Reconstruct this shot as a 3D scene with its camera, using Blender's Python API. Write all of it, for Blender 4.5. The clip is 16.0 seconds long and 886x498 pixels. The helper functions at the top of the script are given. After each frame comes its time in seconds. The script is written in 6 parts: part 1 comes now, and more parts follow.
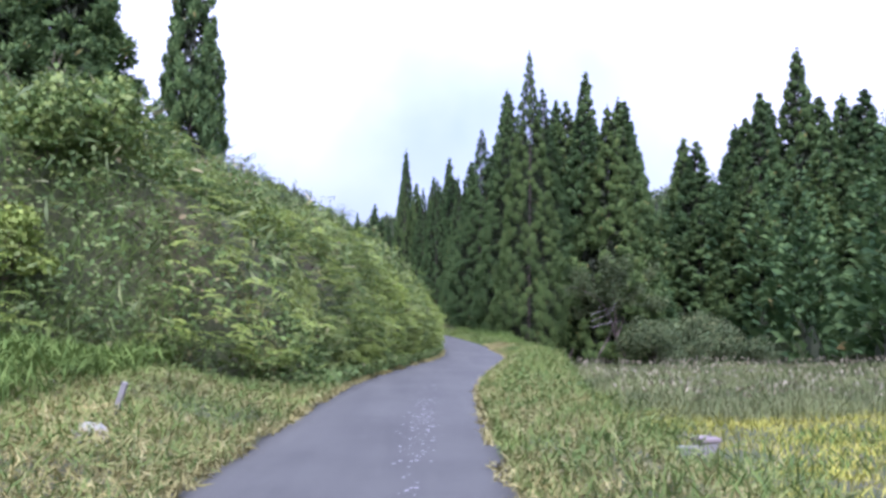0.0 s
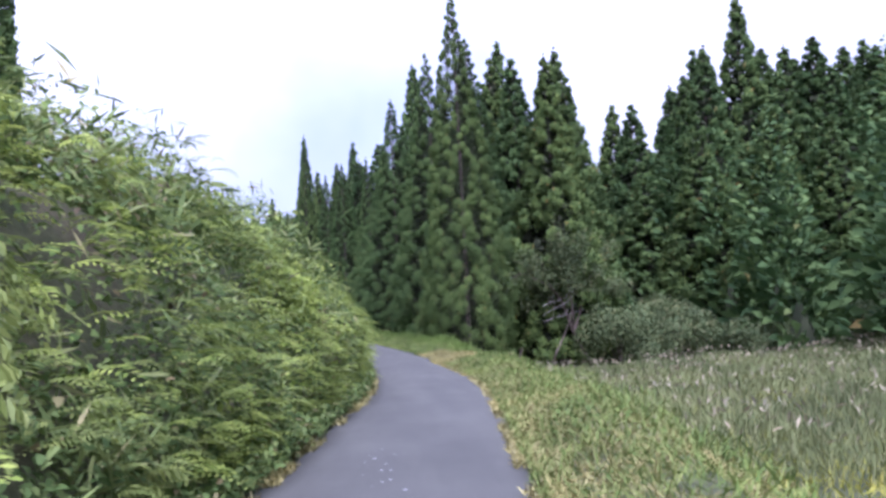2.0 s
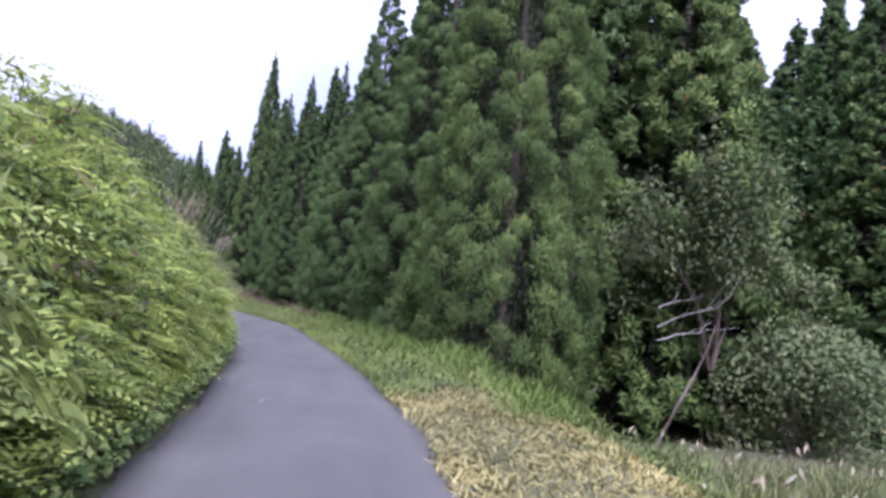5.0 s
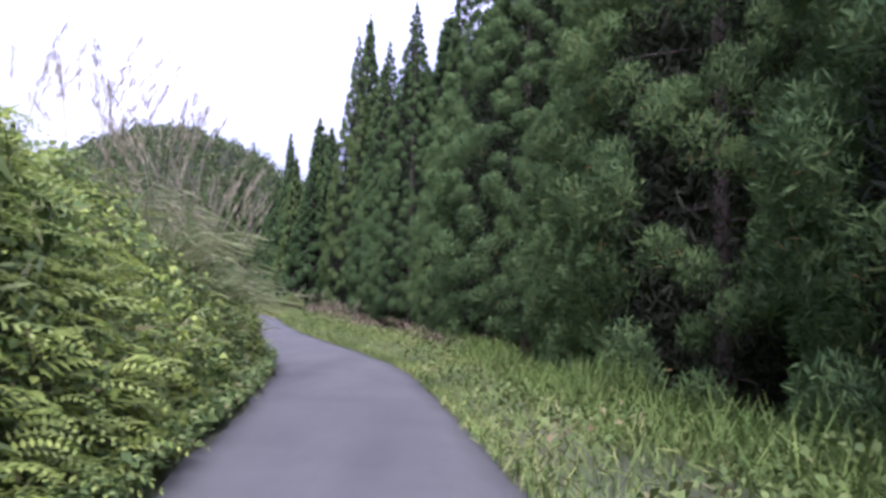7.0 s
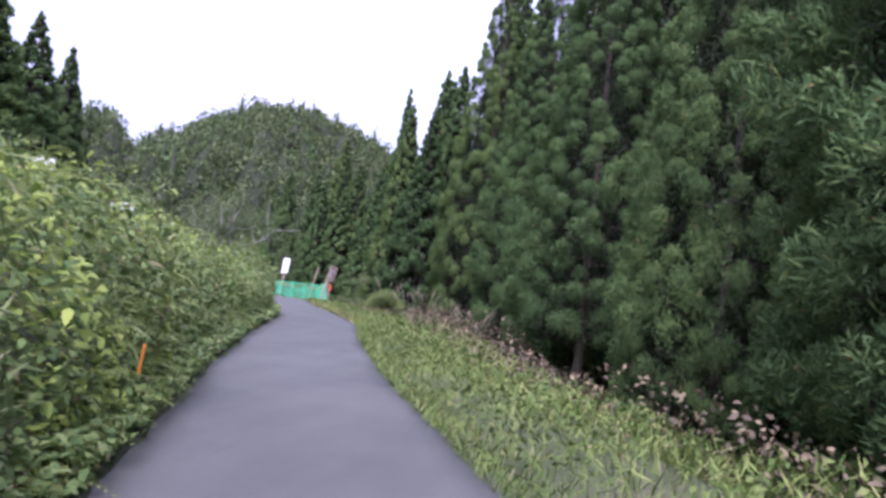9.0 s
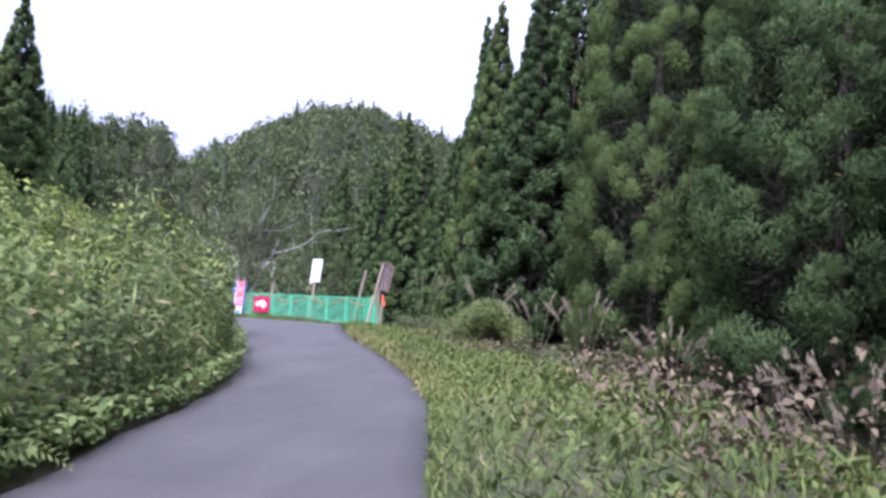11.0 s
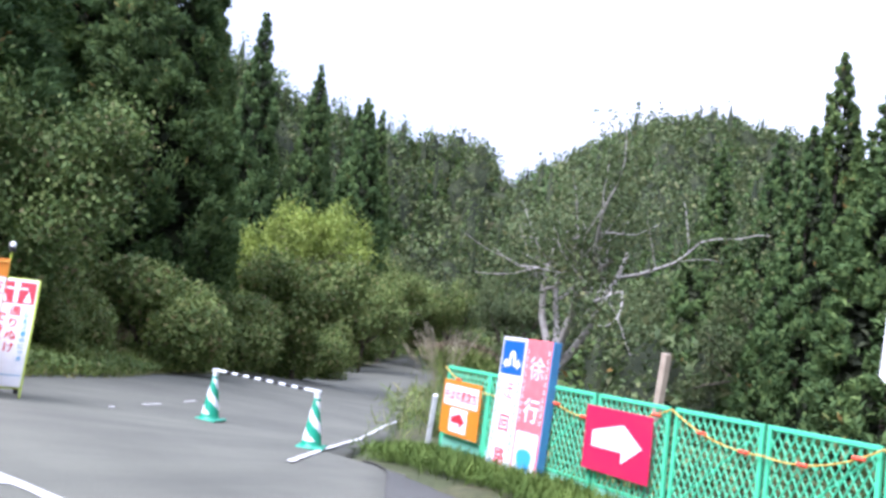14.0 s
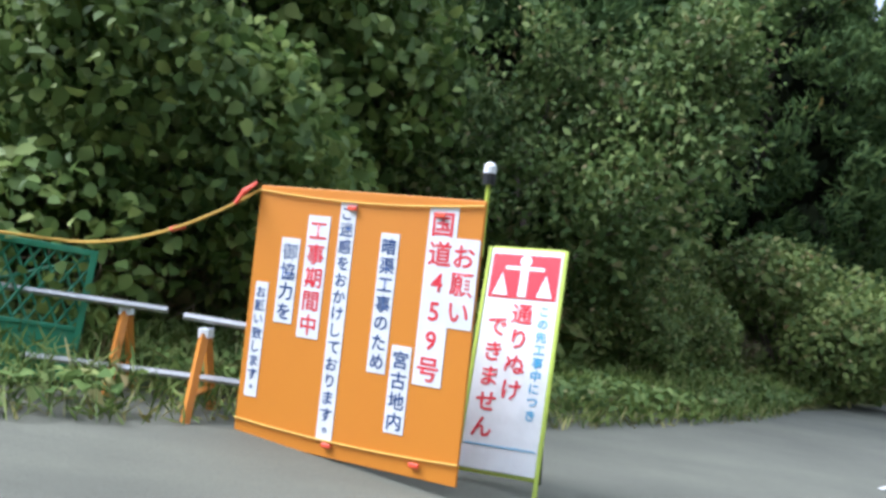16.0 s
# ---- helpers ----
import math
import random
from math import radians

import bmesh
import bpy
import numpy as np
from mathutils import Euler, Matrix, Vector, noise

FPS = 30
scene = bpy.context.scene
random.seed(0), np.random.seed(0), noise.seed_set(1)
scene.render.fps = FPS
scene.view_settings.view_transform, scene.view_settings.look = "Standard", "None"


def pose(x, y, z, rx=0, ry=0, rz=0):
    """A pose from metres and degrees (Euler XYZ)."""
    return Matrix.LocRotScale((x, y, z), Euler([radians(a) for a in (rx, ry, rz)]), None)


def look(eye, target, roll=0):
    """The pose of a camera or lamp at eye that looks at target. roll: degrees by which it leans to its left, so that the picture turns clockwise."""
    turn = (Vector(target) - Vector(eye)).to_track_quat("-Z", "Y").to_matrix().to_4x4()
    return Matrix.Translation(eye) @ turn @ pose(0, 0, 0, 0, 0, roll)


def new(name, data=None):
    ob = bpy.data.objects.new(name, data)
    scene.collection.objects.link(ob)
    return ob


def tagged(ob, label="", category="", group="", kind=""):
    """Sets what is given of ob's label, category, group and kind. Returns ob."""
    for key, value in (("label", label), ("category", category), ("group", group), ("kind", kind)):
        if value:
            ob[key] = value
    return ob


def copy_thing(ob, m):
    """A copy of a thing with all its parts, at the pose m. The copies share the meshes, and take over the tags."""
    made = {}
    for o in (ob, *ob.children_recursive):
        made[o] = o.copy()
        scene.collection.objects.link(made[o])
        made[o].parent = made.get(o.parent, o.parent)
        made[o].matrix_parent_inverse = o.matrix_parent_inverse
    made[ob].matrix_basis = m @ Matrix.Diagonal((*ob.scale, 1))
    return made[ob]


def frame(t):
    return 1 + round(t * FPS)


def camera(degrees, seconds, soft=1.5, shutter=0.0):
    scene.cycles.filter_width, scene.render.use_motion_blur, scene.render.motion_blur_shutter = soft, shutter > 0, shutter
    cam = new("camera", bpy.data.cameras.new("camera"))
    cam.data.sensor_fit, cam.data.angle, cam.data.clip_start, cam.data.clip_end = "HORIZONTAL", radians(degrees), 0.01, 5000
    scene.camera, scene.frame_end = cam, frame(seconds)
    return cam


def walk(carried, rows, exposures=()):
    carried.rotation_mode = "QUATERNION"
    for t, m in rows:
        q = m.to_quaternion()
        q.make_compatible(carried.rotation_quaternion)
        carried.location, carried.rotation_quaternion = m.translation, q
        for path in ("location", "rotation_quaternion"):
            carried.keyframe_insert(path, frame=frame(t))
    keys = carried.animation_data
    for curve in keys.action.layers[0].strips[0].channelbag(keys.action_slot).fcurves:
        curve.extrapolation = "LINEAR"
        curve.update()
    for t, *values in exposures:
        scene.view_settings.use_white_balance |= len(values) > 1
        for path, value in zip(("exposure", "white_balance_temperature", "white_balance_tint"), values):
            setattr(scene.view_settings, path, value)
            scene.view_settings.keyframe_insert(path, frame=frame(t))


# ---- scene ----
cam = camera(57.1, 16.0, soft=3.1, shutter=0.07)
PATH = [
    (0, (0.09, -0.177, 1.341), (0.083, 1.816, 1.508), 0.7),
    (0.5, (-0.188, 2.339, 1.254), (-0.194, 4.33, 1.445), -0.7),
    (1, (-0.346, 5.071, 1.299), (-0.339, 7.061, 1.496), -3.3),
    (1.5, (-0.568, 8.828, 1.57), (-0.397, 10.814, 1.732), -5.5),
    (2, (-0.624, 12.709, 1.638), (-0.397, 14.69, 1.793), -3.2),
    (2.5, (-0.202, 17.112, 1.444), (0.019, 19.093, 1.597), -3.4),
    (3, (0.1, 22.149, 1.488), (0.489, 24.108, 1.597), -5.8),
    (5.5, (1.567, 46.144, 1.033), (1.781, 48.127, 1.183), 6.7),
    (6, (1.507, 51.547, 1.013), (1.62, 53.536, 1.181), 6.4),
    (6.5, (1.251, 56.799, 0.978), (1.281, 58.792, 1.143), 5.5),
    (7, (0.869, 62.48, 0.973), (0.866, 64.474, 1.132), 1.4),
    (7.5, (0.435, 67.365, 1.084), (0.454, 69.359, 1.243), 1.0),
    (8, (-0.017, 72.548, 1.049), (-0.057, 74.542, 1.21), 4.4),
    (8.5, (-1.049, 78.291, 1.131), (-1.21, 80.277, 1.312), 6.7),
    (9, (-2.238, 83.826, 1.156), (-2.521, 85.799, 1.322), 7.0),
    (11.5, (-8.891, 109.287, 1.791), (-9.41, 111.21, 1.966), 3.1),
    (12, (-11.061, 114.549, 1.91), (-11.666, 116.445, 2.107), 3.2),
    (12.5, (-12.983, 118.806, 2.098), (-13.652, 120.675, 2.342), 3.6),
    (13, (-15.189, 123.004, 2.368), (-15.985, 124.821, 2.621), 6.2),
    (13.5, (-17.133, 126.076, 2.57), (-18.15, 127.78, 2.82), 8.1),
    (14, (-19.415, 128.855, 2.743), (-20.599, 130.456, 2.934), 6.8),
    (14.5, (-21.187, 130.618, 2.747), (-22.61, 132.022, 2.818), 8.2),
    (15, (-22.763, 131.832, 2.662), (-24.465, 132.883, 2.704), 8.0),
    (15.5, (-23.899, 132.321, 2.621), (-25.779, 133.001, 2.67), 6.9),
    (16, (-24.942, 132.485, 2.556), (-26.9, 132.891, 2.606), 4.8),
]
walk(cam, [(t, look(eye, target, roll)) for t, eye, target, roll in PATH], [(0, 2.02, 5180, 36), (5.5, 2.1, 5350, 43), (9, 2.1, 5350, 43), (11.5, 2.1, 5350, 40), (12.5, 2.16, 5300, 38), (14, 2.28, 5450, 27), (16, 2.1, 5500, 15)])

# ---- world and light: bright overcast, thin cloud ----
SUN_EL, SUN_AZ = radians(50), radians(182)
world = bpy.data.worlds.new("overcast_sky")
scene.world = world
world.use_nodes = True
wn, wl = world.node_tree.nodes, world.node_tree.links
wn.clear()
w_out, w_bg = wn.new("ShaderNodeOutputWorld"), wn.new("ShaderNodeBackground")
w_sky, w_mix, w_noise = wn.new("ShaderNodeTexSky"), wn.new("ShaderNodeMix"), wn.new("ShaderNodeTexNoise")
w_co, w_ramp, w_gain = wn.new("ShaderNodeTexCoord"), wn.new("ShaderNodeValToRGB"), wn.new("ShaderNodeMix")
w_sky.sky_type, w_sky.sun_disc, w_sky.sun_elevation, w_sky.sun_rotation = "NISHITA", False, SUN_EL, SUN_AZ
w_mix.data_type = w_gain.data_type = "RGBA"
w_noise.inputs["Scale"].default_value, w_noise.inputs["Detail"].default_value = 2.2, 5.0
w_noise.inputs["Roughness"].default_value = 0.55
w_ramp.color_ramp.elements[0].position, w_ramp.color_ramp.elements[0].color = 0.34, (0.55, 0.55, 0.55, 1)
w_ramp.color_ramp.elements[1].position, w_ramp.color_ramp.elements[1].color = 0.62, (1, 1, 1, 1)
w_mix.inputs[7].default_value = (7.2, 7.4, 7.6, 1)
w_bg.inputs["Strength"].default_value = 0.10
# an overcast sky is about three times as bright overhead as at the horizon
w_sep, w_dome = wn.new("ShaderNodeSeparateXYZ"), wn.new("ShaderNodeMapRange")
w_dome.inputs["From Min"].default_value, w_dome.inputs["From Max"].default_value = 0.0, 1.0
w_dome.inputs["To Min"].default_value, w_dome.inputs["To Max"].default_value = 0.31, 1.12
w_gain.blend_type = "MULTIPLY"
w_gain.inputs[0].default_value = 1.0
wl.new(w_co.outputs["Generated"], w_sep.inputs["Vector"])
wl.new(w_sep.outputs["Z"], w_dome.inputs["Value"])
wl.new(w_dome.outputs["Result"], w_gain.inputs[7])
wl.new(w_co.outputs["Generated"], w_noise.inputs["Vector"])
wl.new(w_noise.outputs["Fac"], w_ramp.inputs["Fac"])
wl.new(w_ramp.outputs["Color"], w_mix.inputs[0])
wl.new(w_sky.outputs["Color"], w_mix.inputs[6])
wl.new(w_mix.outputs[2], w_gain.inputs[6])
w_cloud, w_soft, w_shade = wn.new("ShaderNodeTexNoise"), wn.new("ShaderNodeValToRGB"), wn.new("ShaderNodeMix")
w_cloud.inputs["Scale"].default_value, w_cloud.inputs["Detail"].default_value, w_cloud.inputs["Roughness"].default_value = 2.6, 4.0, 0.5
w_soft.color_ramp.elements[0].position, w_soft.color_ramp.elements[0].color = 0.36, (0.74, 0.77, 0.80, 1)
w_soft.color_ramp.elements[1].position, w_soft.color_ramp.elements[1].color = 0.62, (1.0, 1.0, 1.0, 1)
w_shade.data_type, w_shade.blend_type = "RGBA", "MULTIPLY"
w_shade.inputs[0].default_value = 1.0
wl.new(w_co.outputs["Generated"], w_cloud.inputs["Vector"])
wl.new(w_cloud.outputs["Fac"], w_soft.inputs["Fac"])
wl.new(w_gain.outputs[2], w_shade.inputs[6])
wl.new(w_soft.outputs["Color"], w_shade.inputs[7])
wl.new(w_shade.outputs[2], w_bg.inputs["Color"])
wl.new(w_bg.outputs["Background"], w_out.inputs["Surface"])
sun = new("sun", bpy.data.lights.new("sun", "SUN"))
sun.data.energy, sun.data.angle, sun.data.color = 1.8, radians(30), (1.0, 0.97, 0.93)
sun.matrix_world = look((0, 0, 0), (-math.sin(SUN_AZ) * math.cos(SUN_EL), -math.cos(SUN_AZ) * math.cos(SUN_EL), -math.sin(SUN_EL)))


# ---- materials ----
def material(name, build):
    m = bpy.data.materials.new(name)
    m.use_nodes = True
    nodes, links = m.node_tree.nodes, m.node_tree.links
    build(nodes, links, nodes["Principled BSDF"])
    return m


def ramp_between(nodes, links, fac, stops):
    r = nodes.new("ShaderNodeValToRGB")
    e = r.color_ramp.elements
    e[0].position, e[0].color = stops[0][0], (*stops[0][1], 1)
    e[1].position, e[1].color = stops[-1][0], (*stops[-1][1], 1)
    for p, c in stops[1:-1]:
        x = e.new(p)
        x.color = (*c, 1)
    links.new(fac, r.inputs["Fac"])
    return r.outputs["Color"]


def noise_fac(nodes, links, scale, detail=4.0, rough=0.6, stretch=None, kind="Object"):
    co = nodes.new("ShaderNodeTexCoord")
    n = nodes.new("ShaderNodeTexNoise")
    n.inputs["Scale"].default_value, n.inputs["Detail"].default_value, n.inputs["Roughness"].default_value = scale, detail, rough
    src = co.outputs[kind]
    if stretch:
        mp = nodes.new("ShaderNodeMapping")
        mp.inputs["Scale"].default_value = stretch
        links.new(src, mp.inputs["Vector"])
        src = mp.outputs["Vector"]
    links.new(src, n.inputs["Vector"])
    return n.outputs["Fac"]


def blend(nodes, links, a, b, fac, mode="MIX"):
    x = nodes.new("ShaderNodeMix")
    x.data_type, x.blend_type = "RGBA", mode
    for slot, v in ((0, fac), (6, a), (7, b)):
        if isinstance(v, (int, float)):
            x.inputs[slot].default_value = v
        elif isinstance(v, tuple):
            x.inputs[slot].default_value = (*v, 1)
        else:
            links.new(v, x.inputs[slot])
    return x.outputs[2]


def bumped(nodes, links, bsdf, fac, strength, distance=0.02):
    b = nodes.new("ShaderNodeBump")
    b.inputs["Strength"].default_value, b.inputs["Distance"].default_value = strength, distance
    links.new(fac, b.inputs["Height"])
    links.new(b.outputs["Normal"], bsdf.inputs["Normal"])


def foliage(name, stops, through_light=0.25, rough=0.55, patch=0.6, tree_vary=False, dim=0.62):
    """Leaf material: colour varies leaf by leaf and in larger patches; a little light passes through."""
    def build(nodes, links, p):
        g = nodes.new("ShaderNodeNewGeometry")
        col = ramp_between(nodes, links, g.outputs["Random Per Island"], stops)
        n = noise_fac(nodes, links, patch, 2.0)
        shade = ramp_between(nodes, links, n, [(0.3, (dim, dim * 1.05, dim)), (0.7, (1.25, 1.2, 1.05))])
        col = blend(nodes, links, col, shade, 1.0, "MULTIPLY")
        if tree_vary:
            o = nodes.new("ShaderNodeObjectInfo")
            v = ramp_between(nodes, links, o.outputs["Random"], [(0.0, (0.75, 0.8, 0.8)), (0.5, (1, 1, 1)), (1.0, (1.2, 1.1, 0.95))])
            col = blend(nodes, links, col, v, 1.0, "MULTIPLY")
        links.new(col, p.inputs["Base Color"])
        p.inputs["Roughness"].default_value = rough
        p.inputs["Specular IOR Level"].default_value = 0.15
        t, mix = nodes.new("ShaderNodeBsdfTranslucent"), nodes.new("ShaderNodeMixShader")
        links.new(col, t.inputs["Color"])
        mix.inputs[0].default_value = through_light
        links.new(p.outputs[0], mix.inputs[1])
        links.new(t.outputs[0], mix.inputs[2])
        links.new(mix.outputs[0], nodes["Material Output"].inputs["Surface"])
    return material(name, build)


def plain(name, colour, rough=0.5, metal=0.0, dirt=0.25, scale=6.0, dirt_colour=(0.12, 0.11, 0.09)):
    """Painted or plastic surface with blotchy grime."""
    def build(nodes, links, p):
        n = noise_fac(nodes, links, scale, 6.0, 0.65)
        f = ramp_between(nodes, links, n, [(0.45, (0, 0, 0)), (0.85, (dirt, dirt, dirt))])
        links.new(blend(nodes, links, colour, dirt_colour, f), p.inputs["Base Color"])
        p.inputs["Roughness"].default_value, p.inputs["Metallic"].default_value = rough, metal
        bumped(nodes, links, p, n, 0.1, 0.004)
    return material(name, build)


def build_asphalt(light):
    def build(nodes, links, p):
        grain = noise_fac(nodes, links, 90.0, 3.0, 0.8)
        patch = noise_fac(nodes, links, 0.5, 5.0, 0.6)
        tracks = noise_fac(nodes, links, 1.3, 4.0, 0.6, (1.0, 0.12, 1.0))
        base = ramp_between(nodes, links, patch, [(0.3, tuple(c * 0.82 for c in light)), (0.7, tuple(c * 1.15 for c in light))])
        col = blend(nodes, links, base, ramp_between(nodes, links, grain, [(0.3, (0.7, 0.7, 0.7)), (0.75, (1.3, 1.3, 1.3))]), 1.0, "MULTIPLY")
        col = blend(nodes, links, col, ramp_between(nodes, links, tracks, [(0.35, (0.86, 0.86, 0.86)), (0.65, (1.12, 1.12, 1.1))]), 1.0, "MULTIPLY")
        links.new(col, p.inputs["Base Color"])
        p.inputs["Roughness"].default_value = 0.85
        bumped(nodes, links, p, grain, 0.35, 0.006)
    return build


def build_soil(nodes, links, p):
    a, b = noise_fac(nodes, links, 0.35, 5.0), noise_fac(nodes, links, 9.0, 6.0, 0.7)
    col = ramp_between(nodes, links, a, [(0.3, (0.035, 0.045, 0.016)), (0.5, (0.06, 0.07, 0.025)), (0.7, (0.10, 0.085, 0.045))])
    col = blend(nodes, links, col, ramp_between(nodes, links, b, [(0.3, (0.55, 0.55, 0.5)), (0.7, (1.3, 1.3, 1.2))]), 1.0, "MULTIPLY")
    links.new(col, p.inputs["Base Color"])
    p.inputs["Roughness"].default_value = 0.95
    bumped(nodes, links, p, b, 0.6, 0.06)


def build_bark(nodes, links, p):
    n = noise_fac(nodes, links, 5.0, 6.0, 0.7, (3.0, 3.0, 0.35))
    links.new(ramp_between(nodes, links, n, [(0.3, (0.05, 0.038, 0.03)), (0.7, (0.17, 0.13, 0.10))]), p.inputs["Base Color"])
    p.inputs["Roughness"].default_value = 0.9
    bumped(nodes, links, p, n, 0.8, 0.03)


ASPHALT = material("grey asphalt", build_asphalt((0.060, 0.060, 0.050)))
ASPHALT_OLD = material("pale worn asphalt", build_asphalt((0.104, 0.105, 0.077)))
SOIL = material("weedy soil", build_soil)
BARK = material("fibrous bark", build_bark)
CEDAR = foliage("cedar sprays", [(0.0, (0.052, 0.100, 0.038)), (0.55, (0.095, 0.160, 0.058)), (0.985, (0.155, 0.23, 0.078)), (1.0, (0.26, 0.16, 0.06))], 0.3, 0.75, 0.35, True)
# dim 0.5: noise patches darkened in the colour to suggest shady hollows
BANKLEAF = foliage("bank shrub leaves", [(0.0, (0.075, 0.13, 0.04)), (0.5, (0.132, 0.20, 0.062)), (0.93, (0.215, 0.275, 0.095)), (1.0, (0.25, 0.20, 0.11))], 0.3, 0.6, 0.4, False, 0.5)
BROAD = foliage("broad leaves", [(0.0, (0.10, 0.155, 0.05)), (0.5, (0.175, 0.24, 0.075)), (0.9, (0.26, 0.31, 0.105)), (1.0, (0.32, 0.25, 0.13))], 0.35, 0.6, 0.45)
KUDZU = foliage("kudzu leaves", [(0.0, (0.085, 0.145, 0.04)), (0.6, (0.16, 0.23, 0.065)), (1.0, (0.25, 0.31, 0.09))], 0.35, 0.5, 0.8)
SASA = foliage("bamboo grass leaves", [(0.0, (0.09, 0.135, 0.045)), (0.6, (0.165, 0.22, 0.08)), (0.92, (0.26, 0.30, 0.13)), (1.0, (0.34, 0.29, 0.17))], 0.3, 0.45, 0.35)
FERN = foliage("fern fronds", [(0.0, (0.14, 0.19, 0.05)), (1.0, (0.26, 0.31, 0.09))], 0.35, 0.5, 0.8)
GRASS = foliage("verge grass", [(0.0, (0.085, 0.14, 0.035)), (0.55, (0.155, 0.22, 0.058)), (0.9, (0.245, 0.285, 0.09)), (1.0, (0.36, 0.32, 0.16))], 0.3, 0.6, 0.3)
LUSH = foliage("lush green grass", [(0.0, (0.085, 0.145, 0.032)), (1.0, (0.165, 0.235, 0.058))], 0.35, 0.6, 0.5)
STRAW = foliage("cut dry grass", [(0.0, (0.19, 0.17, 0.065)), (0.6, (0.30, 0.275, 0.11)), (1.0, (0.42, 0.39, 0.19))], 0.15, 0.7, 0.4)
PADDY = foliage("yellowing field grass", [(0.0, (0.24, 0.27, 0.045)), (0.7, (0.40, 0.39, 0.07)), (1.0, (0.48, 0.44, 0.12))], 0.3, 0.55, 0.15)
REED = foliage("tall grey-green reeds", [(0.0, (0.13, 0.165, 0.07)), (0.7, (0.19, 0.22, 0.095)), (1.0, (0.26, 0.255, 0.135))], 0.35, 0.7, 0.3)
PLUME = foliage("silvery seed plumes", [(0.0, (0.23, 0.20, 0.135)), (1.0, (0.40, 0.36, 0.27))], 0.35, 0.8, 0.5)
LIME = foliage("bright young leaves", [(0.0, (0.165, 0.24, 0.045)), (1.0, (0.34, 0.41, 0.10))], 0.38, 0.5, 0.4)
WEED = foliage("verge weed leaves", [(0.0, (0.075, 0.12, 0.035)), (0.5, (0.125, 0.18, 0.052)), (0.95, (0.19, 0.235, 0.075)), (1.0, (0.26, 0.19, 0.10))], 0.3, 0.55, 0.45)
# twigs darkened so their colour stands in for shade inside the crowns
SHADED_TWIGS = foliage("dead inner twigs in shade colour", [(0.0, (0.028, 0.036, 0.022)), (1.0, (0.055, 0.066, 0.038))], 0.1, 0.9, 0.8)
WITHERED = foliage("withered leaves", [(0.0, (0.09, 0.07, 0.055)), (0.6, (0.17, 0.135, 0.09)), (1.0, (0.27, 0.22, 0.13))], 0.25, 0.6, 0.4)
DULL = foliage("dull grey-green leaves", [(0.0, (0.07, 0.105, 0.048)), (0.7, (0.12, 0.16, 0.068)), (1.0, (0.18, 0.19, 0.09))], 0.3, 0.65, 0.4)


# ---- plan of the ground ----
ROAD = [(-30, -0.6), (0, -0.6), (10, -0.75), (19, -0.6), (27, 0.45), (35, 1.4), (43, 1.55), (52, 1.35), (60, 1.0), (65, 0.6), (70, 0.05), (77, -0.75),
        (83, -1.6), (90, -3.8), (97, -6.2), (102, -7.7), (108, -9.5), (115, -11.2), (119, -12.7), (125, -16.0), (128, -18.0), (131, -20.6), (134, -23.6)]
LEVEL = [(-30, -0.25), (0, -0.25), (25, -0.3), (46, -0.57), (65, -0.6), (84, -0.44), (100, -0.1), (109, 0.19), (119, 0.5), (126, 0.95), (131, 1.1)]
HALF = 1.55
MAIN = [(-9.0, 70.0), (-14.5, 90.0), (-19.5, 108.0), (-23.5, 121.0), (-26.3, 129.0), (-28.4, 134.0), (-32.0, 140.0), (-39.0, 149.5), (-51.0, 168.0), (-63.0, 188.0), (-78.0, 212.0)]
MAIN_HALF = 2.9


def smooth(a, b, x):
    u = np.clip((x - a) / (b - a), 0, 1)
    return u * u * (3 - 2 * u)


def soft_line(knots, step=1.0):
    """A rounded polyline through the knots (y, x)."""
    k = np.array(knots, float)
    ys = np.arange(k[0, 0], k[-1, 0] + 1e-6, step)
    xs = np.interp(ys, k[:, 0], k[:, 1])
    pad = np.pad(xs, 3, mode="reflect", reflect_type="odd")
    return ys, np.convolve(pad, [0.06, 0.12, 0.2, 0.24, 0.2, 0.12, 0.06], "valid")


ROAD_Y, ROAD_X = soft_line(ROAD)
LEVEL_Y, LEVEL_Z = soft_line(LEVEL)


def centre(y):
    return np.interp(y, ROAD_Y, ROAD_X)


def level(y):
    return np.interp(y, LEVEL_Y, LEVEL_Z)


def aslant(y):
    """Cosine of the road's heading, which turns a step in x into a step across the road."""
    return 1 / np.sqrt(1 + ((centre(y + 1) - centre(y - 1)) / 2) ** 2)


def across(x, y):
    return (x - centre(y)) * aslant(y)


def junction(x, y):
    """The tilted plane of the main road where the lane meets it."""
    tilt = -0.11 + 0.06 * smooth(-28, -21, x)
    return np.clip(0.9 + tilt * (y - 137) - 0.05 * np.minimum(x + 29, 0), -0.5, 3.0)


MAIN_PTS = np.array(MAIN)


def to_main(x, y):
    """Distance from the main road's centre line, signed: positive on the lane's side."""
    best = np.full(np.shape(x), 1e9)
    side = np.zeros(np.shape(x))
    for a, b in zip(MAIN_PTS[:-1], MAIN_PTS[1:]):
        d = b - a
        u = np.clip(((x - a[0]) * d[0] + (y - a[1]) * d[1]) / (d @ d), 0, 1)
        ex, ey = x - a[0] - u * d[0], y - a[1] - u * d[1]
        r = np.hypot(ex, ey)
        cross = d[1] * ex - d[0] * ey
        side = np.where(r < best, np.sign(cross), side)
        best = np.minimum(best, r)
    return best * side


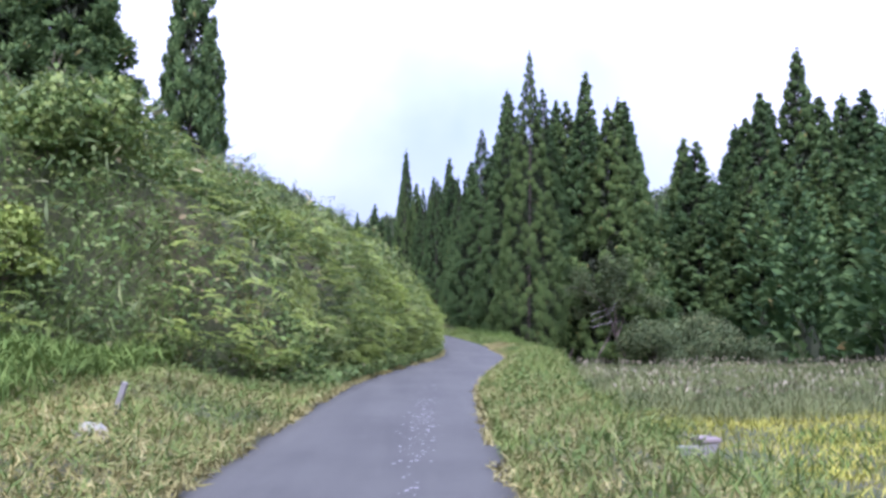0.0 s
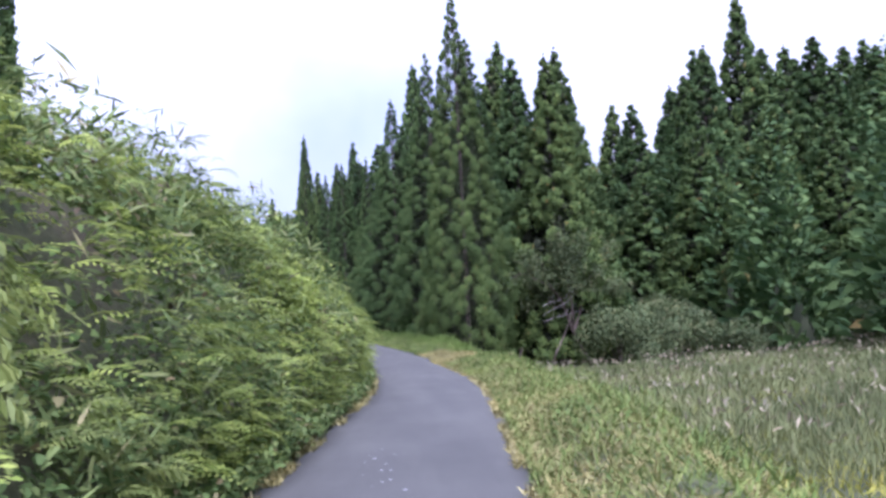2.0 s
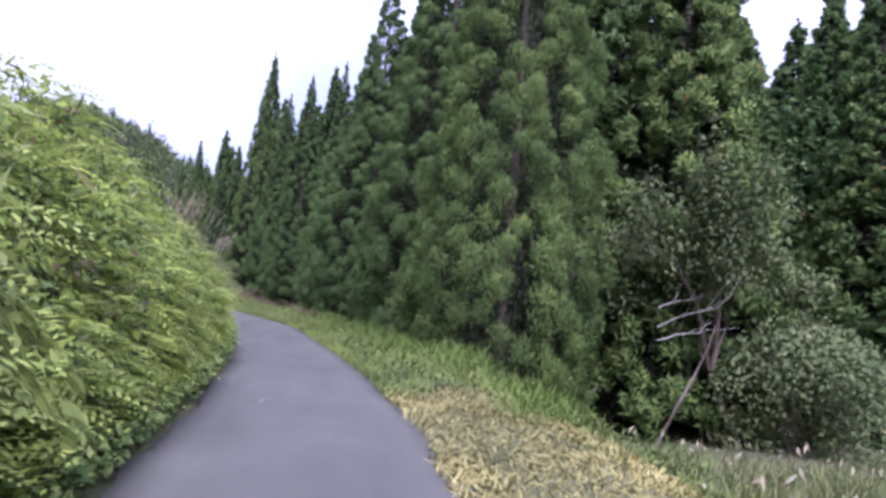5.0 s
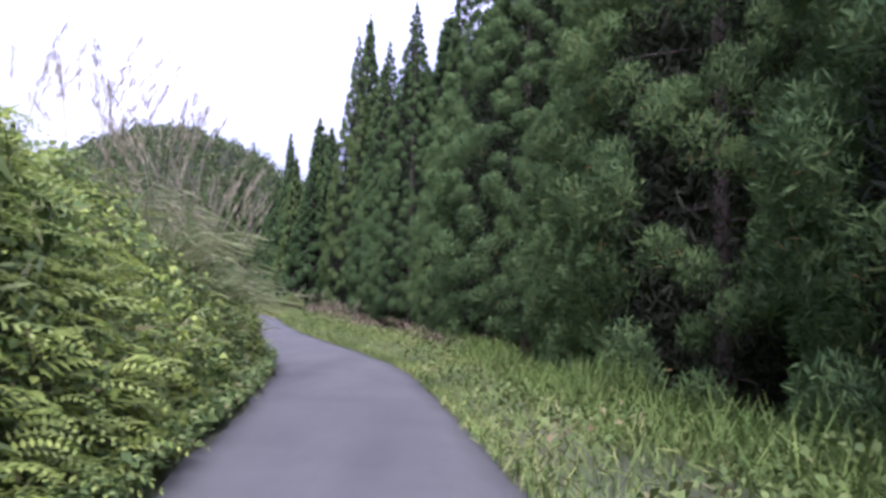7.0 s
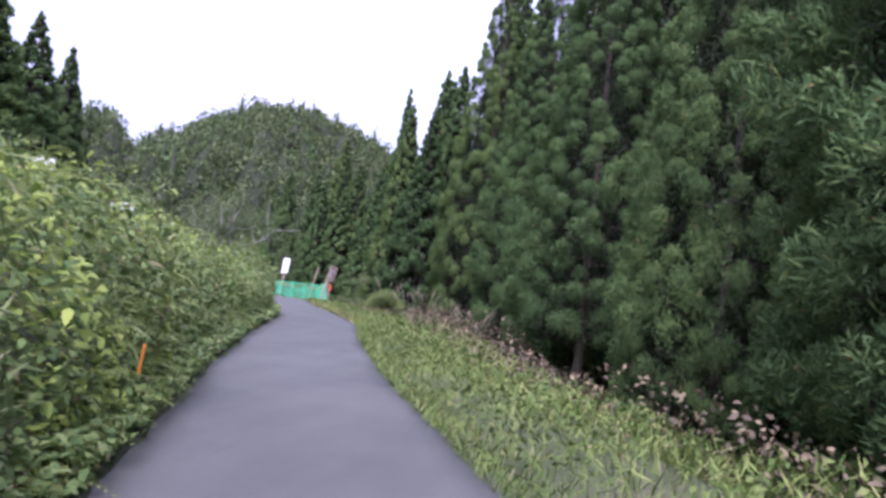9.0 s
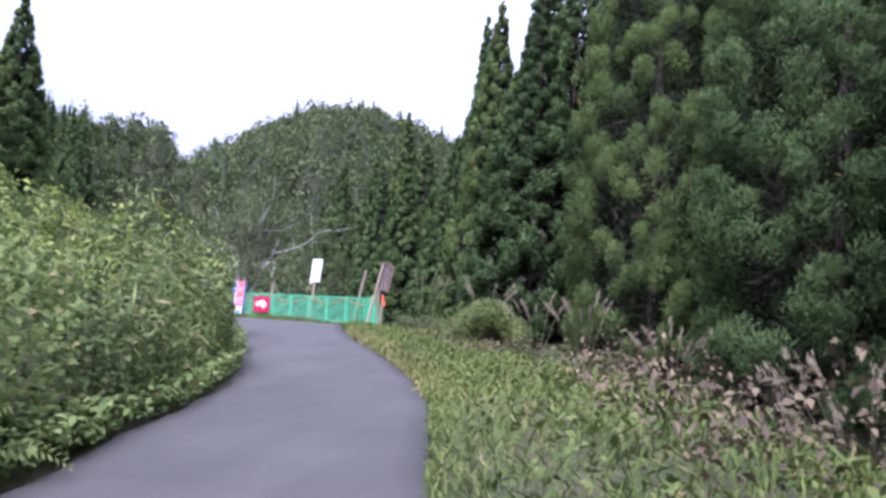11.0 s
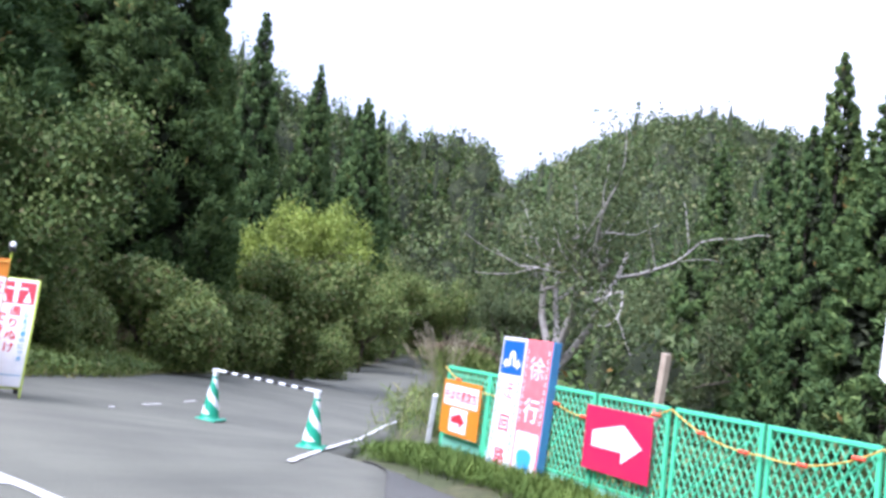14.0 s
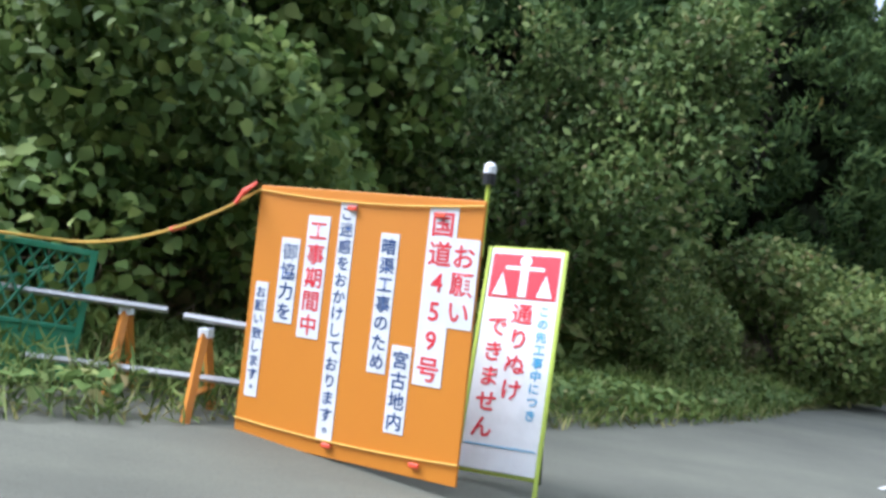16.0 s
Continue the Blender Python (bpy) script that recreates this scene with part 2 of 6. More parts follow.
FENCE = [(-26.2, 138.5), (-17.35, 134.82), (-16.0, 131.7), (-15.5, 130.6)]
BANK = [(-30, 4.9, 6.0), (0, 4.9, 5.0), (16, 4.4, 3.6), (30, 3.45, 3.0), (45, 3.1, 3.0), (57, 2.7, 3.4), (65, 2.6, 3.2), (75, 2.3, 2.4), (85, 1.6, 2.3), (100, 1.2, 2.2), (110, 0.9, 2.0), (119, 0.8, 1.8), (126, 0.6, 1.5), (129, 0.3, 1.5), (132, 0.0, 1.5)]
HILLS = [(-79, 300, 44, 58, 60), (-190, 385, 38, 95, 80), (-112, 192, 19, 40, 50), (95, 105, 16, 40, 55), (60, 240, 24, 60, 60), (20, 420, 50, 130, 70), (-85, 30, 26, 45, 60), (0, -190, 26, 160, 70), (190, 250, 45, 100, 120), (190, 20, 40, 90, 120), (-330, 150, 60, 130, 200), (-110, 264, -9, 18, 24)]


def height(x, y):
    """Ground height, without the road's own thickness."""
    x, y = np.asarray(x, float), np.asarray(y, float)
    d, z = across(x, y), level(y)
    rough = 0.16 * np.sin(x * 0.9 + np.sin(y * 0.37) * 2) * np.sin(y * 0.71 + x * 0.2) + 0.10 * np.sin(x * 2.3 + 1.3) * np.sin(y * 1.9)
    b = np.array(BANK)
    top, run = np.interp(y, b[:, 0], b[:, 1]), np.interp(y, b[:, 0], b[:, 2])
    terrace = 4.2 * (1 - smooth(11, 17, y))
    dl = -d - HALF
    left = np.minimum(dl.clip(0), terrace) * 0.2 + top * smooth(0.15, 1, (dl - terrace).clip(0) / run) ** 0.8 + rough * smooth(0.3, 2, dl)
    left += 0.12 * (dl - run - terrace).clip(0, 40) * (1 - smooth(70, 95, y))
    dr = d - HALF
    fall = np.interp(y, [-30, 35, 55, 70, 100, 120, 135], [2.0, 2.1, 2.2, 2.4, 2.2, 1.4, 2.0])
    shoulder = np.interp(y, [-30, 4, 10, 16, 24, 34, 60, 90, 110, 130], [1.8, 1.6, 1.4, 1.7, 1.7, 1.5, 1.9, 2.0, 3.0, 2.4])
    right = 0.12 * smooth(0.2, 1.0, dr) - fall * smooth(0, 1, (dr - shoulder).clip(0) / np.interp(y, [4, 10, 40, 60], [2.4, 1.7, 1.8, 3.0])) + 0.6 * rough * smooth(0.4, 2, dr)
    right -= 1.5 * smooth(16, 26, dr) * smooth(40, 75, y)
    lane = z + np.where(d < 0, left, right)
    m = to_main(x, y)
    far_side = (-m - MAIN_HALF).clip(0)
    main = np.where(m > -MAIN_HALF, junction(x, y), junction(x, y) + 0.35 * smooth(0.5, 4, far_side) + 0.26 * (far_side - 3.0).clip(0, 32) + rough * smooth(0.5, 2, far_side))
    beyond = (m - MAIN_HALF).clip(0)
    east = junction(x, y) + 0.25 * smooth(0.2, 0.8, beyond) - 2.6 * smooth(1.5, 6.0, beyond) + rough * smooth(0.5, 2, beyond)
    main = np.where((m > MAIN_HALF) & (y > 132), east, main)
    near_main = smooth(-0.5, 2.0, np.minimum(MAIN_HALF + 2.0 - np.abs(m), 40)) * smooth(88, 104, y)
    w = np.where(m < 0, smooth(96, 112, y), np.maximum(near_main, smooth(129, 135, y)))
    ground = lane * (1 - w) + main * w
    shelf = np.full(np.shape(x), 1e9)
    for (ax, ay), (bx, by) in zip(FENCE[:-1], FENCE[1:]):
        u = np.clip(((x - ax) * (bx - ax) + (y - ay) * (by - ay)) / ((bx - ax) ** 2 + (by - ay) ** 2), 0, 1)
        shelf = np.minimum(shelf, np.hypot(x - ax - u * (bx - ax), y - ay - u * (by - ay)))
    ws = 1 - smooth(1.3, 2.6, shelf)
    ground = ground * (1 - ws) + (junction(x, y) + 0.03 + 0.4 * rough - 0.24 * smooth(-20, -16.2, x)) * ws
    hills = sum(a * np.exp(-((x - hx) / sx) ** 2 - ((y - hy) / sy) ** 2) for hx, hy, a, sx, sy in HILLS)
    apart_ = np.minimum(np.where((y > -40) & (y < 134), np.abs(d), 1e3), np.abs(m))
    apart_ = np.where(y < -30, np.hypot(x, y + 30), apart_)
    return ground.clip(-5, 26) + hills * smooth(8, 45, apart_)


# ---- mesh helpers ----
def link_mesh(name, verts, faces, mat, parent=None, label="", smooth_faces=False):
    me = bpy.data.meshes.new(name)
    me.from_pydata([tuple(v) for v in verts], [], [tuple(f) for f in faces])
    if mat:
        me.materials.append(mat)
    if smooth_faces:
        me.polygons.foreach_set("use_smooth", [True] * len(me.polygons))
    ob = new(name, me)
    if parent:
        ob.parent = parent
    if label:
        ob["label"] = label
    return ob


def mesh_arrays(name, verts, quads, mat, smooth_faces=False, normals=None):
    """A mesh from numpy arrays, all faces with the same number of corners."""
    me = bpy.data.meshes.new(name)
    n, k = quads.shape
    me.vertices.add(len(verts))
    me.vertices.foreach_set("co", np.ascontiguousarray(verts, dtype=np.float32).ravel())
    me.loops.add(n * k)
    me.loops.foreach_set("vertex_index", np.ascontiguousarray(quads, dtype=np.int32).ravel())
    me.polygons.add(n)
    me.polygons.foreach_set("loop_start", np.arange(n, dtype=np.int32) * k)
    me.polygons.foreach_set("loop_total", np.full(n, k, dtype=np.int32))
    if smooth_faces:
        me.polygons.foreach_set("use_smooth", np.ones(n, dtype=bool))
    me.materials.append(mat)
    me.update(calc_edges=True)
    if normals is not None:
        me.polygons.foreach_set("use_smooth", np.ones(n, dtype=bool))
        me.normals_split_custom_set_from_vertices(np.ascontiguousarray(normals, dtype=np.float32))
    return me


def part(name, bm, mat, parent=None, label=""):
    me = bpy.data.meshes.new(name)
    bm.to_mesh(me)
    bm.free()
    me.materials.append(mat)
    ob = new(name, me)
    if parent:
        ob.parent = parent
    if label:
        ob["label"] = label
    return ob


def empty(name, m, label, category, group="", kind=""):
    ob = new(name)
    ob.matrix_basis = m
    return tagged(ob, label, category, group, kind)


def unit(v):
    return v / (np.linalg.norm(v, axis=-1, keepdims=True) + 1e-9)


def blades(centres, along, length, width, rng, fold=0.25, out=None, ovate=False, face=None):
    """Leaves from each centre along a way, folded a little at the midrib: four corners, or six for a rounder leaf.
    out: which way the mass faces there; the leaves are turned to it and shaded softly by it. face: which way each leaf's upper side turns."""
    n = len(centres)
    along = unit(along)
    side = unit(np.cross(along, rng.normal(size=(n, 3)) if face is None else face))
    up = np.cross(side, along)
    if out is not None:
        sign = np.where((up * out).sum(-1, keepdims=True) < 0, -1.0, 1.0)
        side, up = side * sign, up * sign
    length, width = np.broadcast_to(length, n)[:, None], np.broadcast_to(width, n)[:, None]
    base = centres - along * length * 0.5
    tip = centres + along * length * 0.5 - up * width * fold
    if ovate:
        a, b = centres - along * length * 0.2 + up * width * fold, centres + along * length * 0.18 + up * width * fold * 0.6
        v = np.stack([base, a + side * width * 0.5, b + side * width * 0.42, tip, b - side * width * 0.42, a - side * width * 0.5], 1)
    else:
        mid = centres + along * length * 0.05 + up * width * fold
        v = np.stack([base, mid + side * width * 0.5, tip, mid - side * width * 0.5], 1)
    k = v.shape[1]
    normals = None if out is None else np.repeat(unit(0.6 * unit(out) + 0.6 * up), k, 0)
    return v.reshape(-1, 3), np.arange(k * n).reshape(n, k), normals


def tube(points, radii, sides=8):
    """A tapered tube along points, as vertices and quads."""
    p = np.array(points, float)
    t = unit(np.gradient(p, axis=0))
    ref = np.where(np.abs(t[:, 2:3]) > 0.9, [[1.0, 0, 0]], [[0, 0, 1.0]])
    a = unit(np.cross(t, ref))
    b = np.cross(t, a)
    ang = np.linspace(0, 2 * math.pi, sides, endpoint=False)
    ring = np.cos(ang)[None, :, None] * a[:, None] + np.sin(ang)[None, :, None] * b[:, None]
    v = (p[:, None] + ring * np.array(radii, float)[:, None, None]).reshape(-1, 3)
    f = [(i * sides + j, i * sides + (j + 1) % sides, (i + 1) * sides + (j + 1) % sides, (i + 1) * sides + j) for i in range(len(p) - 1) for j in range(sides)]
    return v, np.array(f)


def joined(pieces):
    vs, fs, n = [], [], 0
    for v, f in pieces:
        vs.append(v)
        fs.append(f + n)
        n += len(v)
    return np.concatenate(vs), np.concatenate(fs)


# ---- ground and roads ----
def lines(lo, a, b, hi, fine, grow=1.16):
    inner = list(np.arange(a, b + 1e-6, fine))
    low, high, st = [], [], fine
    while (low[-1] if low else a) > lo:
        st = min(st * grow, 26)
        low.append((low[-1] if low else a) - st)
    st = fine
    while (high[-1] if high else b) < hi:
        st = min(st * grow, 26)
        high.append((high[-1] if high else b) + st)
    return np.array(low[::-1] + inner + high)


gx, gy = lines(-900, -46, 30, 900, 0.5), lines(-500, -18, 160, 1100, 0.5)
GX, GY = np.meshgrid(gx, gy)
GZ = height(GX, GY)
on_lane = (np.abs(across(GX, GY)) < HALF + 0.15 + 1.2 * smooth(124.5, 131.5, GY) * (across(GX, GY) > 0)) & (GY < 134)
on_main = (np.abs(to_main(GX, GY)) < MAIN_HALF + 0.1) & (GY > 100)
PAD = np.array([(-22.6, 126.0), (-22.2, 127.6), (-21.6, 129.2), (-21.2, 130.4), (-21.6, 131.8), (-22.6, 133.4), (-24.0, 135.0), (-25.6, 137.0)])
MOUTH = np.array([(-18.3, 133.7), (-20.0, 134.45), (-22.0, 135.3), (-24.0, 136.15), (-26.5, 137.2)])
on_main |= (GY > 129) & (GY < np.interp(GX, MOUTH[::-1, 0], MOUTH[::-1, 1])) & (GX < -17.2 - 0.55 * (132 - GY).clip(0, 5) * 0) & (across(GX, GY.clip(None, 131)) < HALF + 0.2) & (GX > -27)
on_main |= (GY > 126) & (GY < 137) & (GX < np.interp(GY, PAD[:, 1], PAD[:, 0])) & (GX > -27)
bed_lane = level(GY) * (1 - smooth(126, 133, GY)) + junction(GX, GY) * smooth(126, 133, GY)
GZ = np.where(on_lane, np.minimum(GZ, bed_lane) - 0.10, GZ)
GZ = np.where(on_main, np.minimum(GZ, junction(GX, GY)) - 0.10, GZ)
nx, ny = len(gx), len(gy)
idx = np.arange(nx * ny).reshape(ny, nx)
ground_faces = np.stack([idx[:-1, :-1], idx[:-1, 1:], idx[1:, 1:], idx[1:, :-1]], -1).reshape(-1, 4)
ground = new("ground", mesh_arrays("ground", np.stack([GX, GY, GZ], -1).reshape(-1, 3), ground_faces, SOIL, True))
tagged(ground, "weedy soil and leaf litter of a wooded valley", "ground", kind="structure")


def lane_z(x, y):
    """The lane's surface, running over into the plane of the junction."""
    w = smooth(126, 133, y)
    return level(y) * (1 - w) + junction(x, y) * w


def road_strip(name, left, right, zfun, mat, cols=8, lift=0.02):
    """A paved strip between two edges (rows of points), with a thin edge."""
    n = len(left)
    u = np.linspace(0, 1, cols)[None, :, None]
    P = left[:, None] * (1 - u) + right[:, None] * u
    crown = 0.03 * (1 - (2 * u[..., 0] - 1) ** 2)
    Z = zfun(P[..., 0], P[..., 1]) + lift + crown
    V = np.concatenate([P, Z[..., None]], -1)
    lo = V[:, [0, -1]].copy()
    lo[..., 2] -= 0.16
    V = np.concatenate([lo[:, :1], V, lo[:, 1:]], 1)
    k = V.shape[1]
    ii = np.arange(n * k).reshape(n, k)
    F = np.stack([ii[:-1, :-1], ii[:-1, 1:], ii[1:, 1:], ii[1:, :-1]], -1).reshape(-1, 4)
    return new(name, mesh_arrays(name, V.reshape(-1, 3), F, mat, True))


def wobble(s, seed, amount=0.1):
    return amount * (np.sin(s * 0.9 + seed) * 0.5 + np.sin(s * 2.3 + seed * 2) * 0.35 + np.sin(s * 5.1 + seed * 3) * 0.25)


sy = np.arange(-29, 133.6, 0.4)
cx, cs = centre(sy), aslant(sy)
slope = (centre(sy + 0.5) - centre(sy - 0.5))
nrm = np.stack([np.ones_like(sy), -slope], -1) * cs[:, None]
mid = np.stack([cx, sy], -1)
lane_left = mid - nrm * (HALF + wobble(sy, 1))[:, None]
lane_right = mid + nrm * (HALF + wobble(sy, 4))[:, None]
flare = (smooth(124.5, 131.5, sy))[:, None]
lane_right = lane_right + flare * np.array([[1.0, 1.3]])
road = road_strip("road", lane_left, lane_right, lane_z, ASPHALT, 9)
tagged(road, "narrow single-lane road of dark grey worn asphalt", "road", kind="structure")


def offset_line(pts, half, step=0.8):
    p = np.array(pts, float)
    seg = np.concatenate([[0], np.cumsum(np.hypot(*np.diff(p, axis=0).T))])
    s = np.arange(0, seg[-1], step)
    q = np.stack([np.interp(s, seg, p[:, 0]), np.interp(s, seg, p[:, 1])], -1)
    ker = np.ones(9) / 9
    q = np.stack([np.convolve(np.pad(q[:, i], 4, mode="reflect", reflect_type="odd"), ker, "valid") for i in range(2)], -1)
    t = unit(np.gradient(q, axis=0))
    nn = np.stack([t[:, 1], -t[:, 0]], -1)
    return q - nn * (half + wobble(s, 2, 0.12))[:, None], q + nn * (half + wobble(s, 7, 0.12))[:, None]


m_left, m_right = offset_line([p for p in MAIN if p[1] > 100], MAIN_HALF)
pavement = road_strip("main_road", m_left, m_right, junction, ASPHALT_OLD, 12, 0.012)
tagged(pavement, "pale grey two-lane main road, closed for works", "road", kind="structure")


pad_y = np.linspace(126, 137, 28)
pad_in = np.stack([np.interp(pad_y, MAIN_PTS[:, 1], MAIN_PTS[:, 0]), pad_y], -1)
pad_out = np.stack([np.interp(pad_y, PAD[:, 1], PAD[:, 0]), pad_y], -1)
apron = road_strip("road_apron", pad_in, pad_out, junction, ASPHALT_OLD, 8, 0.004)
tagged(apron, "pale asphalt apron where the lane meets the main road", "road", kind="structure")


k = np.linspace(0, 1, 24)
mouth_in = np.stack([np.interp(k, np.linspace(0, 1, 5), PAD[3:, 0]) - 0.3, np.interp(k, np.linspace(0, 1, 5), PAD[3:, 1])], -1)
mouth_out = np.stack([np.interp(k, np.linspace(0, 1, 5), MOUTH[:, 0]), np.interp(k, np.linspace(0, 1, 5), MOUTH[:, 1])], -1)
mouth = road_strip("road_mouth", mouth_in, mouth_out, junction, ASPHALT, 8, 0.010)
tagged(mouth, "dark asphalt where the lane widens at the junction", "road", kind="structure")


# ---- trees ----
def cone_profile(radius, shape):
    """Crown radius against the height up the crown: a little drawn in at the foot, pointed at the top."""
    return lambda q: radius * (1 - q) ** shape * np.minimum(1, 0.72 + q * 1.6) + 0.05


def crown_blades(h, low, radius, puffs, per, length, width, seed, shape, squat):
    """Foliage of a Japanese cedar: rounded, upswept puffs of narrow sprays, set evenly over a tall cone with dark gaps between."""
    rng = np.random.default_rng(seed)
    prof = cone_profile(radius, shape)
    grid = np.linspace(0, 0.985, 400)
    cdf = np.cumsum(prof(grid) ** 0.8)
    f = np.interp((np.arange(puffs) + rng.random(puffs)) / puffs, cdf / cdf[-1], grid)
    th = np.arange(puffs) * 2.39996 + rng.normal(size=puffs) * 0.35
    area = 2 * math.pi * float(np.mean(prof(grid))) * (h - low)
    c = 1.02 * math.sqrt(area / (puffs * math.pi)) * (0.2 + 1.05 * (prof(f) / radius) ** 0.7) * (0.7 + 0.6 * rng.random(puffs))
    lobes = 1 + 0.10 * np.sin(3 * th + f * 7 + seed) + 0.07 * rng.normal(size=puffs)
    rad = (prof(f) * lobes - 0.55 * c).clip(0.02)
    out = np.stack([np.cos(th), np.sin(th), np.zeros(puffs)], -1)
    mid = out * rad[:, None] + np.array([0, 0, 1.0]) * (low + f * (h - low))[:, None]
    d = unit(rng.normal(size=(puffs, per, 3)) + out[:, None] * 0.75 + np.array([0, 0, 0.35]))
    reach = c[:, None] * (0.4 + 0.75 * rng.random((puffs, per)) ** 0.7)
    p = mid[:, None] + d * reach[..., None] * np.array([1.0, 1.0, squat])
    along = d * 0.55 + out[:, None] * 0.3 + np.array([0, 0, 0.3]) + rng.normal(size=d.shape) * 0.62
    p, along, shade = p.reshape(-1, 3), along.reshape(-1, 3), unit(d + out[:, None] * 0.45 + np.array([0, 0, 0.12])).reshape(-1, 3)
    size = 0.65 + 0.7 * rng.random(len(p))
    return blades(p, along, length * size, width * size, rng, 0.2, shade)


def core(spots, heights, low, prof, rings, sides):
    """Dark filling of distant crowns, its tone painted as their inner shade: separate facets round each stem, inside
    the sprays.
    """
    q = np.linspace(0, 0.97, rings + 1)
    a = np.linspace(0, 2 * math.pi, sides + 1)
    vs, ns = [], []
    for (x, y, z), h, lo in zip(spots, heights, low):
        r = prof(q)[:, None] * (1 + 0.12 * np.sin(3 * a + 7 * q[:, None] + x))
        grid = np.stack([x + r * np.cos(a), y + r * np.sin(a), z + lo + (h - lo) * q[:, None] + 0 * a], -1)
        quad = np.stack([grid[:-1, :-1], grid[:-1, 1:], grid[1:, 1:], grid[1:, :-1]], 2).reshape(-1, 4, 3)
        mid = quad.mean(1) - np.array([x, y, 0])
        nn = unit(np.stack([mid[:, 0], mid[:, 1], 0.3 * np.hypot(mid[:, 0], mid[:, 1])], -1))
        vs.append(quad.reshape(-1, 3))
        ns.append(np.repeat(nn, 4, 0))
    return np.concatenate(vs), np.concatenate(ns)


def cedar(name, m, h, low, radius, clumps, per, length, width, seed, label, group="cedars", stub=0.0, trunk_r=0.26):
    tree = empty(name, m, label, "tree", group)
    rng = np.random.default_rng(seed + 50)
    zs = np.linspace(-0.6, h * 0.97, 9)
    bend = np.cumsum(rng.normal(size=(9, 2)) * 0.04, 0)
    pts = np.stack([bend[:, 0], bend[:, 1], zs], -1)
    pieces = [tube(pts, trunk_r * (1 - zs / h).clip(0.03) ** 0.8 * (1 + 0.5 * np.exp(-zs.clip(0) * 2)), 9)]
    for i in range(int(stub)):
        z, a = 1.0 + rng.random() * (low + h * 0.25), rng.random() * 2 * math.pi
        r = radius * (0.5 + 0.3 * rng.random())
        q = np.linspace(0, 1, 4)[:, None]
        way = np.array([[math.cos(a), math.sin(a), 0.05 - 0.25 * rng.random()]])
        pieces.append(tube(np.array([[0, 0, z]]) + way * r * q + np.array([[0, 0, -0.25]]) * q ** 2, 0.035 * (1.1 - q[:, 0]), 5))
    v, f = joined(pieces)
    t = new("trunk", mesh_arrays("trunk", v, f, BARK, True))
    t.parent = tree
    v, f, nn = crown_blades(h, low, radius, clumps, per, length, width, seed, TAPER, 0.78 if length < 0.3 else 1.0)
    c = new("crown", mesh_arrays("crown", v, f, CEDAR, normals=nn))
    c.parent = tree
    prof = cone_profile(radius, TAPER)
    # filler sprays behind the puffs; their dark colour paints shade into the gaps
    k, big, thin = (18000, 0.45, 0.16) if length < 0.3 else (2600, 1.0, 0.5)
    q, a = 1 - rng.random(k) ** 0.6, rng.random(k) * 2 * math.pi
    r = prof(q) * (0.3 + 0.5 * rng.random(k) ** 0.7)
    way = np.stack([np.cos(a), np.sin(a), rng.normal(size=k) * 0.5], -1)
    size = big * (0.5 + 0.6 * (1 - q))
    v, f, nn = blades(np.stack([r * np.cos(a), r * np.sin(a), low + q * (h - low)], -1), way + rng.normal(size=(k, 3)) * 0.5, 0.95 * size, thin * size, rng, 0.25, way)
    c = new("inner_crown", mesh_arrays("inner_crown", v, f, SHADED_TWIGS, normals=nn))
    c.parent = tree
    return tree


def stand(x, y, sink=0.1, turn=0.0, s=1.0, sz=None):
    """A pose on the ground."""
    return pose(x, y, float(height(x, y)) - sink, 0, 0, turn) @ Matrix.Diagonal((s, s, sz or s, 1))


EDGE_LABEL = "tall dark green Japanese cedar at the forest edge"
CROWN_H, CROWN_R, TAPER = 24.0, 4.8, 0.95
TALL = [cedar("cedar_tree", stand(*p), CROWN_H, 0.9, CROWN_R, 420, 150, 0.38, 0.085, 11 + i, EDGE_LABEL, stub=8) for i, p in enumerate([(15.5, 72.0), (14.5, 86.0), (-1.0, 134.0)])]
FAR_TALL = [cedar("cedar_tree", stand(*p), CROWN_H, 0.6, CROWN_R, 380, 70, 0.55, 0.15, 21 + i, EDGE_LABEL) for i, p in enumerate([(12.5, 74.0), (9.0, 98.0), (-4.7, 141.8)])]
NEAR = [cedar("cedar_tree", stand(*p, 0.1, 0, wide, 1.09), CROWN_H, low, CROWN_R, 560, 450, 0.19, 0.026, 31 + i, "dark green Japanese cedar with feathery upswept sprays beside the lane", stub=26, trunk_r=0.24)
        for i, (p, low, wide) in enumerate([((6.76, 65.0), 0.6, 0.70), ((6.3, 78.6), 1.6, 0.86), ((4.2, 94.5), 2.4, 0.95)])]

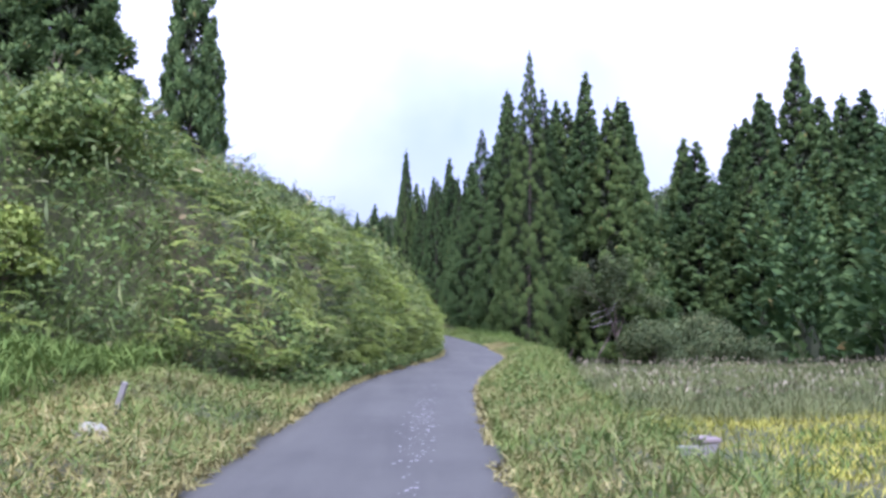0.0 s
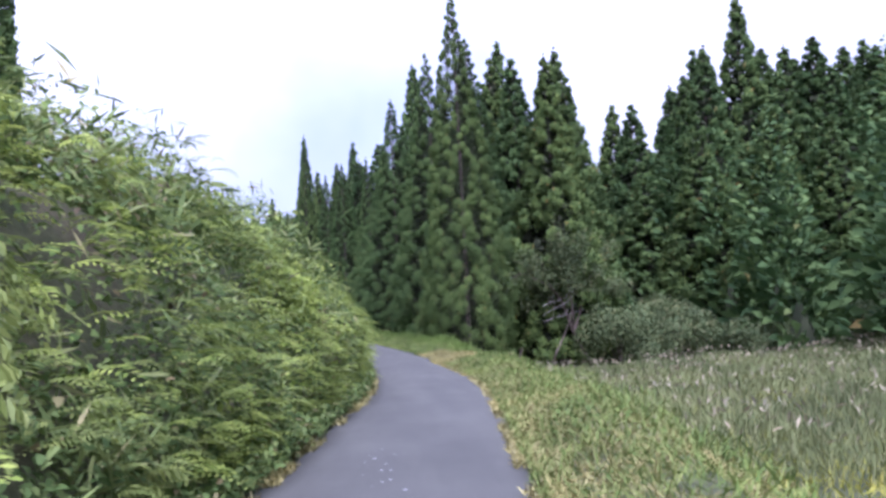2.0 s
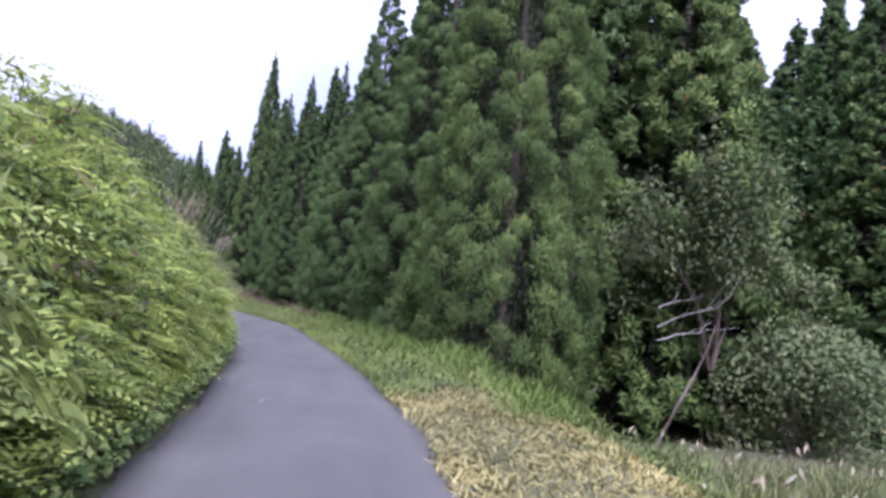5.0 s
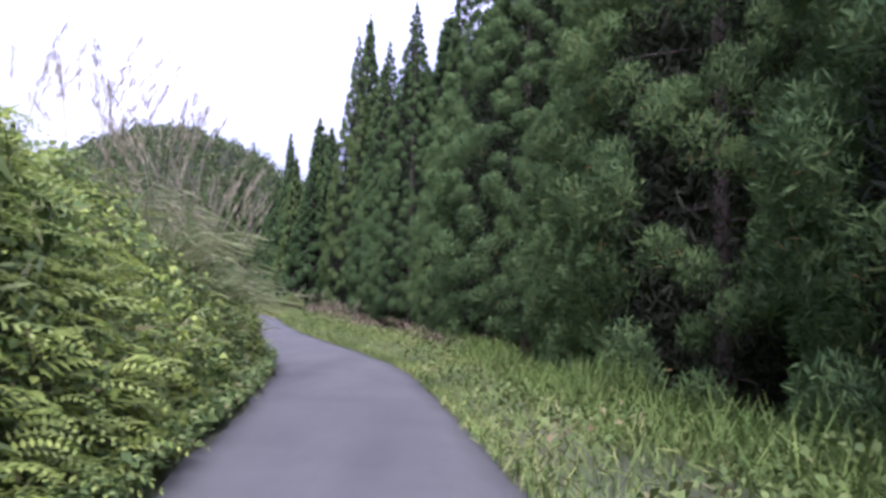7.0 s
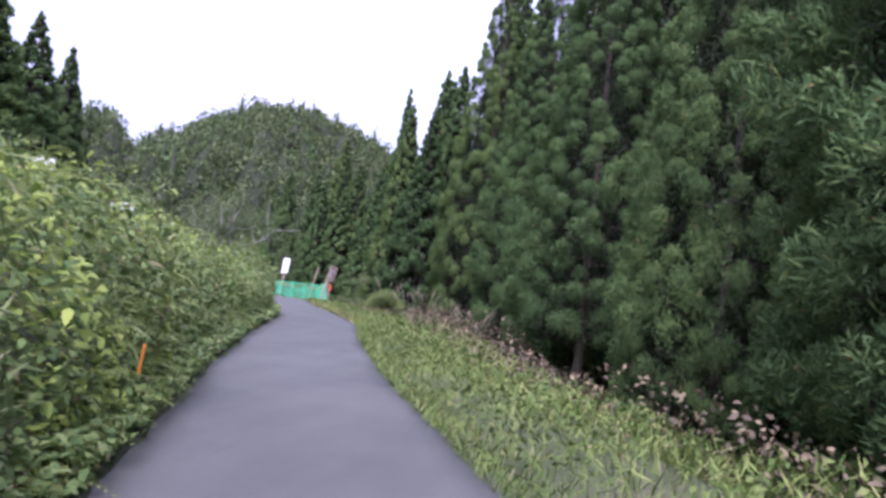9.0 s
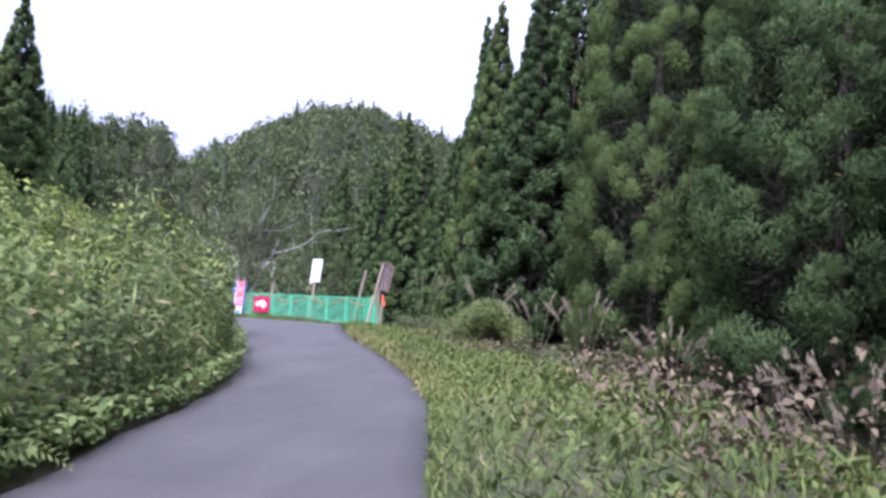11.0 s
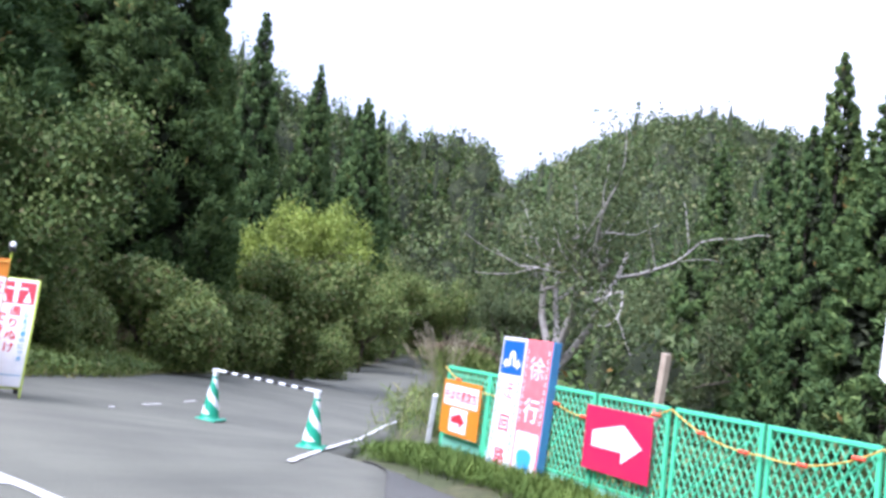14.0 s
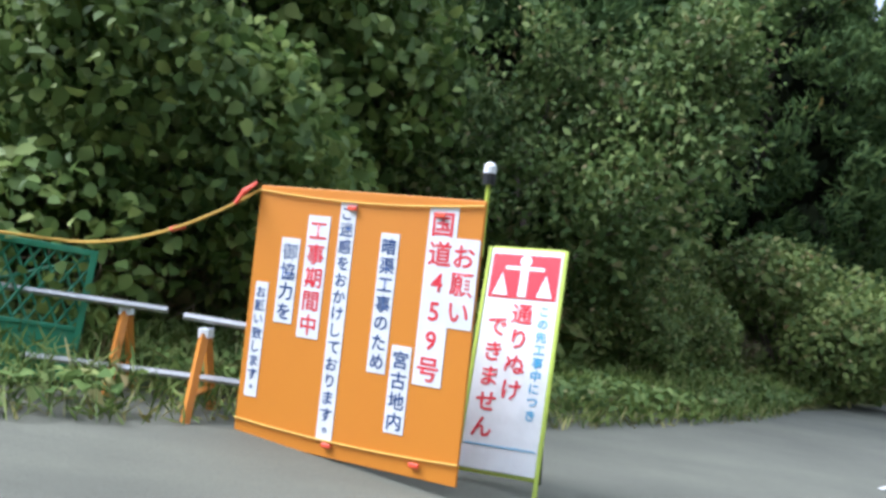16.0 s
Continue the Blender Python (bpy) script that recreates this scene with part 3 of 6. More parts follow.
# cedars by place, height of the tip above the datum, and girth
WALL = [(-20.5, 163, 14.5, 0.8), (-17.5, 158, 13.5, 0.8), (8.4, 88.0, 21, 0.9), (-6.6, 128.6, 21, 0.9), (14.0, 69.5, 19, 0.9), (8.6, 71.5, 19, 0.9), (12, 80, 22, 1), (9.5, 92, 20, 1), (6.4, 84.6, 18, 0.8), (7, 100, 21, 1), (1.6, 103.5, 17, 0.8), (4.0, 109, 20, 0.9), (8, 112, 24, 1), (-1.2, 112.5, 18, 0.8),
        (-3.4, 120, 18, 0.8), (1.0, 118, 21, 0.9), (4, 127, 25, 1), (-2, 130, 23, 0.9), (-5, 136, 23, 0.9), (-9.6, 135.5, 17, 0.75), (-11.3, 143.0, 18, 1.0), (-12.9, 136.6, 14.5, 0.5), (-11.4, 139.6, 15, 0.6), (-10.6, 131.8, 13, 0.6), (-7.5, 147, 20, 1), (-7.2, 143.4, 29.8, 0.8), (0.5, 136, 27, 0.8),
        (9.9, 131.7, 37.3, 1.1), (22.3, 128.8, 39.3, 1.2), (25.5, 114.6, 31.4, 1.1), (17, 100, 23, 1.1), (20, 110, 27, 1.1), (15, 90, 20, 1), (16, 120, 30, 1.1), (-13.4, 152.4, 21.7, 0.9), (-17, 163, 15, 0.8), (-26, 175, 17, 0.9), (-29, 178.5, 20.5, 0.9), (-8, 158, 24, 1),
        (-16.8, 153.5, 20, 0.62), (-23.5, 160.5, 12, 0.7), (-21.5, 168, 16, 0.85), (-19, 154.5, 11, 0.6), (-15, 146.5, 14, 0.7), (-28.5, 170, 14, 0.75), (-33, 182, 17, 0.85), (-38, 186, 17, 0.85), (-24, 182, 20, 0.9), (15.5, 124, 31, 1), (13, 108, 22, 1), (6.0, 105.5, 22, 0.9), (12.5, 97, 23, 1), (1.5, 125, 22, 0.9), (17.5, 78, 18, 0.95), (20, 86, 19, 1), (22, 95, 22, 1), (28, 122, 30, 1.1), (18, 132, 36, 1.1)]
RIGHT = [(38.4, 87.4, 30, 1.1), (33, 84, 24, 1.1), (29, 93, 21, 1.1), (44, 84, 25, 1.2), (50, 80, 26, 1.1), (41, 77, 20, 1.1), (47, 72, 20.5, 1.1), (38.4, 97.9, 28.1, 1.1), (35, 97, 24, 1.1), (55, 74, 24, 1.1), (60, 68, 23, 1.1), (52, 66, 19, 1.1), (66, 62, 25, 1.1), (58, 58, 19, 1.1), (64, 52, 20, 1.1), (72, 48, 22, 1.1),
         (70, 40, 20, 1.1), (78, 56, 26, 1.2), (31, 105, 24, 1.1), (40, 100, 26, 1.2), (48, 94, 26, 1.2), (62, 80, 27, 1.2), (75, 70, 27, 1.2), (36, 78, 17, 1.0), (42, 69, 15, 1.0), (50, 60, 16, 1.0), (57, 50, 15, 1.0), (27, 86, 13, 0.9), (33, 74, 11, 0.85), (30, 80, 16, 1.0), (36.5, 90.5, 25, 1.1), (41.5, 89, 25.5, 1.1), (46, 78, 22, 1.1),
         (34, 91, 23.5, 1.0), (44.5, 90, 26, 1.1), (53, 84, 26, 1.1), (49, 87, 25, 1.1), (39, 82, 21, 1.1), (57, 78, 25, 1.1), (31.5, 88, 19, 1.0), (45, 66, 14, 1.0), (38, 73, 14, 0.95), (54, 56, 15, 1.0), (61, 74, 25, 1.1), (47, 81, 23.5, 1.1)]
LEFT = [(-12.5, 39.0, 23, 0.55), (-18.5, 38, 25, 1.0), (-21.5, 42, 24, 1.0), (-25, 36, 24, 1.0), (-20.0, 34.5, 22, 0.9)]
NORTH_WEST = [(-43.5, 144.5, 19, 0.85), (-48.5, 149.5, 17, 0.7), (-47, 140, 20, 1.0), (-41, 136.5, 19, 1.0), (-45.5, 133, 22, 1), (-52, 146, 21, 0.9), (-38.5, 128, 20, 1), (-42, 121, 20, 1), (-67.4, 168, 24.1, 0.85), (-65, 172, 21, 0.75), (-63, 176, 19, 0.75), (-70, 183, 22, 0.8), (-76, 192, 24, 0.8), (-82, 196, 26, 0.85), (-88, 201, 28, 0.9), (-94, 200.5, 30.4, 0.9)]
NORTH_WEST_NEAR = [(-43.5, 144.5), (-48.5, 149.5), (-41, 136.5), (-38.5, 128), (-11.3, 143.0), (-12.9, 136.6)]
rng = np.random.default_rng(5)
for x, y, top, girth in WALL + RIGHT + LEFT + NORTH_WEST:
    away = abs(float(across(x, y)))
    k = rng.integers(3)
    src = (NEAR if away < 12 and 58 < y < 131 else TALL if away < 14 and 55 < y < 140 or (x, y) in NORTH_WEST_NEAR else FAR_TALL)[k]
    sz = 1.05 * (top - float(height(x, y))) / CROWN_H
    s = girth * (0.95 + 0.2 * rng.random()) * (1.05 if x > 0 else 0.85)
    if y < 132:
        s = min(s, (away - 2.9) / CROWN_R)
    copy_thing(src, stand(x, y, 0.1, rng.random() * 360) @ Matrix.Diagonal((s, s, max(sz, 0.25), 1)))


def far_woods(name, spots, seed, mat, label, blades_per=110, h0=9, h1=16, r0=1.6, r1=2.6, size=1.0, rounded=0.0, inner=True):
    """A distant wood: many crowns of sprays in one object, tapered conifers and a share of rounded broadleaf crowns."""
    rng = np.random.default_rng(seed)
    n = blades_per
    xy = np.array(spots)
    base = height(xy[:, 0], xy[:, 1])
    ps, al, ls, kind, cvs, cns = [], [], [], [], [], []
    for (x, y), z0 in zip(xy, base):
        h, r = h0 + (h1 - h0) * rng.random(), r0 + (r1 - r0) * rng.random()
        th = rng.random(n) * 2 * math.pi
        if rng.random() < rounded:
            h *= 0.8
            d = unit(rng.normal(size=(n, 3)) + np.array([0, 0, 0.35]))
            lump = 1 + 0.22 * np.sin(3 * np.arctan2(d[:, 1], d[:, 0]) + x) * np.sin(4 * d[:, 2] + y)
            ps.append(np.array([x, y, z0 + h * 0.55]) + d * np.array([r * 1.15, r * 1.15, h * 0.42]) * (lump * (0.8 + 0.2 * rng.random(n)))[:, None])
            al.append(d + rng.normal(size=(n, 3)) * 0.6)
            ls.append(np.full(n, size * 0.95))
            kind.append(np.ones(n, np.int32))
            shape = lambda q: 0.75 * r * np.sqrt((1 - (2 * q - 0.9) ** 2).clip(0.02))  # noqa: E731
        else:
            f = 1 - rng.random(n) ** 0.62
            rr = r * (1 - f) ** 0.75 * (0.7 + 0.34 * rng.random(n)) * (1 + 0.2 * np.sin(3 * th + 9 * f))
            ps.append(np.stack([x + rr * np.cos(th), y + rr * np.sin(th), z0 + h * (0.05 + 0.95 * f)], -1))
            al.append(np.stack([np.cos(th), np.sin(th), 0.5 + rng.normal(size=n) * 0.5], -1))
            ls.append(size * (1.2 - 0.75 * f))
            kind.append(np.zeros(n, np.int32))
            shape = lambda q: 0.42 * r * (1 - q) ** 0.75 + 0.02  # noqa: E731
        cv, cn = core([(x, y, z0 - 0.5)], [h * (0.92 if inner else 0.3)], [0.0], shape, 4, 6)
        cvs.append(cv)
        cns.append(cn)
    ps, al, ls, kind = np.concatenate(ps), np.concatenate(al), np.concatenate(ls), np.concatenate(kind)
    ls = ls * (0.7 + 0.6 * rng.random(len(ls)))
    v, f, nn = blades(ps, al, ls * 1.3, ls * 0.62, rng, 0.25, unit(al) + np.array([0, 0, 0.35]))
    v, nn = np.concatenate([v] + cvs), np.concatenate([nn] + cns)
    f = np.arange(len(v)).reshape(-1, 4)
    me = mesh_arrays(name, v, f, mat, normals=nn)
    # core facets get the dark tone that imitates shade between the sprays
    me.materials.append(SHADED_TWIGS)
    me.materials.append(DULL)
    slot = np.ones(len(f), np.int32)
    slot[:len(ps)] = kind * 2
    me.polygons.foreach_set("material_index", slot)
    return tagged(new(name, me), label, "forest", kind="stuff")


def scatter(n, x0, x1, y0, y1, keep, seed):
    rng = np.random.default_rng(seed)
    x, y = x0 + (x1 - x0) * rng.random(n), y0 + (y1 - y0) * rng.random(n)
    ok = keep(x, y)
    return list(zip(x[ok], y[ok]))


far_woods("far_woods", scatter(4300, -260, 120, 150, 420, lambda x, y: (np.abs(to_main(x, y)) > 9) & (y > np.where(x < -34, 166 - 0.25 * x, 188 - 0.25 * x)), 3), 4, CEDAR, "far wooded hills of mixed dark conifers and broadleaf trees", 170, 6, 14, 2.6, 4.0, 0.8, 0.55)
far_woods("hillside_woods", scatter(1100, -120, -33, 95, 240, lambda x, y: (to_main(x, y) < -16), 6), 7, CEDAR, "hillside of young cedars above the main road", 300, 8, 12.5, 1.7, 2.5, 0.55, 0.08)
far_woods("slope_woods", scatter(1300, -130, -28, 158, 300, lambda x, y: (np.abs(to_main(x, y)) > 8) & (y > 164 - 0.25 * x), 13), 14, CEDAR, "mixed wood on the slopes beyond the main road", 220, 6, 11, 2.4, 3.6, 0.6, 0.7)
far_woods("valley_woods", scatter(420, 24, 110, 35, 180, lambda x, y: (x > 28 + 0.0 * y), 8), 9, CEDAR, "dense cedar wood across the valley field", 420, 14, 21, 2.8, 4.2, 0.8, 0.0, False)
far_woods("back_woods", scatter(500, -120, -14, -40, 95, lambda x, y: (across(x, y) < -18), 10), 12, CEDAR, "wood on the hill above the bank", 110, 9, 15)


# ---- plants ----
def lumps(x, y, scale, seed):
    """Smooth lumpy field between 0 and 1."""
    a, b, c = seed * 1.7, seed * 0.9, seed * 2.3
    v = np.sin(x / scale + a + 1.4 * np.sin(y / scale * 0.7 + b)) * np.sin(y / scale * 1.1 + c + 1.2 * np.sin(x / scale * 0.8 + a))
    w = np.sin(x / scale * 2.3 + b) * np.sin(y / scale * 2.1 + a)
    return np.clip(0.5 + 0.38 * v + 0.18 * w, 0, 1)


def surface(x, y, fun=height):
    e = 0.15
    z = fun(x, y)
    n = np.stack([-(fun(x + e, y) - fun(x - e, y)) / (2 * e), -(fun(x, y + e) - fun(x, y - e)) / (2 * e), np.ones_like(z)], -1)
    return np.stack([x, y, z], -1), unit(n)


def leafy(name, x, y, thick, length, width, mat, seed, label, category="shrubs", droop=0.3, outward=0.5, low=0.15, kind="stuff", ovate=False):
    """A mass of leaves over the ground, thick metres deep."""
    rng = np.random.default_rng(seed)
    p, n = surface(x, y)
    k = len(x)
    grow = unit(n * 0.6 + np.array([0, 0, 0.7]))
    p = p + grow * (np.broadcast_to(thick, k) * (low + (1 - low) * rng.random(k) ** 0.55))[:, None]
    along = n * outward + rng.normal(size=(k, 3)) * 0.7 + np.array([0, 0, -droop])
    size = 0.6 + 0.8 * rng.random(k)
    face = None
    if ovate:
        face = unit(n * 0.45 + np.array([0, 0, 0.65]) + rng.normal(size=(k, 3)) * 0.38)
        along = unit(np.cross(face, rng.normal(size=(k, 3)))) + np.array([0, 0, -0.15])
    v, f, nn = blades(p, along, length * size, width * size, rng, 0.25, n * 0.5 + unit(along) * 0.35 + np.array([0, 0, 0.4]), ovate, face)
    return tagged(new(name, mesh_arrays(name, v, f, mat, normals=nn)), label, category, kind=kind)


def lane_spots(n, y0, y1, d0, d1, seed, edge=1.0):
    """Random places beside the lane: y along it, d metres from its middle (left is minus)."""
    rng = np.random.default_rng(seed)
    y = y0 + (y1 - y0) * rng.random(n)
    d = d0 + (d1 - d0) * rng.random(n) ** edge
    return centre(y) + d / aslant(y), y


def bank_thick(x, y):
    b = np.interp(y, [-20, 14, 20, 45, 57, 66, 74, 76, 83, 86, 100, 115, 121, 126, 128, 128.6], [0.9, 0.9, 1.0, 1.1, 1.0, 0.9, 1.0, 0.6, 0.6, 1.0, 1.0, 1.1, 1.3, 1.35, 1.1, 0.3])
    edge = smooth(-0.1, 0.9, -across(x, y) - HALF)
    return b * edge * (0.05 + 1.0 * lumps(x, y, 0.7, 3) + 0.85 * lumps(x, y, 1.7, 7)) + 0.06


def bank_keep(x, y, edge=0.1):
    """Plants stand back from the mown terrace at the start and from the main road."""
    d = -across(x, y) - HALF
    return (d > edge + 4.0 * (1 - smooth(11, 17, y))) & (np.abs(to_main(x, y)) > MAIN_HALF + 0.4) & (y < 128.5) & ((y < 126) | (x > -21.4))


x, y = lane_spots(240000, -12, 128.8, -HALF - 0.05, -HALF - 8.5, 21, 1.5)
ok = bank_keep(x, y)
leafy("bank_shrubs", x[ok], y[ok], bank_thick(x[ok], y[ok]), 0.105, 0.066, BANKLEAF, 22, "dense tangled green shrubs and vines covering the roadside bank", ovate=True)
x, y = lane_spots(80000, -12, 128.6, -HALF - 0.05, -HALF - 8.5, 23, 1.5)
ok = bank_keep(x, y, 0.4) & (lumps(x, y, 2.1, 9) > 0.45)
leafy("bamboo_grass", x[ok], y[ok], bank_thick(x[ok], y[ok]) * 1.12, 0.30, 0.035, SASA, 24, "pale striped bamboo grass growing over the bank", "bamboo grass", 0.45)
x, y = lane_spots(28000, 15, 128, -HALF + 0.05, -HALF - 1.6, 25)
ok = bank_keep(x, y, -0.15)
leafy("ditch_weeds", x[ok], y[ok], 0.42, 0.10, 0.06, BANKLEAF, 26, "low broad-leaved weeds spilling onto the asphalt edge", "weeds", ovate=True)

x, y = lane_spots(90000, 8, 118, -HALF - 0.15, -HALF - 8.5, 75, 1.4)
ok = bank_keep(x, y, 0.2) & (lumps(x, y, 1.5, 12) > np.where((y > 42) & (y < 74), 0.3, 0.62))
leafy("bank_young_leaves", x[ok], y[ok], bank_thick(x[ok], y[ok]) * 1.15, 0.12, 0.06, LIME, 76, "yellow-green young shoots in patches over the bank", "shrubs", 0.1, ovate=True)
x, y = lane_spots(50000, 8, 124, -HALF - 0.5, -HALF - 8.5, 77, 1.3)
ok = bank_keep(x, y, 0.5) & (lumps(x, y, 1.2, 15) > 0.76)
leafy("bank_withered_leaves", x[ok], y[ok], bank_thick(x[ok], y[ok]) * 1.05, 0.11, 0.06, WITHERED, 78, "dull purplish brown leaves withering on the bank", "shrubs", 0.4, ovate=True)
x, y = lane_spots(3600, 8, 75, -HALF - 1.6, -HALF - 7.5, 79, 1.2)
ok = bank_keep(x, y, 0.6) & (lumps(x, y, 1.6, 18) > 0.4)
leafy("bank_sasa_leaves", x[ok], y[ok], bank_thick(x[ok], y[ok]) * 1.12 + 0.1, 0.40, 0.06, SASA, 80, "long arching bamboo grass leaves standing out of the bank", "bamboo grass", 0.25, 0.8, 0.75)


def pinnate(name, x, y, lift, length, mat, seed, label, pairs=8):
    """Arching compound leaves standing out of the bank, two rows of leaflets on a bare stalk."""
    rng = np.random.default_rng(seed)
    p, n = surface(x, y)
    k = len(x)
    p = p + unit(n * 0.6 + np.array([0, 0, 0.7])) * lift[:, None]
    ln = length * (0.65 + 0.7 * rng.random(k))
    way = unit(n * np.array([1, 1, 0]) * 1.1 + rng.normal(size=(k, 3)) * np.array([0.75, 0.75, 0.15]))
    face = unit(np.array([0, 0, 1.0]) + n * 0.3 + rng.normal(size=(k, 3)) * 0.2)
    side = unit(np.cross(way, face))
    ps, al, ls, fs, os = [], [], [], [], []
    for t in np.linspace(0.15, 1.0, pairs):
        at = p + way * (ln * t)[:, None] + np.array([0, 0, 1.0]) * (ln * (0.55 * t - 0.65 * t * t))[:, None]
        w = ln * (0.36 - 0.24 * t * t)
        for sgn in (-1, 1):
            ps.append(at + side * (sgn * w * 0.5)[:, None])
            al.append(side * sgn + way * 0.45 + np.array([0, 0, -0.12]))
            ls.append(w)
            fs.append(face)
            os.append(face + n * 0.4 + way * 0.2)
    ls = np.concatenate(ls)
    v, f, nn = blades(np.concatenate(ps), np.concatenate(al), ls, 0.62 * length / pairs + 0 * ls, rng, 0.12, np.concatenate(os), False, np.concatenate(fs))
    return tagged(new(name, mesh_arrays(name, v, f, mat, normals=nn)), label, "shrubs", kind="stuff")


x, y = lane_spots(11000, 9, 74, -HALF - 0.3, -HALF - 7.5, 91, 1.3)
ok = bank_keep(x, y, 0.3) & (lumps(x, y, 1.9, 21) > np.where((y > 40) & (y < 72), 0.25, 0.62))
x, y = x[ok], y[ok]
pinnate("compound_leaves", x, y, bank_thick(x, y) * (0.8 + 0.3 * np.random.default_rng(92).random(len(x))), 0.46, LIME, 93, "yellow-green compound leaves arching out of the bank")
x, y = lane_spots(6000, 9, 110, -HALF - 0.2, -HALF - 6.5, 94, 1.3)
ok = bank_keep(x, y, 0.2) & (lumps(x, y, 1.6, 27) > 0.5)
x, y = x[ok], y[ok]
pinnate("fern_fronds", x, y, bank_thick(x, y) * (0.7 + 0.35 * np.random.default_rng(95).random(len(x))), 0.40, FERN, 96, "green ferns arching out over the bank", 10)

# mown terrace and right verge
x, y = lane_spots(52000, -8, 17, -HALF + 0.1, -HALF - 5.0, 27)
ok = (lumps(x, y, 1.1, 2) > 0.28) & ~((y > 6) & (across(x, y) < -HALF - 3.2))
leafy("cut_straw", x[ok], y[ok], 0.2, 0.21, 0.012, STRAW, 28, "raked dry cut grass lying on the terrace", "cut grass", 0.6, 0.2)
x, y = lane_spots(24000, -8, 15.5, -HALF - 2.4, -HALF - 5.6, 29)
leafy("lush_grass", x, y, 0.55, 0.36, 0.025, LUSH, 30, "tall fresh green grass below the bank", "grass", -0.5, 0.5)
x, y = lane_spots(34000, -8, 17, -HALF + 0.1, -HALF - 5.0, 31)
leafy("terrace_grass", x, y, 0.26, 0.19, 0.013, GRASS, 32, "short green grass between dry stalks", "grass", -0.3)


def verge(name, n, y0, y1, d0, d1, thick, length, width, mat, seed, label, category, keep=None, droop=-0.5, edge=1.0):
    x, y = lane_spots(n, y0, y1, d0, d1, seed, edge)
    ok = (to_main(x, y) > MAIN_HALF + 0.25) | (y < 126)
    ok &= across(x, y) < HALF + np.interp(y, [0, 10, 16, 26, 46], [2.6, 2.0, 2.2, 4.2, 6.0])
    ok &= (y < 123) | (across(x, y) > HALF - 0.1 + 1.1 * smooth(124.5, 131.5, y))
    if keep:
        ok &= keep(x, y)
    deep = thick(x[ok], y[ok]) if callable(thick) else thick
    leafy(name, x[ok], y[ok], np.maximum(deep * (1 - 0.75 * smooth(117, 124, y[ok])), 0.13), length * (1 - 0.35 * float(y0 > 80)), width, mat, seed + 500, label, category, droop)


verge("verge_grass", 150000, -8, 136, HALF - 0.08, HALF + 5.0, lambda x, y: 0.16 + 0.42 * lumps(x, y, 0.8, 4) * smooth(0.1, 1.2, across(x, y) - HALF), 0.21, 0.013, GRASS, 33, "rough green grass of the road verge", "grass", lambda x, y: ~((y > 46) & (y < 55) & (across(x, y) < HALF + 2.0)), edge=1.3)
verge("verge_weeds", 60000, -8, 136, HALF + 0.35, HALF + 5.5, lambda x, y: 0.15 + 0.5 * lumps(x, y, 1.2, 8), 0.085, 0.05, WEED, 35, "broad-leaved weeds on the verge", "weeds", lambda x, y: (lumps(x, y, 1.5, 6) > np.where(y < 46, 0.78, 0.42)) & ~((y > 46) & (y < 55) & (across(x, y) < HALF + 2.2)), 0.2)
verge("verge_straw", 80000, -8, 56, HALF - 0.1, HALF + 4.0, 0.16, 0.2, 0.012, STRAW, 37, "pale cut grass strewn along the verge", "cut grass", lambda x, y: ((lumps(x, y, 1.4, 1) > 0.24) & (y < 44)) | ((y > 44) & (y < 56) & (across(x, y) < HALF + 2.2)), 0.5)
verge("tall_verge_grass", 15000, 50, 84, HALF + 1.1, HALF + 3.6, lambda x, y: 0.25 + 0.65 * lumps(x, y, 1.0, 3), 0.42, 0.012, LUSH, 39, "long arching fresh grass at the slope's edge", "grass", lambda x, y: lumps(x, y, 1.7, 4) > 0.35, -0.8)
verge("brown_weeds", 22000, 84, 136, HALF + 1.6, HALF + 6.0, lambda x, y: 0.3 + 0.9 * lumps(x, y, 1.1, 7), 0.13, 0.045, WITHERED, 41, "withered brownish weeds above the drop to the wood", "weeds", lambda x, y: lumps(x, y, 1.3, 2) > 0.3, 0.0)

verge("corner_grass", 26000, 116, 133, HALF - 0.05, HALF + 4.2, 0.16, 0.26, 0.02, GRASS, 98, "short grass between the lane and the green fence", "grass", edge=1.0)
verge("corner_straw", 5000, 116, 133, HALF - 0.1, HALF + 0.6, 0.05, 0.3, 0.02, STRAW, 99, "dry clippings along the lane's edge", "cut grass", droop=0.5)

# field and reeds across the valley
rng = np.random.default_rng(43)
x, y = 4.5 + 36 * rng.random(95000), -6 + 66 * rng.random(95000)
ok = (across(x, y) > HALF + np.interp(y, [0, 10, 18, 26], [2.6, 2.0, 2.4, 4.0])) & ((y < 34) | (x < 13 + 0.33 * (y - 31)))
ok &= np.hypot(x - 6.6, y - 20.8) > 1.9
leafy("field_grass", x[ok], y[ok], 0.28, 0.30, 0.03, PADDY, 44, "yellowing ungrazed field grass", "grass", -0.8)
x, y = 4.5 + 34 * rng.random(22000), -6 + 32 * rng.random(22000)
ok = (across(x, y) > HALF + 4.2) & (lumps(x, y, 2.6, 4) > 0.6)
ok &= np.hypot(x - 6.6, y - 20.8) > 2.2
leafy("field_tufts", x[ok], y[ok], 0.45, 0.4, 0.03, LUSH, 45, "fresh green tufts in the field", "grass", -0.8)
x, y = 5 + 37 * rng.random(130000), 27 + 34 * rng.random(130000)
ok = (across(x, y) > HALF + 4.2) & (x > 6.4 + 0.05 * (y - 28)) & (y > 27.5 + 1.5 * np.sin(x * 0.4) + 0.1 * x)
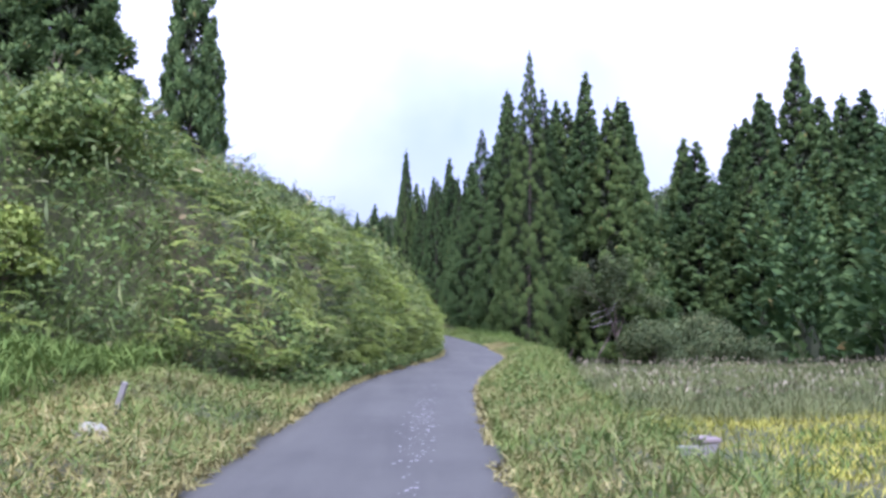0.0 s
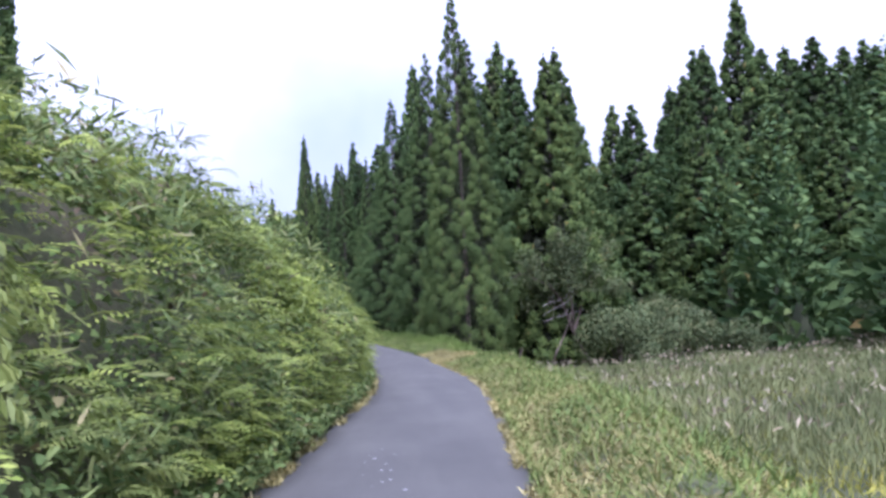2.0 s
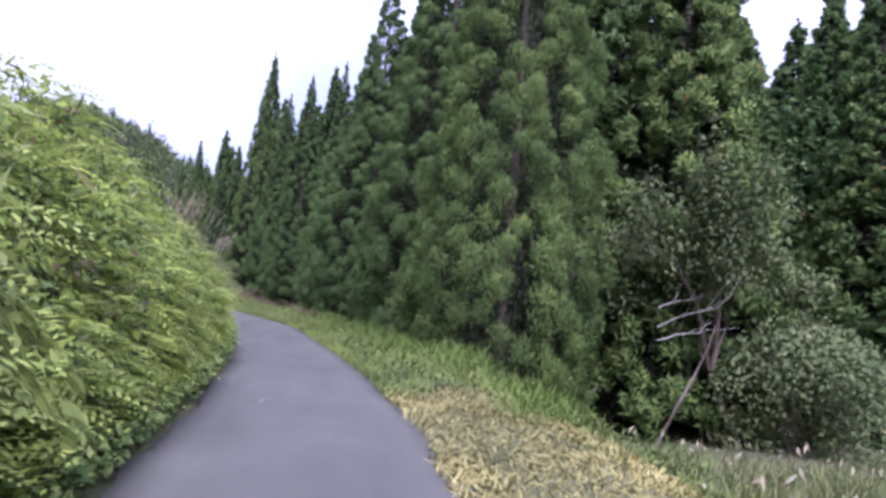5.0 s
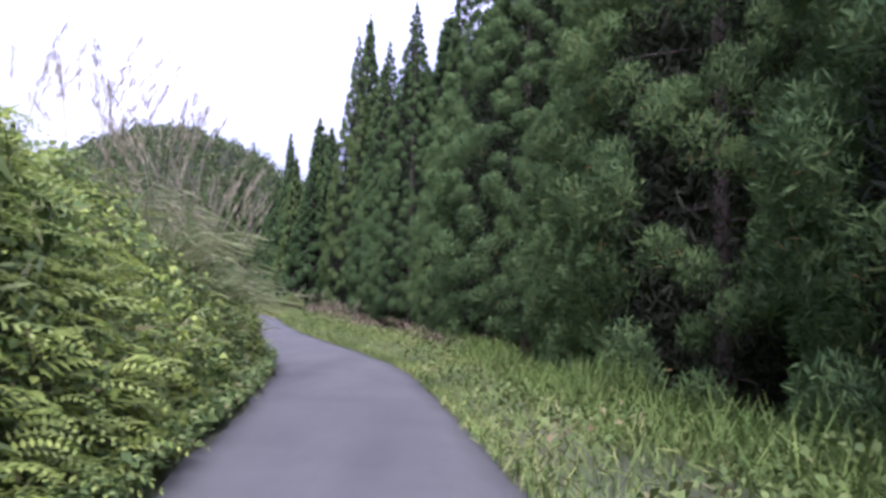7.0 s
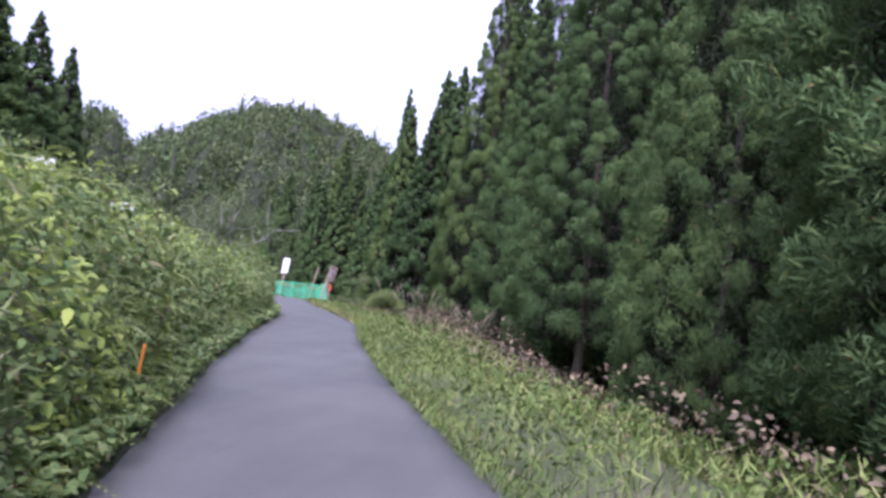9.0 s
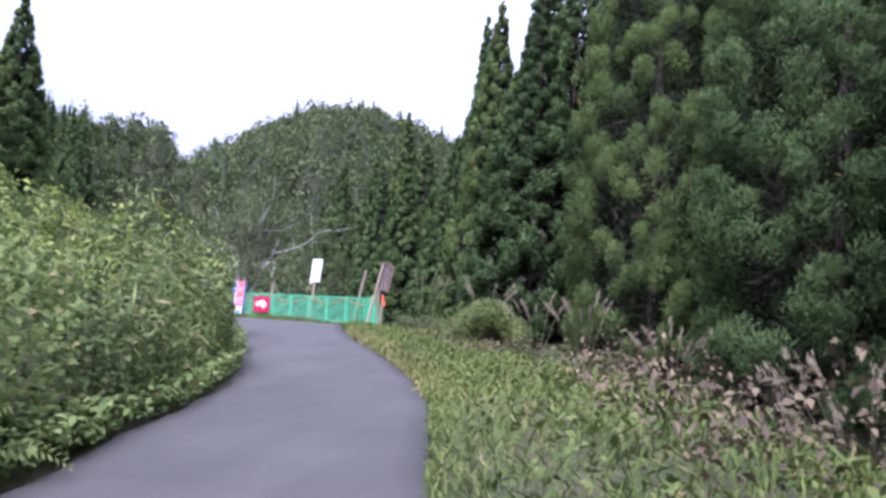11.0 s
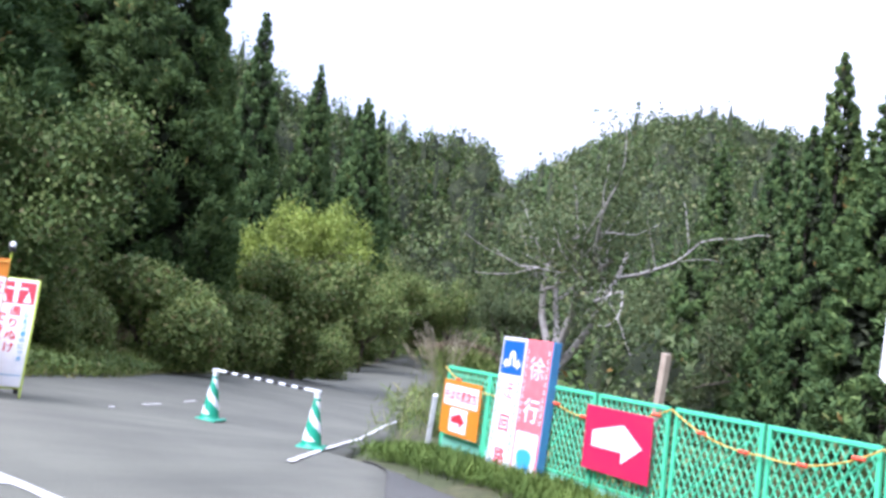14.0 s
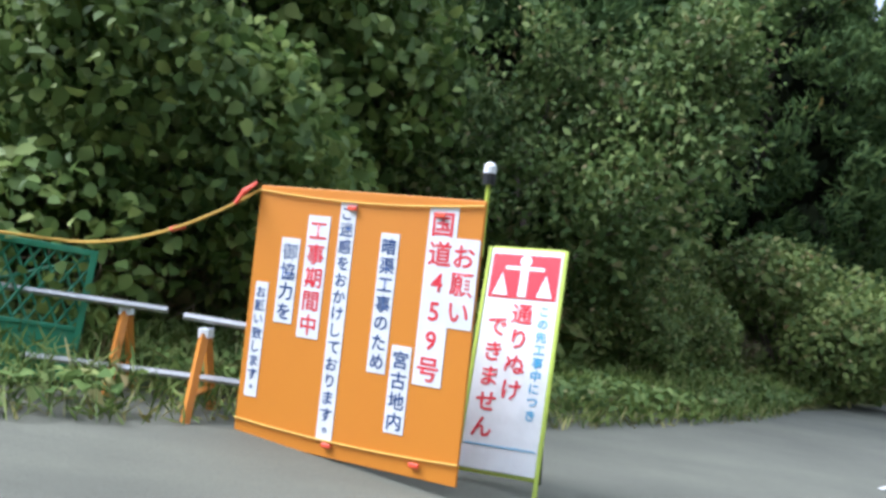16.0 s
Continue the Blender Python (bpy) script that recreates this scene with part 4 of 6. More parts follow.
leafy("reed_bed", x[ok], y[ok], 0.45 + 0.5 * lumps(x[ok], y[ok], 2.2, 5), 0.5, 0.022, REED, 46, "tall grey-green reeds gone to seed", "reeds", -2.0, 0.2)
x, y = 5 + 37 * rng.random(2400), 27 + 34 * rng.random(2400)
ok = (across(x, y) > HALF + 4.2) & (x > 6.4 + 0.05 * (y - 28)) & (y > 27.5 + 1.5 * np.sin(x * 0.4) + 0.1 * x)
leafy("reed_plumes", x[ok], y[ok], 0.95 + 0.4 * lumps(x[ok], y[ok], 2.2, 5), 0.26, 0.06, PLUME, 47, "pale seed heads above the reeds", "reeds", -1.0, 0.2, 0.9)

x, y = lane_spots(9000, -8, 44, -HALF + 0.12, -HALF - 0.35, 64)
ok = lumps(x, y, 0.7, 3) > 0.35
leafy("edge_straw", x[ok], y[ok], 0.06, 0.22, 0.02, STRAW, 65, "pale clippings along the asphalt edge", "cut grass", 0.7, 0.1)
x, y = lane_spots(12000, -8, 50, HALF - 0.22, HALF + 0.35, 66)
ok = lumps(x, y, 0.7, 5) > 0.3
leafy("edge_clippings", x[ok], y[ok], 0.06, 0.22, 0.02, STRAW, 67, "pale clippings along the asphalt edge", "cut grass", 0.7, 0.1)

# far side of the main road
def main_spots(n, s0, s1, m0, m1, seed):
    """Places along the main road by y, m metres out from its middle (minus: hill side)."""
    rng = np.random.default_rng(seed)
    i = rng.random(n)
    y = s0 + (s1 - s0) * i
    mx = np.interp(y, MAIN_PTS[:, 1], MAIN_PTS[:, 0])
    sl = (np.interp(y + 1, MAIN_PTS[:, 1], MAIN_PTS[:, 0]) - np.interp(y - 1, MAIN_PTS[:, 1], MAIN_PTS[:, 0])) / 2
    c = 1 / np.sqrt(1 + sl ** 2)
    m = m0 + (m1 - m0) * rng.random(n)
    return mx + m * c, y - m * sl * c


def hill_thick(x, y):
    out = -to_main(x, y) - MAIN_HALF
    return (0.2 + 2.6 * lumps(x, y, 1.7, 6)) * smooth(0.6, 3.5, out) + 0.15


x, y = main_spots(90000, 100, 215, -MAIN_HALF - 0.6, -MAIN_HALF - 12, 51)
ok = -to_main(x, y) > MAIN_HALF + 0.7
leafy("hill_shrubs", x[ok], y[ok], hill_thick(x[ok], y[ok]), 0.30, 0.17, BROAD, 52, "thick shrubs along the foot of the wooded hill")


def overgrown(y):
    """Distance from the road's middle to the grass that has crept over its hill-side edge."""
    return np.interp(y, [122, 126, 136, 139, 142], [2.9, 2.05, 2.15, 2.5, 3.0])


x, y = main_spots(42000, 122, 150, -2.0, -MAIN_HALF - 2.4, 53)
ok = -to_main(x, y) > overgrown(y) + 0.15 * lumps(x, y, 0.5, 12)
leafy("kerb_grass", x[ok], y[ok], 0.12 + 0.2 * smooth(0.0, 0.9, -to_main(x[ok], y[ok]) - overgrown(y[ok])), 0.2, 0.014, GRASS, 54, "grass at the far edge of the main road", "grass", -0.5)
x, y = main_spots(22000, 118, 150, -2.1, -MAIN_HALF - 1.7, 71)
ok = (-to_main(x, y) > overgrown(y) + 0.15) & (lumps(x, y, 0.8, 4) > 0.4)
leafy("kerb_weeds", x[ok], y[ok], 0.1 + 0.35 * lumps(x[ok], y[ok], 0.9, 6), 0.10, 0.06, BANKLEAF, 72, "low green weeds along the far road edge", "weeds", 0.1, ovate=True)
x, y = main_spots(9000, 118, 150, -2.0, -MAIN_HALF - 3.2, 73)
ok = -to_main(x, y) > overgrown(y) + 0.05
leafy("litter", x[ok], y[ok], 0.06, 0.16, 0.02, STRAW, 74, "dead stalks and leaf litter by the road edge", "litter", 0.4, 0.1)
x, y = main_spots(30000, 136.5, 215, MAIN_HALF + 0.1, MAIN_HALF + 5.5, 55)
ok = (to_main(x, y) > MAIN_HALF + 0.1) & (y > 133)
leafy("roadside_grass", x[ok], y[ok], 0.3 + 0.9 * lumps(x[ok], y[ok], 1.6, 3), 0.34, 0.015, GRASS, 56, "unmown grass beside the main road", "grass", -0.7)
x, y = main_spots(100000, 138, 200, MAIN_HALF + 3.0, MAIN_HALF + 22, 57)
ok = (to_main(x, y) > MAIN_HALF + 3.0) & (y > 141)
leafy("valley_shrubs", x[ok], y[ok], 0.5 + 3.0 * lumps(x[ok], y[ok], 2.4, 8), 0.17, 0.10, DULL, 58, "dull green undergrowth below the main road")
x, y = main_spots(9000, 120, 152, -MAIN_HALF - 1.1, -MAIN_HALF - 3.4, 85)
ok = (-to_main(x, y) > MAIN_HALF + 1.0) & (lumps(x, y, 1.3, 9) > 0.4)
leafy("dry_stems", x[ok], y[ok], 0.75, 0.42, 0.012, WITHERED, 86, "tangle of dry brown stems below the shrubs", "dead stems", 0.0, 0.4)
# tall withered grass where the main road bends away
rng = np.random.default_rng(87)
x, y = -46.6 + rng.normal(size=5000) * 0.9, 168.4 + rng.normal(size=5000) * 1.0
leafy("tall_grass", x, y, 2.0, 0.5, 0.03, GRASS, 88, "clump of tall grass at the bend of the main road", "grass", -0.8)
leafy("tall_grass_heads", x[::3], y[::3], 2.3, 0.4, 0.035, WITHERED, 89, "brownish seed heads of tall roadside grass", "grass", -0.9, 0.3, 0.75)
# strip of grass along the fence
rng = np.random.default_rng(59)
u, back = rng.random(26000), rng.random(26000) ** 1.4
x, y = np.interp(u, [0, 0.66, 0.9, 1], [-26.9, -17.2, -15.9, -15.2]), np.interp(u, [0, 0.66, 0.9, 1], [138.8, 134.6, 131.5, 130.0])
x, y = x + rng.normal(size=26000) * 0.12 - 0.42 * back * (1.0 + 0.3 * u), y + rng.normal(size=26000) * 0.12 - 0.8 * back * (0.9 + 0.3 * u)
leafy("fence_grass", x, y, 0.22, 0.26, 0.013, LUSH, 60, "grass growing along the foot of the fence", "grass", -0.6)


# ---- broadleaf trees and bushes ----
def limb(rng, start, way, length, radius, depth, pieces, tips, spread=0.75):
    k = 5
    pts, r = [np.array(start, float)], [radius]
    way = np.array(way, float)
    for i in range(k):
        way = unit(way + rng.normal(size=3) * 0.16 + np.array([0, 0, 0.05]))
        pts.append(pts[-1] + way * length / k)
        r.append(radius * (1 - 0.55 * (i + 1) / k))
    pieces.append(tube(pts, r, 7 if depth > 1 else 5))
    if depth == 0:
        tips.extend(pts[2:])
        return
    for j in range(3 if depth > 1 else 4):
        at = pts[2 + j % (k - 1)]
        side = unit(way + rng.normal(size=3) * spread + np.array([0, 0, 0.12]))
        limb(rng, at, side, length * (0.55 + 0.2 * rng.random()), r[3] * 0.7, depth - 1, pieces, tips, spread)


def broadleaf(name, m, h, seed, mat, label, leaf=0.3, per=46, clump=0.9, depth=3, trunk=0.22, group="", bark=None, first=0.28):
    rng = np.random.default_rng(seed)
    tree = empty(name, m, label, "tree", group)
    pieces, tips = [], []
    limb(rng, (0, 0, -0.4), (0.05, 0.05, 1), h * first + 0.4, trunk, 0, pieces, [])
    top = pieces[0][0].reshape(-1, 5, 3)[-1].mean(0)
    for i in range(4):
        a = i * 1.57 + rng.random()
        limb(rng, top, (math.cos(a) * 0.7, math.sin(a) * 0.7, 0.9), h * 0.36, trunk * 0.6, depth - 1, pieces, tips)
    v, f = joined(pieces)
    t = new("trunk", mesh_arrays("trunk", v, f, bark or BARK, True))
    t.parent = tree
    tips = np.array(tips)
    d = rng.normal(size=(len(tips), per, 3))
    p = (tips[:, None] + d * clump * 0.45).reshape(-1, 3)
    size = 0.6 + 0.7 * rng.random(len(p))
    v, f, nn = blades(p, rng.normal(size=p.shape) + np.array([0, 0, -0.3]), leaf * size, leaf * 0.55 * size, rng, 0.25, unit(d.reshape(-1, 3)) + np.array([0, 0, 0.5]))
    c = new("crown", mesh_arrays("crown", v, f, mat, normals=nn))
    c.parent = tree
    return tree


def bush(name, m, r, h, seed, mat, label, leaf=0.16, n=5200, group="bushes"):
    """A rounded bush: several stems and a lumpy shell of leaves."""
    rng = np.random.default_rng(seed)
    b = empty(name, m, label, "bush", group)
    pieces = []
    for i in range(7):
        a, q = rng.random() * 6.28, np.linspace(0, 1, 5)[:, None]
        end = np.array([math.cos(a) * r * 0.6, math.sin(a) * r * 0.6, h * (0.6 + 0.3 * rng.random())])
        pieces.append(tube(np.array([0, 0, -0.15]) + end * q + np.array([0, 0, 0.3]) * np.sin(q * 3), 0.03 * (1.2 - q[:, 0]), 5))
    v, f = joined(pieces)
    s = new("stem", mesh_arrays("stem", v, f, BARK, True))
    s.parent = b
    lob = unit(rng.normal(size=(16, 3)) * np.array([1, 1, 0.8]) + np.array([0, 0, 0.45])) * np.array([r, r, h * 0.75]) * 0.62 + np.array([0, 0, h * 0.25])
    which = rng.integers(16, size=n)
    d = unit(rng.normal(size=(n, 3)) + np.array([0, 0, 0.3]))
    p = lob[which] + d * (0.4 * r * (0.55 + 0.45 * rng.random(n)))[:, None]
    p[:, 2] = np.abs(p[:, 2])
    size = 0.6 + 0.7 * rng.random(n)
    v, f, nn = blades(p, d * 0.4 + rng.normal(size=d.shape) * 0.6 + np.array([0, 0, -0.35]), leaf * size, leaf * 0.68 * size, rng, 0.18, d + np.array([0, 0, 0.3]), True)
    c = new("crown", mesh_arrays("crown", v, f, mat, normals=nn))
    c.parent = b
    return b


PALE_BARK = material("pale lichened bark", lambda nodes, links, p: (links.new(ramp_between(nodes, links, noise_fac(nodes, links, 4.0, 5.0), [(0.3, (0.22, 0.20, 0.17)), (0.7, (0.45, 0.42, 0.37))]), p.inputs["Base Color"]), None)[1])
broadleaf("walnut_tree", stand(-36.5, 160.5), 17.0, 71, DULL, "spreading half-bare walnut tree with pale forked limbs", 0.20, 70, 1.3, 3, 0.34, bark=PALE_BARK, first=0.25)
for i, (x, y, h, mt, lb) in enumerate([(-57.2, 165.5, 11.4, LIME, "bright yellow-green young broadleaf tree"), (-59.0, 162.6, 8.4, LIME, "bright yellow-green young broadleaf tree"), (-44.0, 152.5, 6.5, BROAD, "dense green roadside broadleaf tree"),
                                       (-59.5, 183.0, 9, DULL, "dull green broadleaf tree"), (-56.0, 181.5, 8, BROAD, "dense green roadside broadleaf tree"), (-52.6, 166.5, 6, BROAD, "dense green roadside broadleaf tree"), (-59, 176, 9, BROAD, "dense green roadside broadleaf tree"), (-66, 186, 10, DULL, "dull green broadleaf tree"), (-50, 180, 10, DULL, "dull green broadleaf tree"),
                                       (-45, 190, 12, DULL, "dull green broadleaf tree"), (-58, 200, 12, BROAD, "dense green roadside broadleaf tree"), (-30, 172, 11, DULL, "dull green broadleaf tree"), (15.5, 66.5, 11, DULL, "half-bare grey-green tree at the wood's edge")]):
    broadleaf("broadleaf_tree", stand(x, y), h, 80 + i, mt, lb, 0.20, 64, 0.72, 3, 0.16, "roadside trees")
broadleaf("broadleaf_tree", stand(-35.9, 136.4), 8.0, 97, BANKLEAF, "leafy broadleaf tree hung with vines behind the notice boards", 0.13, 170, 0.8, 3, 0.12, "roadside trees", first=0.12)
BUSHES = [bush("bush", stand(24.0, 76.5), 4.3, 6.4, 101, DULL, "spreading grey-green bush at the wood's edge", 0.20, 13000),
          bush("bush", stand(27.0, 66.0), 3.0, 3.6, 102, DULL, "dull green bush beyond the reeds", 0.18, 9000),
          bush("bush", stand(-33.0, 131.0), 2.6, 4.6, 103, KUDZU, "bush smothered in broad kudzu leaves behind the signs", 0.125, 22000),
          bush("bush", stand(-38.8, 142.2), 2.3, 3.0, 104, BROAD, "dense green bush beside the main road", 0.12, 13000)]
rng = np.random.default_rng(61)
for k, x, y, s in [(0, 17, 66, 0.8), (1, 33, 60, 1.0), (0, 38, 58, 0.9), (1, 24, 70, 1.1), (3, -42, 147.8, 1.0), (3, -45.6, 152.4, 1.1), (3, -37.4, 138.8, 0.6), (3, -49.5, 158.6, 1.1), (3, -53.0, 163.6, 1.1), (2, -34.0, 126.5, 1.1), (3, -35.4, 137.0, 0.5), (2, -35.5, 131.5, 1.4), (2, -31.5, 121.5, 1.0), (3, -57.5, 170.6, 1.2),
                   (3, -25.5, 146, 0.8), (3, -29.0, 152, 1.0), (3, -22, 143, 0.7), (3, -12.6, 131.6, 0.55), (3, -10.5, 124.0, 0.45), (3, -33, 158, 1.1), (3, -65, 190, 1.3), (3, -69, 196, 1.4), (3, -62, 192, 1.3)]:
    copy_thing(BUSHES[k], stand(x, y, 0.1, rng.random() * 360, s))


SHRUBS = [bush("bank_shrub", stand(-6.5, 20.0), 1.1, 1.2, 105, KUDZU, "rounded dark green shrub growing on the bank", 0.10, 2600, "bank shrubs"),
          bush("bank_shrub", stand(-6.2, 26.0), 1.0, 1.1, 106, BANKLEAF, "rounded olive green shrub growing on the bank", 0.09, 2600, "bank shrubs"),
          bush("bank_shrub", stand(-5.6, 33.0), 0.9, 1.1, 107, LIME, "yellow-green leafy shrub growing on the bank", 0.09, 2200, "bank shrubs")]
for x, y, sc in ((3.1, 91.4, 1.2), (3.9, 89.6, 0.9)):
    copy_thing(SHRUBS[2], stand(x, y, 0.05, 70 * sc, sc))
rng = np.random.default_rng(83)
for i in range(44):
    y = 13 + 62 * rng.random()
    d = -HALF - 1.5 - 4.5 * rng.random() - 3.0 * float(1 - smooth(12, 18, y))
    copy_thing(SHRUBS[(0, 1, 0, 2)[i % 4]], stand(float(centre(y) + d / aslant(y)), y, -0.1, rng.random() * 360, 0.7 + 0.6 * rng.random()))


def fern(m, seed):
    rng = np.random.default_rng(seed)
    ob = empty("fern", m, "yellow-green fern with arching fronds on the bank", "fern", "bank ferns")
    for i in range(9):
        ps, al, ls = [], [], []
        a, ln = i * 0.7 + rng.random() * 0.3, 0.55 + 0.35 * rng.random()
        t = np.linspace(0.1, 1, 16)
        out, up = t * ln * 0.9, 0.55 * ln * np.sin(t * 2.2)
        way = np.array([math.cos(a), math.sin(a), 0])
        side = np.array([-math.sin(a), math.cos(a), 0])
        base = way * out[:, None] + np.array([0, 0, 1]) * up[:, None]
        for sgn in (-1, 1):
            w = 0.17 * np.sin(t * 2.6 + 0.35).clip(0.1)
            ps.append(base + sgn * side * w[:, None] * 0.5)
            al.append(sgn * side + way * 0.5 + np.zeros_like(base))
            ls.append(w * 1.2)
        v, f = blades(np.concatenate(ps), np.concatenate(al), np.concatenate(ls), 0.045, rng, 0.1)[:2]
        c = new("frond", mesh_arrays("frond", v, f, FERN))
        c.parent = ob
    return ob


def on_bank(y, d, rise, turn, s):
    x = float(centre(y) + d / aslant(y))
    p, n = surface(np.array([x]), np.array([float(y)]))
    return Matrix.Translation(p[0] + n[0] * rise) @ Vector(n[0]).to_track_quat("Z", "Y").to_matrix().to_4x4() @ pose(0, 0, 0, 0, 0, turn) @ Matrix.Diagonal((s, s, s, 1))


ferns = [fern(on_bank(20.0, -2.6, 0.25, 0, 1), 1), fern(on_bank(24.0, -3.0, 0.3, 40, 1), 2)]
rng = np.random.default_rng(62)
for i in range(24):
    copy_thing(ferns[i % 2], on_bank(16 + 42 * rng.random(), -HALF - 0.7 - 2.6 * rng.random(), 0.15 + 0.5 * rng.random(), rng.random() * 360, 0.8 + 0.6 * rng.random()))


def pampas(m, seed, plumes=14, h=1.9, label="tuft of pampas grass with silvery plumes"):
    rng = np.random.default_rng(seed)
    ob = empty("pampas_grass", m, label, "pampas grass", "pampas tufts")
    ps, al, ls, seg = [], [], [], []
    for i in range(110):
        a, ln = rng.random() * 6.28, h * (0.55 + 0.4 * rng.random())
        way = np.array([math.cos(a), math.sin(a), 0]) * (0.25 + 0.5 * rng.random())
        pts = [np.array([way[0] * 0.25, way[1] * 0.25, 0])]
        for t in np.linspace(0, 1, 5):
            pts.append(pts[-1] + unit(way * (0.3 + 1.8 * t) + np.array([0, 0, 1.0 - 1.3 * t])) * ln / 5)
        pts = np.array(pts)
        ps.append((pts[1:] + pts[:-1]) / 2)
        al.append(pts[1:] - pts[:-1])
        ls.append(np.full(5, ln / 5 * 1.25))
    v, f = blades(np.concatenate(ps), np.concatenate(al), np.concatenate(ls), 0.022, rng, 0.1)[:2]
    c = new("leaf_blades", mesh_arrays("leaf_blades", v, f, REED))
    c.parent = ob
    for i in range(plumes):
        a, tip = rng.random() * 6.28, h * (1.0 + 0.3 * rng.random())
        q = np.linspace(0, 1, 8)
        lean = 0.3 + 0.7 * rng.random()
        st = np.stack([math.cos(a) * (0.1 + lean * q ** 1.6), math.sin(a) * (0.1 + lean * q ** 1.6), q * tip], -1)
        k = 30
        j = rng.random(k)
        base = np.stack([np.interp(0.82 + 0.18 * j, q, st[:, n]) for n in range(3)], -1)
        droop = np.array([math.cos(a), math.sin(a), -0.1]) * 0.10 * j[:, None]
        v1, f1 = blades(base + droop + rng.normal(size=(k, 3)) * 0.018, np.array([math.cos(a) * 0.5, math.sin(a) * 0.5, 1.0]) + rng.normal(size=(k, 3)) * 0.2, 0.13, 0.012, rng, 0.1)[:2]
        v0, f0 = tube(st, np.full(8, 0.003), 4)
        v, f = joined([(v1, f1), (v0, f0)])
        o = new("plume", mesh_arrays("plume", v, f, PLUME))
        o.parent = ob
    return ob


def lane_stand(y, d, turn=0, s=1.0, sink=0.05):
    return stand(float(centre(y) + d / aslant(y)), float(y), sink, turn, s)


tufts = [pampas(lane_stand(79.2, -2.9, 0, 1.15), 1, 9, 2.1), pampas(lane_stand(112.5, 5.6), 2, 9, 1.5)]
rng = np.random.default_rng(63)
for y, d, s, k in [(77.6, -3.0, 1.05, 0), (78.4, -3.5, 1.2, 0), (80.6, -2.7, 1.1, 0), (82.0, -3.1, 1.05, 0), (83.4, -2.8, 0.9, 0), (76.4, -3.3, 1.1, 0), (84.6, -3.4, 0.9, 0), (77.0, -4.3, 1.2, 0), (80.0, -4.2, 1.2, 0), (82.6, -4.4, 1.1, 0), (75.2, -4.4, 1.1, 0),  (73, -4.6, 0.9, 0), (114.2, 6.2, 0.9, 1), (117.0, 5.2, 0.9, 1), (120.5, 5.0, 1.0, 1), (123, 5.0, 1.0, 1), (125.2, 4.5, 1.0, 1),
                   (12.0, -10.5, 0.9, 0), (14.5, -9.5, 0.9, 0), (9.0, -11.5, 1.0, 0), (17.5, -8.2, 0.8, 0), (21.0, -7.4, 0.8, 0), (25.0, -7.0, 0.8, 0), (29.0, -6.4, 0.7, 0)]:
    copy_thing(tufts[k], lane_stand(y, d, rng.random() * 360, s))
for x, y, s in [(-29.5, 143.0, 0.75), (-30.6, 144.6, 0.8), (-31.6, 146.0, 0.8), (-28.7, 141.9, 0.7), (-14.3, 132.0, 0.8)]:
    copy_thing(tufts[0], stand(x, y, 0.05, rng.random() * 360, s))
for x, y, s in [(5.7, 16.3, 0.42), (6.3, 16.9, 0.4), (5.2, 14.8, 0.35)]:
    copy_thing(tufts[1], stand(x, y, 0.05, rng.random() * 360, s))


def dead_tree(m):
    rng = np.random.default_rng(90)
    ob = empty("dead_tree", m, "bare dead tree with pale crooked branches at the wood's edge", "tree")
    pieces = []
    limb(rng, (0, 0, -0.4), (0.05, 0.0, 1), 5.4, 0.07, 0, pieces, [])
    t = new("trunk", mesh_arrays("trunk", *joined(pieces), BARK, True))
    t.parent = ob
    for i, (z, a, ln) in enumerate([(3.6, 0.1, 1.8), (4.0, 5.9, 2.0), (4.6, 0.3, 1.5)]):
        pieces = []
        limb(rng, (0.05, 0, z), (math.cos(a), math.sin(a), 0.25), ln, 0.022, 1, pieces, [], 0.5)
        b = new("branch", mesh_arrays("branch", *joined(pieces), PALE_BARK, True))
        b.parent = ob


dead_tree(stand(11.7, 65.2))


def sprig(p, way, seed):
    """A vine shoot reaching out over the lane, with a few large leaves."""
    rng = np.random.default_rng(seed)
    ob = empty("vine_shoot", Matrix.Translation(p), "vine shoot with broad leaves hanging out from the bank", "vine", "vine shoots")
    q = np.linspace(0, 1, 8)[:, None]
    pts = np.array(way)[None] * q + np.array([0, 0, -0.18]) * q ** 2
    st = new("shoot_stem", mesh_arrays("shoot_stem", *tube(pts, 0.009 * (1.2 - q[:, 0]), 5), BARK, True))
    st.parent = ob
    for i in range(1, 8):
        v, f, nn = blades(pts[i:i + 1] + rng.normal(size=(1, 3)) * 0.06 + np.array([[0, 0, -0.05]]), rng.normal(size=(1, 3)) * 0.4 + np.array(way)[None] + np.array([[0, 0, -0.5]]), 0.17, 0.12, rng, 0.15, np.array([[0.4, -0.4, 0.8]]), True)
        lf = new("leaf", mesh_arrays("leaf", v, f, LIME, normals=nn))
        lf.parent = ob


sprig((-2.6, 30.1, 3.8), (1.05, -0.75, 0.22), 3)


# ---- road works: paint, signs, barriers ----
WHITE = plain("white sign paint", (0.68, 0.69, 0.68), 0.45, dirt=0.25)
ORANGE = plain("orange sign paint", (0.54, 0.19, 0.010), 0.5, dirt=0.22, scale=2.0, dirt_colour=(0.5, 0.14, 0.01))
RED = plain("red sign paint", (0.62, 0.025, 0.04), 0.45, dirt=0.2)
FADED = plain("sun-faded red paint", (0.66, 0.14, 0.15), 0.55, dirt=0.35, dirt_colour=(0.7, 0.45, 0.42))
CRIMSON = plain("crimson sign paint", (0.50, 0.012, 0.065), 0.45, dirt=0.15)
BLUE = plain("blue sign paint", (0.012, 0.10, 0.42), 0.45, dirt=0.15)
